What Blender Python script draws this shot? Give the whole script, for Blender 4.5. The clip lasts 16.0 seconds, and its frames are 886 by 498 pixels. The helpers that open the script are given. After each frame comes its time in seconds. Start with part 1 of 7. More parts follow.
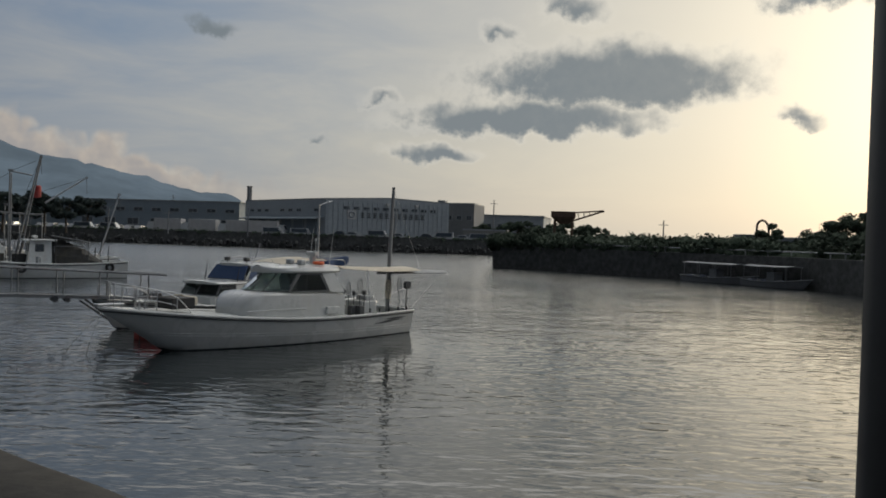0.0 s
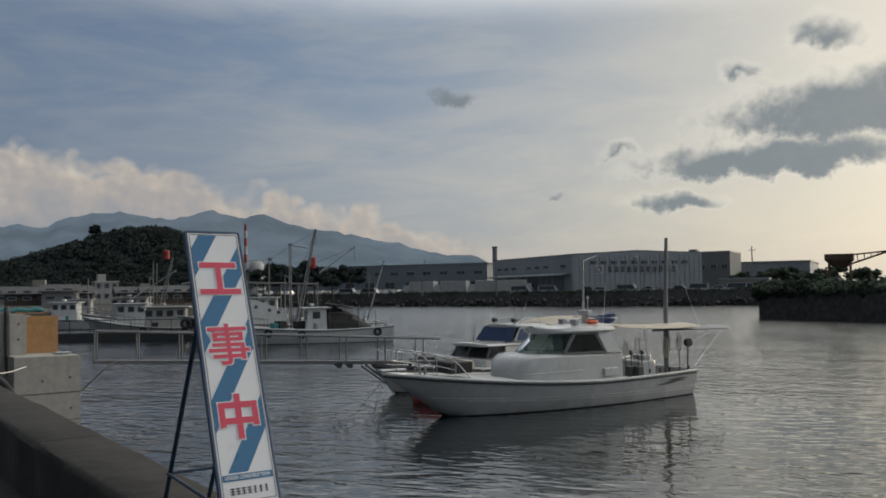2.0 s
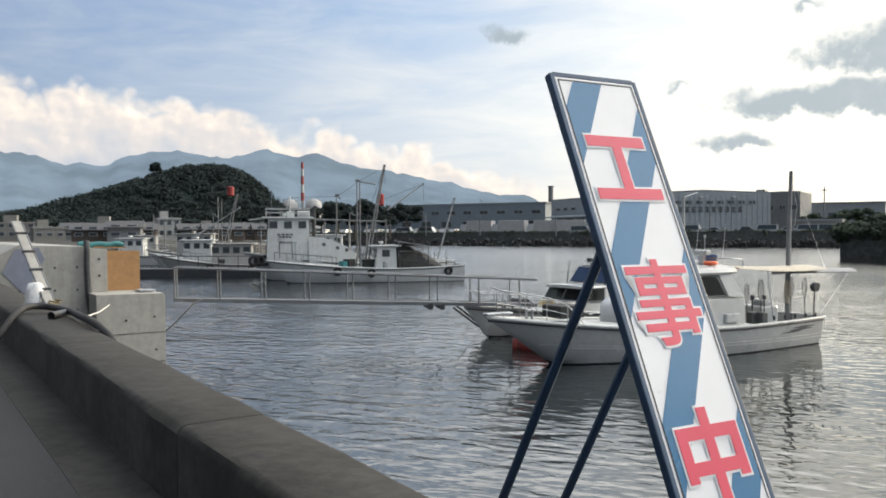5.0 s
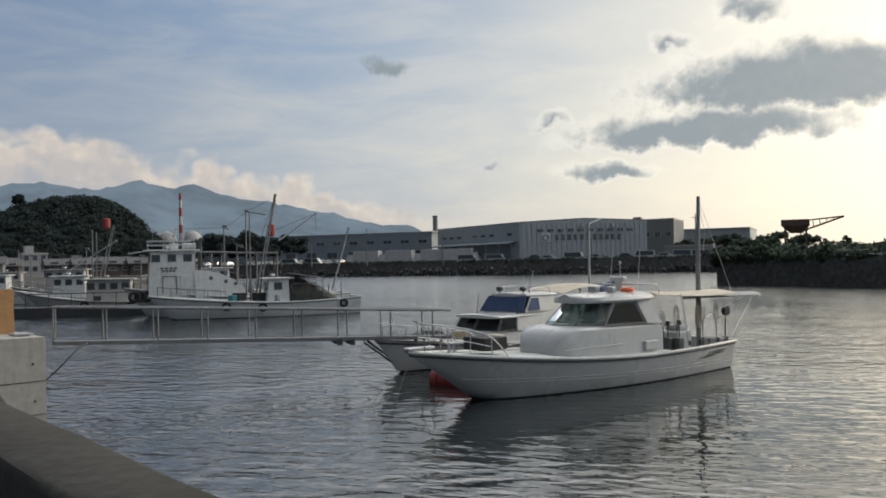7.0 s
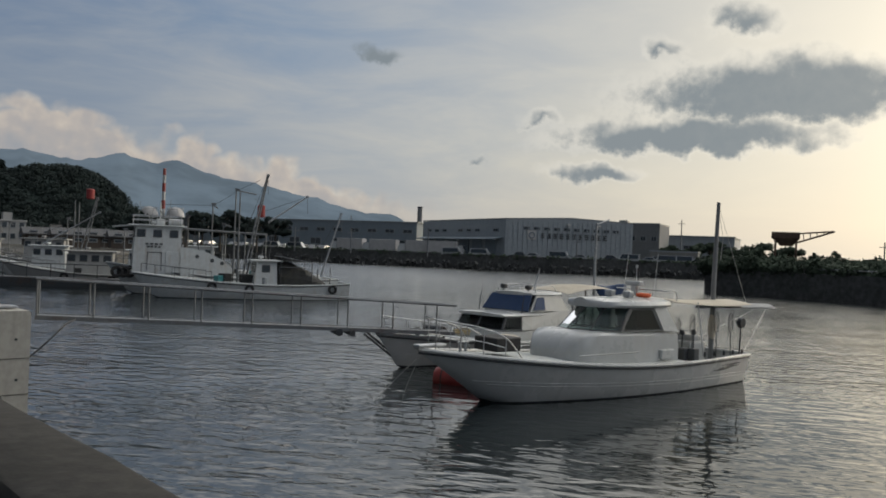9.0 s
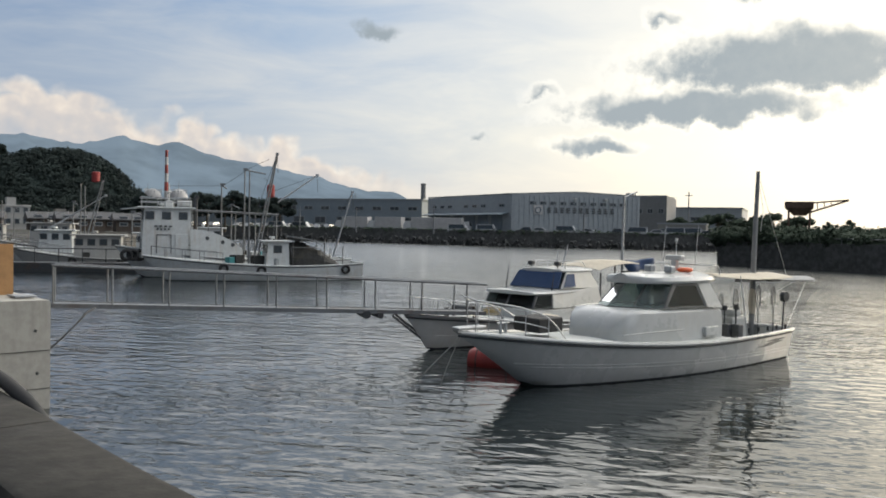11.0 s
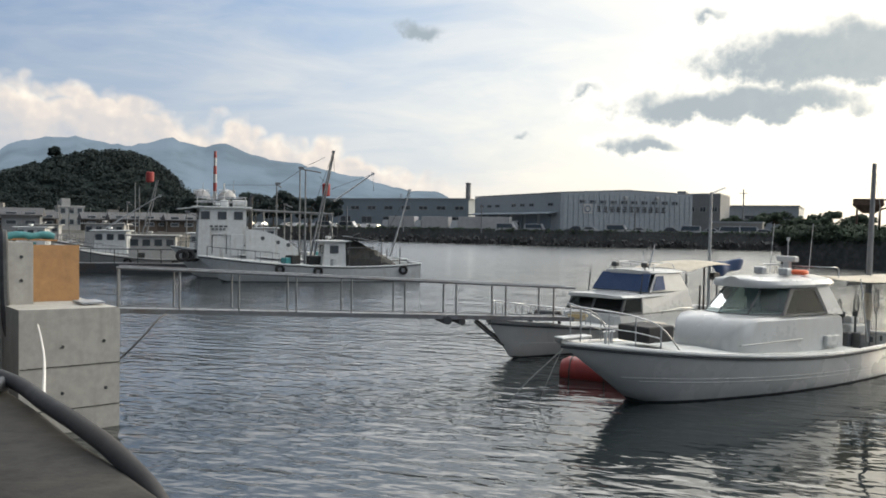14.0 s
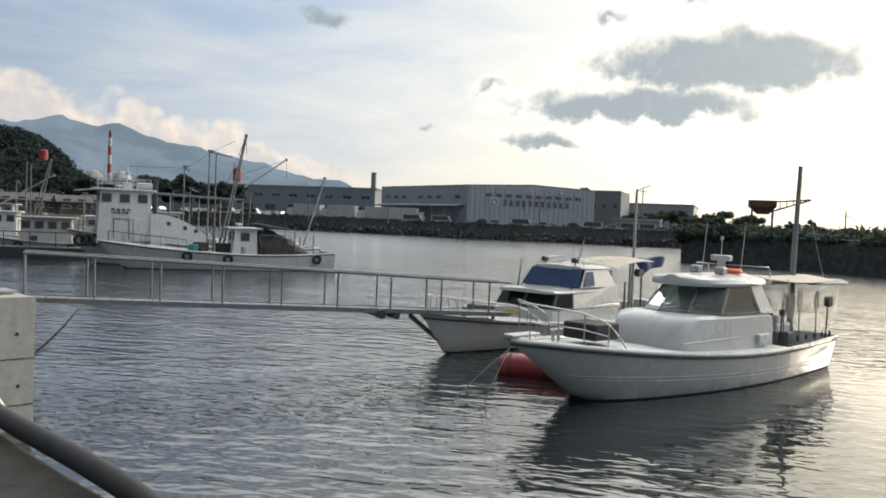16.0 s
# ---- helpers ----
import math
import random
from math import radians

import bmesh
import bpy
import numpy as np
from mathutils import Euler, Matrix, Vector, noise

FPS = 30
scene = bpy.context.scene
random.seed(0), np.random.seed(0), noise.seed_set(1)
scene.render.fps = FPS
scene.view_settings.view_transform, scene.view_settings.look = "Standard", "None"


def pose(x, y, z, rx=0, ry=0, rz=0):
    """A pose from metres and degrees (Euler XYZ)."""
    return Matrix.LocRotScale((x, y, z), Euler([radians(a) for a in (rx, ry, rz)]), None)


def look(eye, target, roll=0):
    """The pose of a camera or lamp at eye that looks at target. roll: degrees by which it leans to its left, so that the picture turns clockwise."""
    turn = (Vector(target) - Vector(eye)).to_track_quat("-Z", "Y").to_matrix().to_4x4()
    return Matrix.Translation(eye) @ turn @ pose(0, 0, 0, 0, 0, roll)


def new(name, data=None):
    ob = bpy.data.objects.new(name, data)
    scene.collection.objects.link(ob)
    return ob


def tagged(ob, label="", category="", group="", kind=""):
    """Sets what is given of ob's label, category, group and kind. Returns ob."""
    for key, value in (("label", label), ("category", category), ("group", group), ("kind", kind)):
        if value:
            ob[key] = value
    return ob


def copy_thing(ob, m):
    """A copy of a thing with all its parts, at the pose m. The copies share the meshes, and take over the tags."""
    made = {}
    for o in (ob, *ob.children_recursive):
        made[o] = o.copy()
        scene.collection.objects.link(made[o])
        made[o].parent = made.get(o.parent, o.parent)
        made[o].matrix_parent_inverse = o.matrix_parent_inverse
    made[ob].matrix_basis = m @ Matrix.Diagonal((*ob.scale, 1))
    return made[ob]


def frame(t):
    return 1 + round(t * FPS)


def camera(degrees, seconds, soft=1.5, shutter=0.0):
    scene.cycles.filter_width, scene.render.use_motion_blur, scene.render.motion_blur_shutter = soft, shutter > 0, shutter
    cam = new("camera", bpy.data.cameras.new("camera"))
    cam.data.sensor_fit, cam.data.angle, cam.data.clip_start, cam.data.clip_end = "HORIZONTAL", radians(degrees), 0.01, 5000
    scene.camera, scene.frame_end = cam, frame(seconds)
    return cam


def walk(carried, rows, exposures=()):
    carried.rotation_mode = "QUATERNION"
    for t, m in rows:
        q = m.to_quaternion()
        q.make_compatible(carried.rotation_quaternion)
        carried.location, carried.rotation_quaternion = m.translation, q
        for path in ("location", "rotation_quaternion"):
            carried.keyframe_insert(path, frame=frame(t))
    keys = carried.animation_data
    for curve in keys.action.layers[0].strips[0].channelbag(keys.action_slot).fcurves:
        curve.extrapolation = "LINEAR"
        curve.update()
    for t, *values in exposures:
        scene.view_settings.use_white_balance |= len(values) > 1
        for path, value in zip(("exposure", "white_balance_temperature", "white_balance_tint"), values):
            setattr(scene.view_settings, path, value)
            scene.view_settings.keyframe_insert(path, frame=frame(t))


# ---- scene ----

# ---------------------------------------------------------------- camera
cam = camera(56.7, 16.0, soft=1.8)
PATH = [
    (0, (1.841, 0.254, 3.238), (1.69, 2.248, 3.21), 1.8),
    (0.5, (1.578, 0.517, 3.204), (1.3, 2.497, 3.129), 2.5),
    (1, (1.256, 0.65, 3.207), (0.824, 2.601, 3.116), 1.2),
    (1.5, (0.979, 0.812, 3.261), (0.389, 2.722, 3.272), -1.3),
    (2, (0.792, 1.075, 3.282), (0.07, 2.938, 3.385), -0.7),
    (2.5, (0.533, 1.328, 3.27), (-0.16, 3.203, 3.34), -1.0),
    (3, (0.25, 1.619, 3.224), (-0.424, 3.502, 3.214), -1.9),
    (3.5, (-0.082, 1.854, 3.238), (-0.904, 3.677, 3.206), -1.5),
    (3.7, (-0.223, 1.925, 3.226), (-1.081, 3.731, 3.197), -1.6),
    (5.8, (-1.667, 2.651, 3.207), (-2.504, 4.467, 3.156), 0.6),
    (6, (-1.743, 2.691, 3.236), (-2.611, 4.492, 3.187), 0.9),
    (6.5, (-2.035, 2.879, 3.225), (-2.867, 4.697, 3.231), -0.7),
    (7, (-2.349, 3.18, 3.204), (-2.924, 5.096, 3.231), -1.2),
    (7.5, (-2.608, 3.395, 3.222), (-3.074, 5.339, 3.284), 0.4),
    (8, (-2.894, 3.422, 3.219), (-3.362, 5.365, 3.289), 0.5),
    (8.5, (-3.156, 3.709, 3.193), (-3.63, 5.652, 3.228), 0.7),
    (9, (-3.378, 3.98, 3.211), (-3.909, 5.909, 3.219), 2.2),
    (9.2, (-3.493, 4.07, 3.18), (-4.044, 5.992, 3.175), 2.1),
    (11.3, (-4.405, 4.785, 3.207), (-4.928, 6.714, 3.135), 0.6),
    (11.5, (-4.486, 4.866, 3.195), (-4.962, 6.806, 3.096), 0.3),
    (12, (-4.683, 5.107, 3.201), (-5.261, 7.02, 3.113), 0.1),
    (12.5, (-4.877, 5.303, 3.157), (-5.451, 7.215, 3.049), -0.2),
    (13, (-5.136, 5.515, 3.183), (-5.549, 7.467, 3.05), 0.3),
    (13.5, (-5.359, 5.641, 3.209), (-5.883, 7.57, 3.133), 0.8),
    (14, (-5.669, 5.872, 3.176), (-6.305, 7.768, 3.124), 0.9),
    (14.5, (-5.973, 5.965, 3.212), (-6.653, 7.846, 3.157), -1.3),
    (15, (-6.221, 6.047, 3.173), (-6.994, 7.892, 3.151), -1.5),
    (15.5, (-6.429, 6.28, 3.178), (-7.098, 8.165, 3.161), 1.0),
    (16, (-6.596, 6.29, 3.165), (-7.002, 8.247, 3.097), 2.4),
]
EXPOSURES = [(0.0, -0.1), (0.4, -0.68), (1.0, -0.6), (1.25, -0.1), (1.6, 0.05), (2.5, 0.15), (3.0, 0.55), (3.5, 1.0), (3.7, 1.1), (5.8, 1.25), (6.6, 1.5), (6.9, 0.75), (7.3, 0.32), (8.2, -0.03), (8.6, 0.0), (9.2, 0.25), (11.3, 0.85), (12.2, 0.85), (13.0, 1.0), (14.5, 1.02), (15.0, 0.85), (16.0, 0.95)]
walk(cam, [(t, look(eye, target, roll)) for t, eye, target, roll in PATH], EXPOSURES)

# ---------------------------------------------------------------- light
SUN_AZ, SUN_EL = radians(37.0), radians(13.0)
SUN_DIR = Vector((math.sin(SUN_AZ) * math.cos(SUN_EL), math.cos(SUN_AZ) * math.cos(SUN_EL), math.sin(SUN_EL)))


class Nodes:
    """Small shorthand for building node trees."""

    def __init__(self, tree):
        self.tree = tree

    def add(self, kind, **settings):
        node = self.tree.nodes.new(kind)
        for key, value in settings.items():
            setattr(node, key, value)
        return node

    def link(self, a, b):
        self.tree.links.new(a, b)

    def put(self, socket, value):
        if isinstance(value, bpy.types.NodeSocket):
            self.link(value, socket)
        else:
            socket.default_value = value

    def math(self, op, a, b=0.0, c=0.0, clamp=False):
        node = self.add("ShaderNodeMath", operation=op, use_clamp=clamp)
        for n, v in enumerate((a, b, c)):
            self.put(node.inputs[n], v)
        return node.outputs[0]

    def smooth(self, x, lo, hi, out_lo=0.0, out_hi=1.0):
        node = self.add("ShaderNodeMapRange", interpolation_type="SMOOTHSTEP")
        self.put(node.inputs[0], x)
        for n, v in enumerate((lo, hi, out_lo, out_hi)):
            self.put(node.inputs[n + 1], v)
        return node.outputs[0]

    def mix(self, fac, a, b, blend="MIX"):
        node = self.add("ShaderNodeMix", data_type="RGBA", blend_type=blend)
        self.put(node.inputs[0], fac)
        for n, v in ((6, a), (7, b)):
            if isinstance(v, (tuple, list)):
                v = (*v[:3], 1.0)
            self.put(node.inputs[n], v)
        return node.outputs[2]

    def noise(self, vec, scale, detail=4.0, rough=0.55, distort=0.0):
        node = self.add("ShaderNodeTexNoise")
        self.put(node.inputs["Vector"], vec)
        node.inputs["Scale"].default_value = scale
        node.inputs["Detail"].default_value = detail
        node.inputs["Roughness"].default_value = rough
        node.inputs["Distortion"].default_value = distort
        return node.outputs[0]

    def ramp(self, fac, stops):
        node = self.add("ShaderNodeValToRGB")
        self.put(node.inputs[0], fac)
        band = node.color_ramp
        while len(band.elements) < len(stops):
            band.elements.new(0.5)
        for e, (at, col) in zip(band.elements, stops):
            e.position, e.color = at, (*col, 1.0)
        return node.outputs[0]


def build_world():
    world = bpy.data.worlds.new("evening_sky")
    scene.world = world
    world.use_nodes = True
    world.node_tree.nodes.clear()
    k = Nodes(world.node_tree)
    out = k.add("ShaderNodeOutputWorld")
    back = k.add("ShaderNodeBackground")
    k.link(back.outputs[0], out.inputs[0])
    sky = k.add("ShaderNodeTexSky", sky_type="NISHITA", sun_disc=False, sun_elevation=SUN_EL, sun_rotation=SUN_AZ)
    sky.air_density, sky.dust_density = 1.2, 2.5
    way = k.add("ShaderNodeTexCoord").outputs["Generated"]
    xyz = k.add("ShaderNodeSeparateXYZ")
    k.link(way, xyz.inputs[0])
    x, y, z = xyz.outputs
    deg = 57.29578
    az = k.math("MULTIPLY", k.math("ARCTAN2", x, y), deg)
    el = k.math("MULTIPLY", k.math("ARCSINE", z), deg)
    dot = k.add("ShaderNodeVectorMath", operation="DOT_PRODUCT")
    k.link(way, dot.inputs[0])
    dot.inputs[1].default_value = SUN_DIR
    ang = k.math("MULTIPLY", k.math("ARCCOSINE", k.math("MINIMUM", dot.outputs["Value"], 0.99999)), 1.0 / 180.0 * deg)
    flat = k.add("ShaderNodeCombineXYZ")
    k.link(k.math("MULTIPLY", az, 0.1), flat.inputs[0])
    k.link(k.math("MULTIPLY", el, 0.1), flat.inputs[1])
    plane = flat.outputs[0]
    wide = k.add("ShaderNodeMapping")
    wide.inputs["Scale"].default_value = (0.45, 1.9, 1.0)
    wide.inputs["Rotation"].default_value = (0, 0, radians(-8))
    k.link(plane, wide.inputs[0])
    # thin high veil: bright and warm towards the sun, blue-grey away from it
    veil = k.ramp(ang, SKY_VEIL)
    clear = k.ramp(ang, SKY_CLEAR)
    streak = k.noise(wide.outputs[0], 1.6, 5.0, 0.6, 0.4)
    up = k.smooth(el, 1.0, 19.0)
    gaps = k.math("ADD", k.math("MULTIPLY", k.smooth(streak, 0.28, 0.8), -0.65), k.math("MULTIPLY_ADD", up, 0.55, 0.52))
    gaps = k.math("MULTIPLY", gaps, k.smooth(ang, 0.08, 0.33), clamp=True)
    colour = k.mix(gaps, veil, clear)
    nish = k.mix(1.0, sky.outputs[0], (SKY_K, SKY_K, SKY_K), "MULTIPLY")
    colour = k.mix(0.14, colour, nish)
    # band of sunlit cumulus standing over the hills: billowed tops, lit from the sun's side
    puff = k.noise(plane, 3.4, 6.0, 0.62)
    fine = k.noise(plane, 9.0, 5.0, 0.6)
    shift = k.add("ShaderNodeVectorMath", operation="ADD")
    k.link(plane, shift.inputs[0])
    shift.inputs[1].default_value = (0.035, 0.03, 0.0)
    relief = k.math("SUBTRACT", k.noise(plane, 4.5, 3.0, 0.5), k.noise(shift.outputs[0], 4.5, 3.0, 0.5))
    billow = k.math("ABSOLUTE", k.math("SUBTRACT", k.noise(plane, 4.2, 1.5, 0.5), 0.5))
    top = k.math("MULTIPLY_ADD", k.math("MAXIMUM", az, -43.0), -0.225, -1.0)
    lumps = k.math("MULTIPLY_ADD", k.math("SUBTRACT", k.noise(plane, 2.6, 3.0, 0.5), 0.5), 5.0, k.math("MULTIPLY_ADD", billow, 6.0, k.math("MULTIPLY", k.math("SUBTRACT", fine, 0.5), 0.7)))
    rise = k.math("SUBTRACT", k.math("ADD", top, lumps), el)
    bank = k.math("MULTIPLY", k.smooth(rise, -0.25, 1.2), k.smooth(az, -13.0, -25.0))
    bank = k.math("MULTIPLY", bank, k.smooth(rise, 7.5, 2.6, 0.4, 0.95))
    bank_col = k.ramp(k.math("MULTIPLY_ADD", relief, -1.6, k.math("MULTIPLY_ADD", rise, 0.16, 0.12)), CLOUD_BANK)
    colour = k.mix(bank, colour, bank_col)
    # grey cumulus: outlines billow with warped coordinates, lit along their upper rims
    swell = k.noise(plane, 2.6, 3.0, 0.5)
    swell2 = k.noise(plane, 4.2, 3.0, 0.5)
    waz = k.math("ADD", az, k.math("MULTIPLY_ADD", k.math("SUBTRACT", swell, 0.5), 4.0, k.math("MULTIPLY", k.math("SUBTRACT", fine, 0.5), 1.6)))
    wel = k.math("ADD", el, k.math("MULTIPLY_ADD", k.math("SUBTRACT", swell2, 0.5), 2.6, k.math("MULTIPLY", k.math("SUBTRACT", fine, 0.5), 1.0)))
    total = None
    for a0, e0, ra, re, strong in CLOUDS:
        da = k.math("DIVIDE", k.math("SUBTRACT", waz, a0), ra)
        de = k.math("DIVIDE", k.math("SUBTRACT", wel, e0), re)
        de = k.math("MULTIPLY", de, k.math("MULTIPLY_ADD", k.math("LESS_THAN", de, 0.0), 0.5, 1.0))
        r = k.math("SQRT", k.math("ADD", k.math("MULTIPLY", da, da), k.math("MULTIPLY", de, de)))
        v = k.math("MULTIPLY_ADD", k.math("SUBTRACT", 1.0, r), 0.4 + 0.6 * strong, 0.55 * strong - 0.55)
        total = v if total is None else k.math("MAXIMUM", total, v)
    body = k.math("ADD", total, k.math("MULTIPLY_ADD", k.math("SUBTRACT", puff, 0.5), 0.7, k.math("MULTIPLY", k.math("SUBTRACT", fine, 0.5), 0.55)))
    lit = k.mix(0.5, veil, (1.0, 0.95, 0.84))
    colour = k.mix(k.math("MULTIPLY", k.smooth(total, -0.32, 0.12), k.math("MULTIPLY", k.smooth(az, -16.0, -8.0), k.smooth(body, -0.3, 0.1, 0.0, 0.45))), colour, lit)
    grey = k.ramp(k.math("ADD", ang, k.math("MULTIPLY", k.math("SUBTRACT", fine, 0.5), 0.12)), CLOUD_GREY)
    colour = k.mix(k.smooth(body, -0.12, 0.5, 0.0, 0.92), colour, grey)
    # the upper sky is a thin bright overcast towards the sun, dull behind
    colour = k.mix(k.smooth(el, 17.5, 25.0), colour, k.ramp(ang, SKY_HIGH))
    k.link(colour, back.inputs[0])
    back.inputs[1].default_value = 1.0


SKY_K = 0.1
SKY_HIGH = [(0.0, (2.2, 2.08, 1.86)), (0.15, (1.75, 1.7, 1.58)), (0.3, (1.22, 1.22, 1.2)), (0.4, (0.78, 0.81, 0.85)), (0.5, (0.32, 0.34, 0.38)), (0.6, (0.14, 0.155, 0.18)), (1.0, (0.06, 0.07, 0.085))]
SKY_VEIL = [(0.0, (1.46, 1.36, 1.12)), (0.09, (1.08, 1.0, 0.81)), (0.14, (0.85, 0.79, 0.66)), (0.23, (0.62, 0.59, 0.52)), (0.35, (0.42, 0.42, 0.42)), (0.45, (0.3, 0.325, 0.36)), (0.6, (0.15, 0.17, 0.2)), (1.0, (0.06, 0.07, 0.085))]
SKY_CLEAR = [(0.0, (0.9, 0.88, 0.76)), (0.2, (0.42, 0.44, 0.46)), (0.34, (0.2, 0.27, 0.38)), (0.42, (0.13, 0.19, 0.3)), (0.5, (0.095, 0.15, 0.26)), (0.62, (0.07, 0.11, 0.19)), (1.0, (0.05, 0.075, 0.12))]
CLOUD_BANK = [(0.0, (0.56, 0.51, 0.44)), (0.2, (0.48, 0.43, 0.38)), (0.5, (0.385, 0.36, 0.345)), (1.0, (0.3, 0.31, 0.33))]
CLOUD_GREY = [(0.0, (0.34, 0.35, 0.35)), (0.12, (0.235, 0.262, 0.275)), (0.2, (0.185, 0.22, 0.245)), (0.4, (0.2, 0.23, 0.25)), (1.0, (0.22, 0.24, 0.27))]
CLOUDS = [(7.0, 10.7, 10.8, 2.9, 1.0), (1.2, 8.1, 10.0, 1.65, 1.0), (-5.1, 5.7, 3.6, 0.9, 0.75), (-20.7, 13.4, 2.6, 1.0, 0.7), (-0.8, 13.9, 2.0, 1.3, 0.55),
          (4.3, 15.4, 3.2, 1.9, 0.65), (18.6, 8.3, 2.4, 1.0, 0.62), (20.5, 15.8, 4.4, 1.7, 0.9), (-9.0, 9.3, 2.0, 0.9, 0.5), (-13.5, 6.2, 1.8, 0.7, 0.45),
          (40.0, 13.0, 9.0, 2.0, 1.0), (55.0, 20.0, 14.0, 3.0, 1.0), (30.0, 24.0, 12.0, 3.0, 1.0)]
build_world()
sun = new("sun", bpy.data.lights.new("sun", "SUN"))
sun.data.energy, sun.data.angle, sun.data.color = 0.9, radians(10), (1.0, 0.88, 0.68)
sun.matrix_world = look(SUN_DIR * 500, (0, 0, 0))

# ---------------------------------------------------------------- materials
MATS = {}


def surface(name, col, rough=0.6, metal=0.0, vary=0.18, grain=8.0, bump=0.15, dirt=None, dirt_amount=0.5, dirt_scale=1.2, streaks=False, coat=0.0, spec=0.5, jitter=0.0):
    """A painted, cast or woven surface with fine grain, large blotches of dirt and a little relief."""
    if name in MATS:
        return MATS[name]
    m = bpy.data.materials.new(name)
    m.use_nodes = True
    k = Nodes(m.node_tree)
    b = m.node_tree.nodes["Principled BSDF"]
    at = k.add("ShaderNodeTexCoord").outputs["Object"]
    fine = k.noise(at, grain, 6.0, 0.65)
    low = k.noise(at, dirt_scale, 4.0, 0.6)
    dark = tuple(c * (1 - vary) for c in col)
    light = tuple(min(1.0, c * (1 + vary * 0.6)) for c in col)
    base = k.mix(k.smooth(fine, 0.3, 0.7), dark, light)
    if dirt:
        where = low
        if streaks:
            sm = k.add("ShaderNodeMapping")
            sm.inputs["Scale"].default_value = (3.0, 3.0, 0.25)
            k.link(at, sm.inputs[0])
            where = k.math("MULTIPLY_ADD", k.noise(sm.outputs[0], 2.2, 4.0, 0.6), 0.6, k.math("MULTIPLY", low, 0.4))
        base = k.mix(k.math("MULTIPLY", k.smooth(where, 0.48, 0.72), dirt_amount), base, dirt)
    if jitter:
        info = k.add("ShaderNodeObjectInfo").outputs["Random"]
        hsv = k.add("ShaderNodeHueSaturation")
        k.put(hsv.inputs["Value"], k.math("MULTIPLY_ADD", info, 2 * jitter, 1 - jitter))
        k.put(hsv.inputs["Color"], base)
        base = hsv.outputs[0]
    k.put(b.inputs["Base Color"], base)
    k.put(b.inputs["Roughness"], k.smooth(low, 0.3, 0.75, max(0.03, rough - 0.1), min(1.0, rough + 0.12)))
    b.inputs["Metallic"].default_value = metal
    b.inputs["Specular IOR Level"].default_value = spec
    b.inputs["Coat Weight"].default_value = coat
    if bump:
        bn = k.add("ShaderNodeBump")
        bn.inputs["Strength"].default_value = bump
        bn.inputs["Distance"].default_value = 0.01
        k.put(bn.inputs["Height"], fine)
        k.put(b.inputs["Normal"], bn.outputs[0])
    MATS[name] = m
    return m


def water_material():
    m = bpy.data.materials.new("harbour_water")
    m.use_nodes = True
    k = Nodes(m.node_tree)
    b = m.node_tree.nodes["Principled BSDF"]
    b.inputs["Base Color"].default_value = (0.01, 0.015, 0.016, 1)
    b.inputs["IOR"].default_value = 1.34
    at = k.add("ShaderNodeTexCoord").outputs["Object"]
    h = None
    for scale, stretch, turn, amount, detail in WAVES:
        mp = k.add("ShaderNodeMapping")
        mp.inputs["Rotation"].default_value = (0, 0, radians(turn))
        mp.inputs["Scale"].default_value = (stretch, 1.0, 1.0)
        k.link(at, mp.inputs[0])
        v = k.math("MULTIPLY", k.noise(mp.outputs[0], scale, detail, 0.45, 0.25), amount)
        h = v if h is None else k.math("ADD", h, v)
    # calmer and rougher patches of water
    calm = k.smooth(k.noise(at, 0.09, 2.0, 0.5), 0.35, 0.65, 0.7, 1.35)
    off = k.add("ShaderNodeVectorMath", operation="DOT_PRODUCT")
    k.link(at, off.inputs[0])
    off.inputs[1].default_value = (0.52007, 0.85412, 0.0)
    out_there = off.outputs["Value"]
    # still water lies in the lee of the moored boats
    lee = k.add("ShaderNodeVectorMath", operation="DISTANCE")
    k.link(at, lee.inputs[0])
    lee.inputs[1].default_value = (-3.4, 22.3, 0.0)
    calm = k.math("MULTIPLY", calm, k.smooth(lee.outputs["Value"], 3.5, 9.0, 0.4, 1.3))
    calm = k.math("MULTIPLY", calm, k.smooth(out_there, 22.0, 40.0, 1.0, 0.75))
    # the open, sunward end of the basin lies smoother
    along = k.add("ShaderNodeVectorMath", operation="DOT_PRODUCT")
    k.link(at, along.inputs[0])
    along.inputs[1].default_value = (-0.85412, 0.52007, 0.0)
    calm = k.math("MULTIPLY", calm, k.smooth(along.outputs["Value"], 5.0, 17.0, 0.42, 1.0))
    # ripples too fine to see one by one widen the gloss far out
    gloss = k.math("ADD", k.smooth(lee.outputs["Value"], 4.0, 10.0, 0.04, 0.09), k.smooth(out_there, 25.0, 80.0, 0.0, 0.12))
    k.put(b.inputs["Roughness"], gloss)
    # seen ever flatter, the near faces of the waves hide the rest: more mirror far out
    k.put(b.inputs["Coat Weight"], k.smooth(out_there, 19.0, 36.0, 0.5, 1.0))
    b.inputs["Coat IOR"].default_value = 1.45
    k.put(b.inputs["Coat Roughness"], gloss)
    bn = k.add("ShaderNodeBump")
    bn.inputs["Strength"].default_value = 1.0
    bn.inputs["Distance"].default_value = 1.0
    k.put(bn.inputs["Height"], k.math("MULTIPLY", h, calm))
    k.put(b.inputs["Normal"], bn.outputs[0])
    k.put(b.inputs["Coat Normal"], bn.outputs[0])
    return m


WAVES = [(0.5, 0.45, 12, 0.05, 1.0), (2.9, 0.5, -10, 0.055, 2.0), (7.0, 0.5, 16, 0.009, 1.0)]


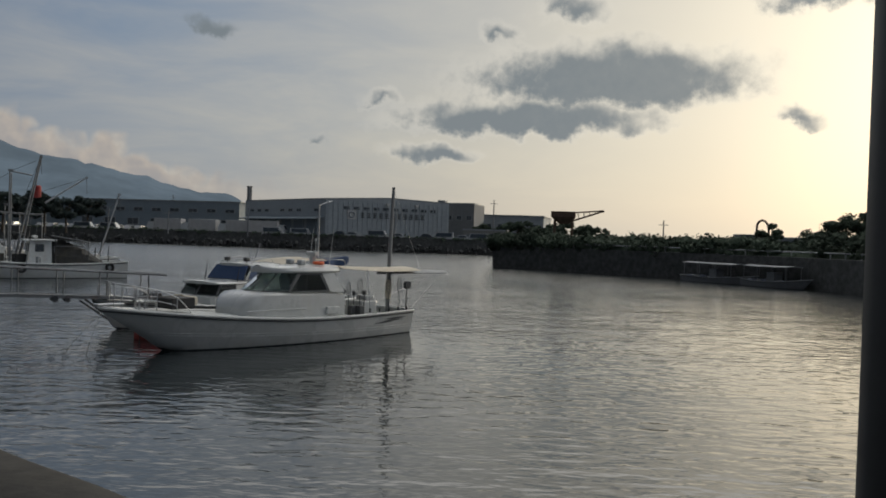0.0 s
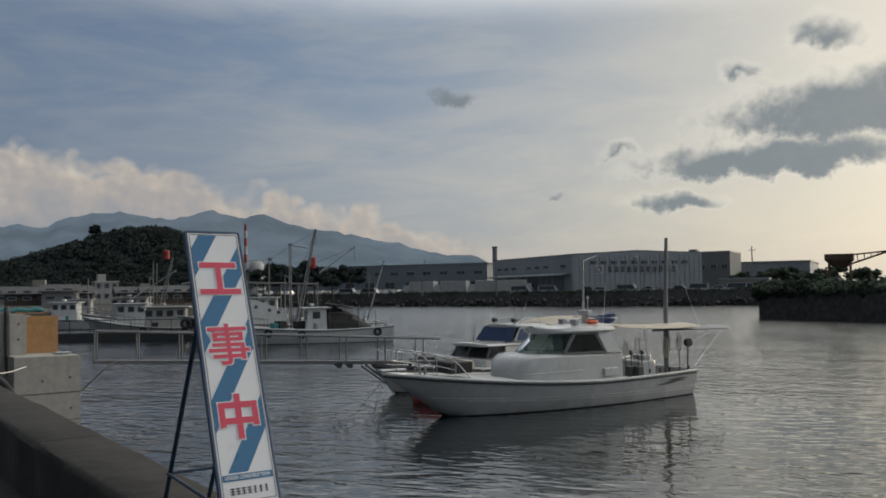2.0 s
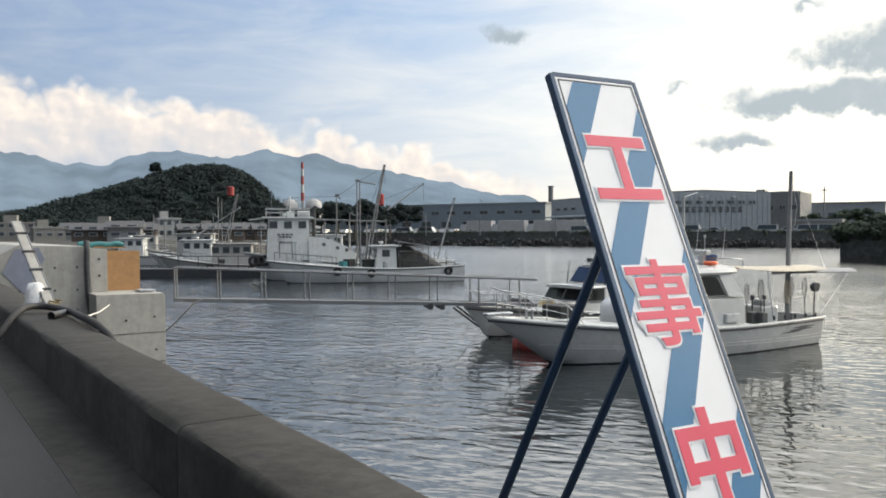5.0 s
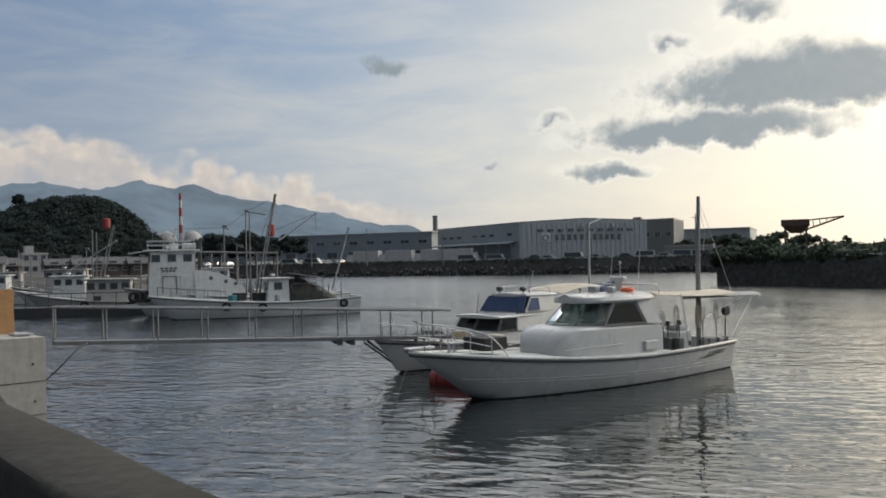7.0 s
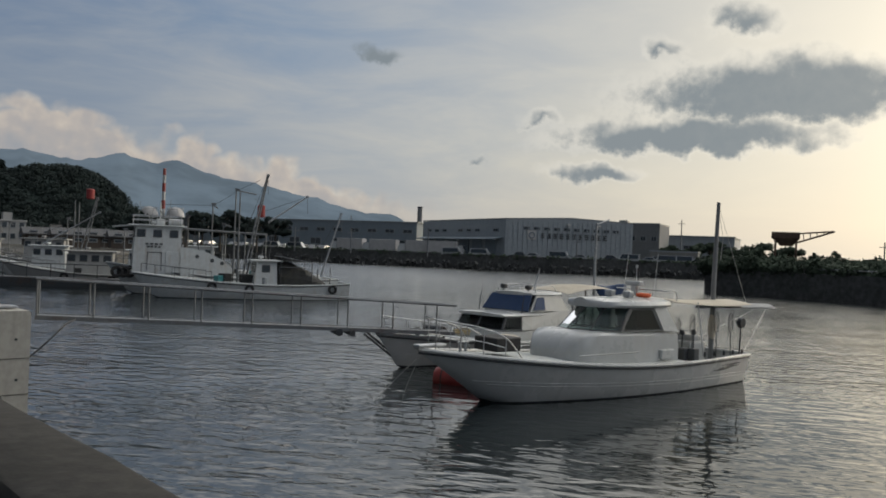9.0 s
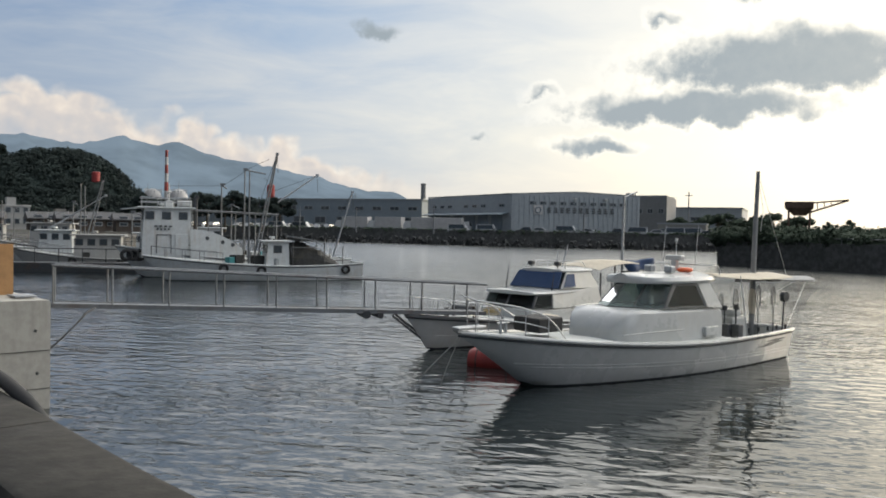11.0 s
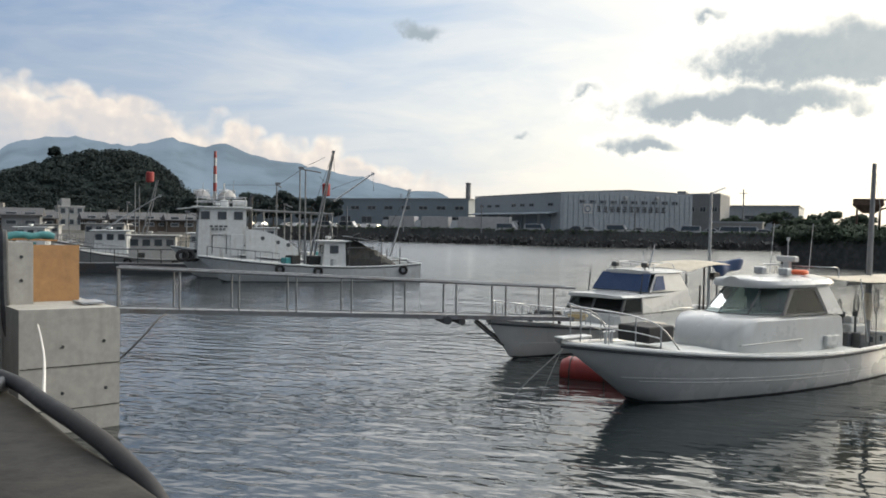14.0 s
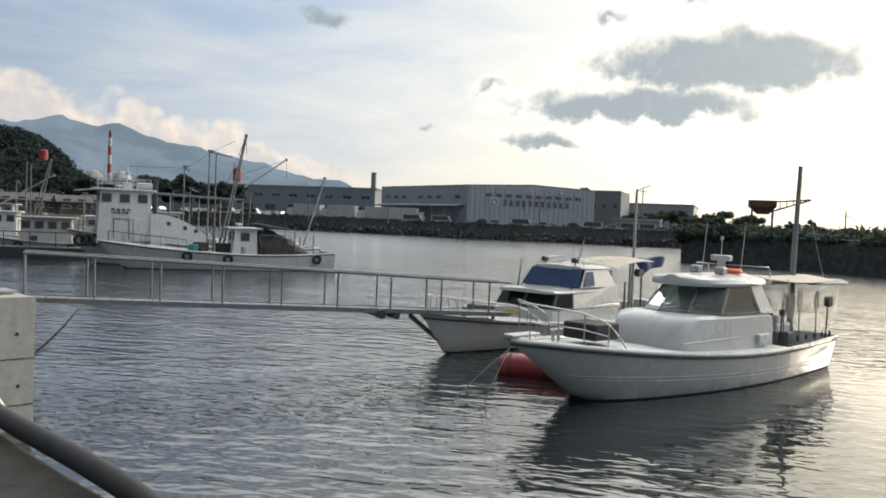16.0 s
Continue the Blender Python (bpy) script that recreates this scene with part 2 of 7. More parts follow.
def glass_material(name, col, rough=0.03):
    m = bpy.data.materials.new(name)
    m.use_nodes = True
    b = m.node_tree.nodes["Principled BSDF"]
    b.inputs["Base Color"].default_value = (*col, 1)
    b.inputs["Transmission Weight"].default_value = 1.0
    b.inputs["Roughness"].default_value = rough
    b.inputs["IOR"].default_value = 1.25
    MATS[name] = m
    return m


def leaf_material(name, col, vary=0.35):
    m = bpy.data.materials.new(name)
    m.use_nodes = True
    k = Nodes(m.node_tree)
    b = m.node_tree.nodes["Principled BSDF"]
    isl = k.add("ShaderNodeNewGeometry").outputs["Random Per Island"]
    at = k.add("ShaderNodeTexCoord").outputs["Object"]
    n = k.noise(at, 0.12, 3.0, 0.6)
    base = k.mix(isl, tuple(c * (1 - vary) for c in col), tuple(c * (1 + vary) for c in col))
    base = k.mix(k.smooth(n, 0.35, 0.7), base, tuple(c * 0.6 for c in col))
    k.put(b.inputs["Base Color"], base)
    b.inputs["Roughness"].default_value = 0.8
    b.inputs["Specular IOR Level"].default_value = 0.1
    # leaves turn up to the light, so a crown shades as one soft mass
    turn = k.add("ShaderNodeVectorMath", operation="MULTIPLY_ADD")
    k.link(k.add("ShaderNodeNewGeometry").outputs["Normal"], turn.inputs[0])
    turn.inputs[1].default_value = (0.45, 0.45, 0.45)
    turn.inputs[2].default_value = (0.0, -0.25, 0.7)
    unit = k.add("ShaderNodeVectorMath", operation="NORMALIZE")
    k.link(turn.outputs[0], unit.inputs[0])
    k.put(b.inputs["Normal"], unit.outputs[0])
    return m


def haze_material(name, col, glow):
    """Wooded mountains, far backdrop: haze of kilometres of air painted in as emission."""
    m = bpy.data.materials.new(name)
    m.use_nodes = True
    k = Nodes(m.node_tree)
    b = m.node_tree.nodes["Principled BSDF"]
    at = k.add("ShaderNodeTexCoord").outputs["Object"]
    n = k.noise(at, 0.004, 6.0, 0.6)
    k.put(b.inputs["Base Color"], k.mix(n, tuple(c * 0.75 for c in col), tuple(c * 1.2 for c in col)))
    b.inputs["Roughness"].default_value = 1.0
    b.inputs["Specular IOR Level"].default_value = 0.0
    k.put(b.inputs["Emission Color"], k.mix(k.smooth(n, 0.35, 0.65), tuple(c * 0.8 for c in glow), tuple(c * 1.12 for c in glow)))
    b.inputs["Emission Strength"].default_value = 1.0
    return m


GELCOAT = surface("white_gelcoat", (0.46, 0.47, 0.465), 0.3, 0, 0.06, 3.0, 0.03, (0.42, 0.4, 0.35), 0.4, 0.8, True, 0.2)
WHITE_PAINT = surface("worn_white_paint", (0.54, 0.56, 0.56), 0.5, 0, 0.1, 5.0, 0.08, (0.4, 0.33, 0.26), 0.55, 0.9, True)
DECK = surface("pale_deck", (0.5, 0.52, 0.5), 0.75, 0, 0.15, 14.0, 0.2, (0.32, 0.31, 0.28), 0.5)
BLACK_RUBBER = surface("black_rubber", (0.018, 0.018, 0.019), 0.75, 0, 0.3, 12.0, 0.3, (0.06, 0.055, 0.05), 0.4)
GREY_TRIM = surface("dark_grey_trim", (0.07, 0.075, 0.08), 0.5, 0, 0.2, 9.0, 0.1)
ANTIFOUL = surface("black_antifouling", (0.03, 0.032, 0.035), 0.7, 0, 0.3, 6.0, 0.2, (0.08, 0.075, 0.05), 0.5)
RED_PLASTIC = surface("red_float_plastic", (0.22, 0.022, 0.018), 0.42, 0, 0.15, 5.0, 0.06, (0.25, 0.03, 0.03), 0.5)
RED_CLOTH = surface("red_lantern_cover", (0.27, 0.03, 0.028), 0.7, 0, 0.25, 12.0, 0.2, (0.2, 0.02, 0.02), 0.4)
ORANGE = surface("orange_plastic", (0.75, 0.13, 0.04), 0.45, 0, 0.1, 6.0, 0.05)
STEEL = surface("stainless_tube", (0.42, 0.43, 0.44), 0.42, 1.0, 0.1, 20.0, 0.04)
GALV = surface("galvanised_steel", (0.36, 0.38, 0.4), 0.5, 0.7, 0.25, 11.0, 0.12, (0.24, 0.17, 0.12), 0.35)
DARK_STEEL = surface("dark_steel", (0.06, 0.065, 0.07), 0.55, 0.4, 0.3, 10.0, 0.15, (0.12, 0.07, 0.045), 0.4)
BLUE_COVER = surface("blue_canvas", (0.02, 0.048, 0.12), 0.8, 0, 0.2, 18.0, 0.3, (0.02, 0.045, 0.12), 0.5)
CANVAS = surface("beige_canvas", (0.52, 0.47, 0.38), 0.85, 0, 0.12, 16.0, 0.25, (0.36, 0.31, 0.24), 0.5)
GREY_TARP = surface("grey_tarpaulin", (0.3, 0.31, 0.32), 0.75, 0, 0.15, 10.0, 0.3, (0.18, 0.18, 0.17), 0.5)
DARK_NET = surface("dark_net_heap", (0.035, 0.036, 0.036), 0.95, 0, 0.5, 25.0, 0.8, (0.06, 0.055, 0.04), 0.5)
TEAL_TARP = surface("teal_tarpaulin", (0.03, 0.17, 0.18), 0.55, 0, 0.2, 9.0, 0.35, (0.03, 0.16, 0.16), 0.5)
CONCRETE_NEW = surface("new_concrete", (0.36, 0.35, 0.32), 0.85, 0, 0.12, 7.0, 0.18, (0.25, 0.24, 0.21), 0.6, 0.7, True)
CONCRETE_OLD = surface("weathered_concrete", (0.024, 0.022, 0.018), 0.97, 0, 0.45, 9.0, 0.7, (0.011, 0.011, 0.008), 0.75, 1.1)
ASPHALT = surface("asphalt", (0.026, 0.026, 0.027), 0.92, 0, 0.35, 40.0, 0.5, (0.036, 0.034, 0.032), 0.6, 0.5)
PLYWOOD = surface("plywood_formwork", (0.36, 0.2, 0.085), 0.7, 0, 0.18, 6.0, 0.15, (0.3, 0.15, 0.06), 0.5, 1.5, True)
QUAY = surface("far_quay_stone", (0.075, 0.076, 0.073), 0.95, 0, 0.4, 2.0, 0.4, (0.045, 0.05, 0.045), 0.6, 0.3)
EARTH = surface("bare_ground", (0.07, 0.066, 0.058), 0.95, 0, 0.3, 0.8, 0.3, (0.08, 0.085, 0.06), 0.6, 0.06)
BARK = surface("bark", (0.09, 0.07, 0.05), 0.95, 0, 0.3, 9.0, 0.5)
CLADDING = surface("grey_blue_cladding", (0.3, 0.33, 0.35), 0.6, 0.0, 0.08, 1.5, 0.05, (0.22, 0.24, 0.25), 0.4, 0.12, True)
CLADDING_DARK = surface("blue_grey_cladding", (0.2, 0.24, 0.27), 0.6, 0.0, 0.08, 1.5, 0.05, (0.15, 0.18, 0.2), 0.4, 0.12, True)
ROOFING = surface("metal_roofing", (0.26, 0.28, 0.29), 0.5, 0.2, 0.1, 2.0, 0.08)
WALL_CREAM = surface("cream_render", (0.2, 0.195, 0.18), 0.85, 0, 0.12, 3.0, 0.1, (0.28, 0.26, 0.23), 0.5, 0.4, True)
WALL_GREY = surface("grey_render", (0.2, 0.205, 0.21), 0.85, 0, 0.12, 3.0, 0.1, (0.2, 0.2, 0.19), 0.5, 0.4, True)
WALL_BROWN = surface("brown_boards", (0.075, 0.06, 0.05), 0.85, 0, 0.2, 4.0, 0.2, (0.08, 0.06, 0.05), 0.5, 0.4, True)
ROOF_TILE = surface("dark_roof_tiles", (0.065, 0.067, 0.072), 0.7, 0, 0.2, 5.0, 0.3, (0.14, 0.12, 0.1), 0.4)
GALV_DARK = surface("weathered_gangway_steel", (0.19, 0.2, 0.21), 0.6, 0.5, 0.25, 11.0, 0.15, (0.14, 0.1, 0.075), 0.45)
WALL_PALE = surface("pale_render", (0.34, 0.34, 0.33), 0.85, 0, 0.1, 3.0, 0.1, (0.36, 0.34, 0.31), 0.5, 0.4, True)
PANE_DARK = surface("dark_window_glass", (0.05, 0.06, 0.07), 0.08, 0, 0.1, 2.0, 0.0)
STACK_RED = surface("stack_red_paint", (0.3, 0.06, 0.05), 0.7, 0, 0.1, 1.0, 0.05)
STACK_WHITE = surface("stack_white_paint", (0.46, 0.45, 0.44), 0.7, 0, 0.1, 1.0, 0.05)
SIGN_WHITE = surface("sign_white_sheet", (0.72, 0.73, 0.74), 0.35, 0, 0.03, 4.0, 0.02, (0.5, 0.5, 0.48), 0.25, 2.0, True)
SIGN_BLUE = surface("sign_blue_sheet", (0.008, 0.13, 0.28), 0.35, 0, 0.06, 4.0, 0.02)
SIGN_RED = surface("sign_red_sheet", (0.62, 0.04, 0.09), 0.35, 0, 0.06, 4.0, 0.02)
SIGN_BLACK = surface("sign_black_print", (0.02, 0.02, 0.022), 0.4, 0, 0.1, 6.0, 0.0)
POST_DARK = surface("dark_post_paint", (0.012, 0.013, 0.015), 0.6, 0, 0.3, 9.0, 0.1, (0.03, 0.02, 0.014), 0.4)
BLUE_GREY = surface("plain_blue_grey", (0.2, 0.22, 0.28), 0.6, 0, 0.1, 6.0, 0.1, (0.15, 0.16, 0.2), 0.5)
FRAME_BLUE = surface("dark_blue_steel_frame", (0.02, 0.05, 0.1), 0.45, 0.2, 0.2, 10.0, 0.1, (0.05, 0.04, 0.035), 0.3)
WHITE_BAG = surface("white_woven_bag", (0.72, 0.72, 0.71), 0.7, 0, 0.12, 20.0, 0.5)
ROPE = surface("yellowed_rope", (0.35, 0.28, 0.15), 0.9, 0, 0.3, 30.0, 0.6)
WHITE_ROPE = surface("white_rope", (0.6, 0.59, 0.55), 0.9, 0, 0.2, 30.0, 0.5)
CONE_RED = surface("cone_red", (0.6, 0.05, 0.03), 0.45, 0, 0.1, 6.0, 0.05, (0.3, 0.05, 0.04), 0.3)
SKIN_BLACK = surface("black_outboard_paint", (0.02, 0.02, 0.022), 0.3, 0, 0.1, 5.0, 0.02)
GLASS_TEAL = glass_material("teal_cabin_glass", (0.66, 0.82, 0.8))
GLASS_SMOKE = glass_material("smoked_cabin_glass", (0.2, 0.23, 0.225))
LEAF = leaf_material("broadleaf", (0.072, 0.096, 0.066), 0.25)
LEAF_HILL = leaf_material("hill_forest", (0.038, 0.052, 0.047), 0.15)
WATER = water_material()
HAZE = haze_material("mountain_forest_painted_haze", (0.04, 0.052, 0.06), (0.088, 0.115, 0.143))

# ---------------------------------------------------------------- mesh helpers


def part(name, bm, material, parent=None, label="", smooth=False):
    """Links a bmesh as one mesh object, under a thing or under a part."""
    bmesh.ops.recalc_face_normals(bm, faces=bm.faces)
    me = bpy.data.meshes.new(name)
    bm.to_mesh(me)
    bm.free()
    me.materials.append(material)
    if smooth:
        me.shade_smooth()
        me.set_sharp_from_angle(angle=radians(38))
    ob = new(name, me)
    ob.parent = parent
    if label:
        tagged(ob, label)
    return ob


def thing(name, label, category, group="", m=None):
    ob = new(name)
    ob.empty_display_size = 0.2
    if m is not None:
        ob.matrix_world = m
    return tagged(ob, label, category, group)


def box(bm, c, s, m=None, bevel=0.0):
    """A box of size s round c, with its edges rounded off by bevel."""
    b = bmesh.new()
    bmesh.ops.create_cube(b, size=1.0)
    for v in b.verts:
        v.co = Vector((v.co.x * s[0], v.co.y * s[1], v.co.z * s[2]))
    if bevel:
        bmesh.ops.bevel(b, geom=list(b.edges), offset=bevel, segments=2, affect="EDGES", profile=0.5)
    for v in b.verts:
        v.co = (m @ v.co if m is not None else v.co) + Vector(c)
    join(bm, b)
    return bm


def join(bm, other):
    seen = {v: bm.verts.new(v.co) for v in other.verts}
    for f in other.faces:
        bm.faces.new([seen[v] for v in f.verts])
    other.free()


def tube(bm, points, radius, seg=8, caps=True):
    """A round bar along points; radius is a number or one for each point."""
    pts = [Vector(p) for p in points]
    radii = radius if isinstance(radius, (list, tuple)) else [radius] * len(pts)
    rings, side = [], None
    for i, p in enumerate(pts):
        way = (pts[min(i + 1, len(pts) - 1)] - pts[max(i - 1, 0)]).normalized()
        if side is None or abs(side.dot(way)) > 0.99:
            side = way.orthogonal()
        side = (side - way * side.dot(way)).normalized()
        up = way.cross(side)
        rings.append([bm.verts.new(p + radii[i] * (math.cos(a) * side + math.sin(a) * up)) for a in (2 * math.pi * j / seg for j in range(seg))])
    for a, b in zip(rings, rings[1:]):
        for j in range(seg):
            bm.faces.new((a[j], a[(j + 1) % seg], b[(j + 1) % seg], b[j]))
    if caps:
        bm.faces.new(rings[0][::-1])
        bm.faces.new(rings[-1])
    return bm


def loft(bm, rings, closed=True, cap_a=False, cap_b=False):
    rows = [[bm.verts.new(p) for p in r] for r in rings]
    count = len(rows[0])
    for a, b in zip(rows, rows[1:]):
        for j in range(count if closed else count - 1):
            quad = [a[j], a[(j + 1) % count], b[(j + 1) % count], b[j]]
            if len({tuple(round(x, 5) for x in v.co) for v in quad}) > 2:
                bm.faces.new(quad)
    if cap_a:
        bm.faces.new(rows[0][::-1])
    if cap_b:
        bm.faces.new(rows[-1])
    return bm


def slab(bm, corners, thick):
    """A sheet of any outline with thickness, laid along its own normal."""
    c = [Vector(p) for p in corners]
    nrm = (c[1] - c[0]).cross(c[2] - c[0]).normalized() * thick
    a = [bm.verts.new(p) for p in c]
    b = [bm.verts.new(p + nrm) for p in c]
    bm.faces.new(a[::-1])
    bm.faces.new(b)
    for i in range(len(c)):
        j = (i + 1) % len(c)
        bm.faces.new((a[i], a[j], b[j], b[i]))
    return bm


def curve_points(points, steps=6):
    """A smooth line through points."""
    p = [Vector(q) for q in points]
    out = []
    for i in range(len(p) - 1):
        a, b, c, d = p[max(i - 1, 0)], p[i], p[i + 1], p[min(i + 2, len(p) - 1)]
        for s in range(steps):
            t = s / steps
            out.append(0.5 * (2 * b + (c - a) * t + (2 * a - 5 * b + 4 * c - d) * t * t + (3 * b - a - 3 * c + d) * t ** 3))
    out.append(p[-1])
    return out


def ring(bm, c, r, thick, axis="Y", seg=20, tseg=8):
    """A torus: tyres, hoops."""
    rows = []
    for i in range(seg):
        a = 2 * math.pi * i / seg
        row = []
        for j in range(tseg):
            b = 2 * math.pi * j / tseg
            q = (r + thick * math.cos(b)) * math.cos(a), thick * math.sin(b), (r + thick * math.cos(b)) * math.sin(a)
            q = {"Y": q, "X": (q[1], q[0], q[2]), "Z": (q[0], q[2], q[1])}[axis]
            row.append(bm.verts.new(Vector(c) + Vector(q)))
        rows.append(row)
    for i in range(seg):
        for j in range(tseg):
            bm.faces.new((rows[i][j], rows[(i + 1) % seg][j], rows[(i + 1) % seg][(j + 1) % tseg], rows[i][(j + 1) % tseg]))
    return bm


# the quay's own axes: u along the parapet, n towards the water
QO, QU, QN = Vector((-2.96, 5.40, 0)), Vector((-0.85412, 0.52007, 0)), Vector((0.52007, 0.85412, 0))
QUAY_TURN = math.degrees(math.atan2(QU.y, QU.x))


def quay(a, b, z=0.0):
    """A place in the quay's axes, as world coordinates."""
    return QO + QU * a + QN * b + Vector((0, 0, z))


def quay_pose(a, b, z=0.0, turn=0.0):
    """x runs along the parapet; y runs away from the water."""
    p = quay(a, b, z)
    return pose(p.x, p.y, p.z, 0, 0, QUAY_TURN + turn)

# ---------------------------------------------------------------- water, ground, distance


def sheet(name, rings, material, label, category, kind="structure"):
    bm = bmesh.new()
    slab(bm, rings, 0.02)
    return tagged(part(name, bm, material), label, category, kind=kind)


def build_water():
    bm = bmesh.new()
    steps = [-4500, -1500, -500, -150, -50, 0, 50, 150, 500, 1500, 4500]
    grid = [[bm.verts.new((x, y, 0)) for x in steps] for y in steps]
    for i in range(len(steps) - 1):
        for j in range(len(steps) - 1):
            bm.faces.new((grid[i][j], grid[i][j + 1], grid[i + 1][j + 1], grid[i + 1][j]))
    tagged(part("water", bm, WATER), "calm rippled harbour water reflecting the evening sky", "water", kind="structure")


def build_mountains():
    """A long hazy ridge, far beyond the town, that sinks towards the sea."""
    bm = bmesh.new()
    rows = []
    for i in range(261):
        az = -112 + 0.42 * i
        high = 5.15 if az < -33.5 else max(0.0, 5.15 - 0.205 * (az + 33.5))
        high += 0.35 * math.exp(-((az + 37.0) / 1.6) ** 2) + 0.2 * math.exp(-((az + 33.2) / 1.8) ** 2) + 0.15 * math.exp(-((az + 43.8) / 1.5) ** 2)
        high -= 0.75 * math.exp(-((az + 48.5) / 3.0) ** 2)
        high += 0.3 * noise.noise((az * 0.5, 3.1, 0)) + 0.3 * noise.noise((az * 1.1, 7.7, 0)) + 0.1 * noise.noise((az * 3.1, 1.7, 0))
        high = max(0.0, high) * min(1.0, max(0.0, (-7.0 - az) / 6.0))
        row = []
        for j in range(9):
            s = j / 8
            far = 2500 + 1300 * s + 260 * noise.noise((az * 0.16, s * 2.5, 1.3)) * (1 - s)
            h = 3.2 + 3800 * math.tan(radians(high)) * (s ** 1.25) * (1 + 0.16 * noise.noise((az * 0.4, s * 3.0, 5.0)) * (1 - s) * 2) - (4 if s == 0 else 0)
            row.append(bm.verts.new((far * math.sin(radians(az)), far * math.cos(radians(az)), h)))
        back = 4300
        row.append(bm.verts.new((back * math.sin(radians(az)), back * math.cos(radians(az)), -2)))
        rows.append(row)
    for a, b in zip(rows, rows[1:]):
        for j in range(9):
            bm.faces.new((a[j], b[j], b[j + 1], a[j + 1]))
    tagged(part("backdrop_mountains", bm, HAZE, smooth=True), "wooded mountain ridge beyond the town, its blue haze painted as glow", "mountain", kind="structure")


def clumps(bm, rnd, place, size, leaves, leaf):
    """A crown of leaf-like facets scattered through an uneven blob."""
    for _ in range(leaves):
        d = Vector((rnd.gauss(0, 1), rnd.gauss(0, 1), rnd.gauss(0, 1))).normalized()
        r = rnd.random() ** 0.35
        c = Vector(place) + Vector((d.x * size[0], d.y * size[1], d.z * size[2])) * r
        s = leaf * rnd.uniform(0.6, 1.5)
        a = Vector((rnd.gauss(0, 1), rnd.gauss(0, 1), rnd.gauss(0, 0.6))).normalized()
        b = a.cross(d).normalized()
        v = [bm.verts.new(c + s * q) for q in (a, b * 0.7, -a, -b * 0.7)]
        bm.faces.new(v)


def hill_height(dx, dy):
    """Height of the wooded knoll, over its own axes (dx across, dy away)."""
    h = 0.0
    for (xa, ha), (xb, hb) in zip(RIDGE, RIDGE[1:]):
        if xa <= dx < xb:
            f = (dx - xa) / (xb - xa)
            h = ha + (hb - ha) * f * f * (3 - 2 * f) if abs(hb - ha) < 1.5 else ha + (hb - ha) * f
    h *= math.exp(-abs(dy / 30.0) ** 2.6)
    return h * (1 + 0.06 * noise.noise((dx * 0.08, dy * 0.08, 2.0)))


# crest line of the knoll: distance across, height
RIDGE = [(-81, 2.5), (-52, 4.0), (-40, 6.5), (-27, 10.3), (-18, 13.4), (-9, 16.2), (0, 18.6), (8, 19.4), (14, 18.0), (19, 15.0), (24, 9.5), (29, 4.0), (36, 0.8), (81, 0.0)]


def build_hill():
    cx, cy = -171.0, 191.0
    across, away = Vector((0.745, 0.667, 0)), Vector((-0.667, 0.745, 0))
    rnd = random.Random(4)
    bm = bmesh.new()
    grid = []
    for i in range(41):
        row = []
        for j in range(31):
            dx, dy = -80 + 4 * i, -45 + 3 * j
            p = Vector((cx, cy, 0)) + across * dx + away * dy
            row.append(bm.verts.new((p.x, p.y, 2.5 + hill_height(dx, dy) - (3.0 if i in (0, 40) or j in (0, 30) else 0))))
        grid.append(row)
    for i in range(40):
        for j in range(30):
            bm.faces.new((grid[i][j], grid[i + 1][j], grid[i + 1][j + 1], grid[i][j + 1]))
    hill = tagged(part("wooded_hill", bm, LEAF_HILL, smooth=True), "steep knoll covered with dark broadleaf forest", "hill", kind="structure")
    bm = bmesh.new()
    for _ in range(3200):
        dx, dy = rnd.uniform(-74, 60), rnd.uniform(-40, 22)
        h = hill_height(dx, dy)
        if h < 2.0:
            continue
        s = rnd.uniform(1.1, 2.3)
        p = Vector((cx, cy, 2.5 + h + rnd.uniform(0.1, 1.2))) + across * dx + away * dy
        clumps(bm, rnd, p, (s, s, s * 0.6), 60, 0.3)
    tagged(part("hill_forest", bm, LEAF_HILL), "dense dark green tree canopy on the knoll", "forest", kind="stuff")
    # lone spreading tree on the crest
    dx, dy = -9.0, -4.0
    base = Vector((cx, cy, 2.5 + hill_height(dx, dy))) + across * dx + away * dy
    tree("pine_tree", base, 4.6, 1.5, LEAF_HILL, "spreading pine standing above the forest on the crest", 8, 0.5)


def tree(name, base, height, spread, leaf, label, seed, leaf_size=0.3, leaves=90, group=""):
    rnd = random.Random(seed)
    t = thing(name, label, "tree", group, pose(*base))
    bm = bmesh.new()
    lean = Vector((rnd.uniform(-0.06, 0.06), rnd.uniform(-0.06, 0.06), 1)) * height
    tube(bm, [(0, 0, -0.3), lean * 0.4, lean * 0.8], [height * 0.035, height * 0.024, height * 0.008], 7)
    tips = []
    for i in range(9):
        a = i * 2.4 + rnd.random()
        s = lean * rnd.uniform(0.35, 0.75)
        e = s + Vector((math.cos(a), math.sin(a), rnd.uniform(0.2, 0.8))) * spread * rnd.uniform(0.5, 0.9)
        tube(bm, [s, (s + e) / 2 + Vector((0, 0, 0.08 * height)), e], [height * 0.014, height * 0.009, height * 0.004], 5)
        tips.append(e)
    part("trunk", bm, BARK, t)
    bm = bmesh.new()
    for e in tips + [lean * 0.9]:
        s = spread * rnd.uniform(0.3, 0.5)
        clumps(bm, rnd, e, (s, s, s * 0.7), leaves, leaf_size)
    part("crown", bm, leaf, t)
    return t


# ---------------------------------------------------------------- far shore
SHORE = [(-140, 176), (-78, 172), (-36, 166.5), (5, 165), (60, 163), (200, 150)]


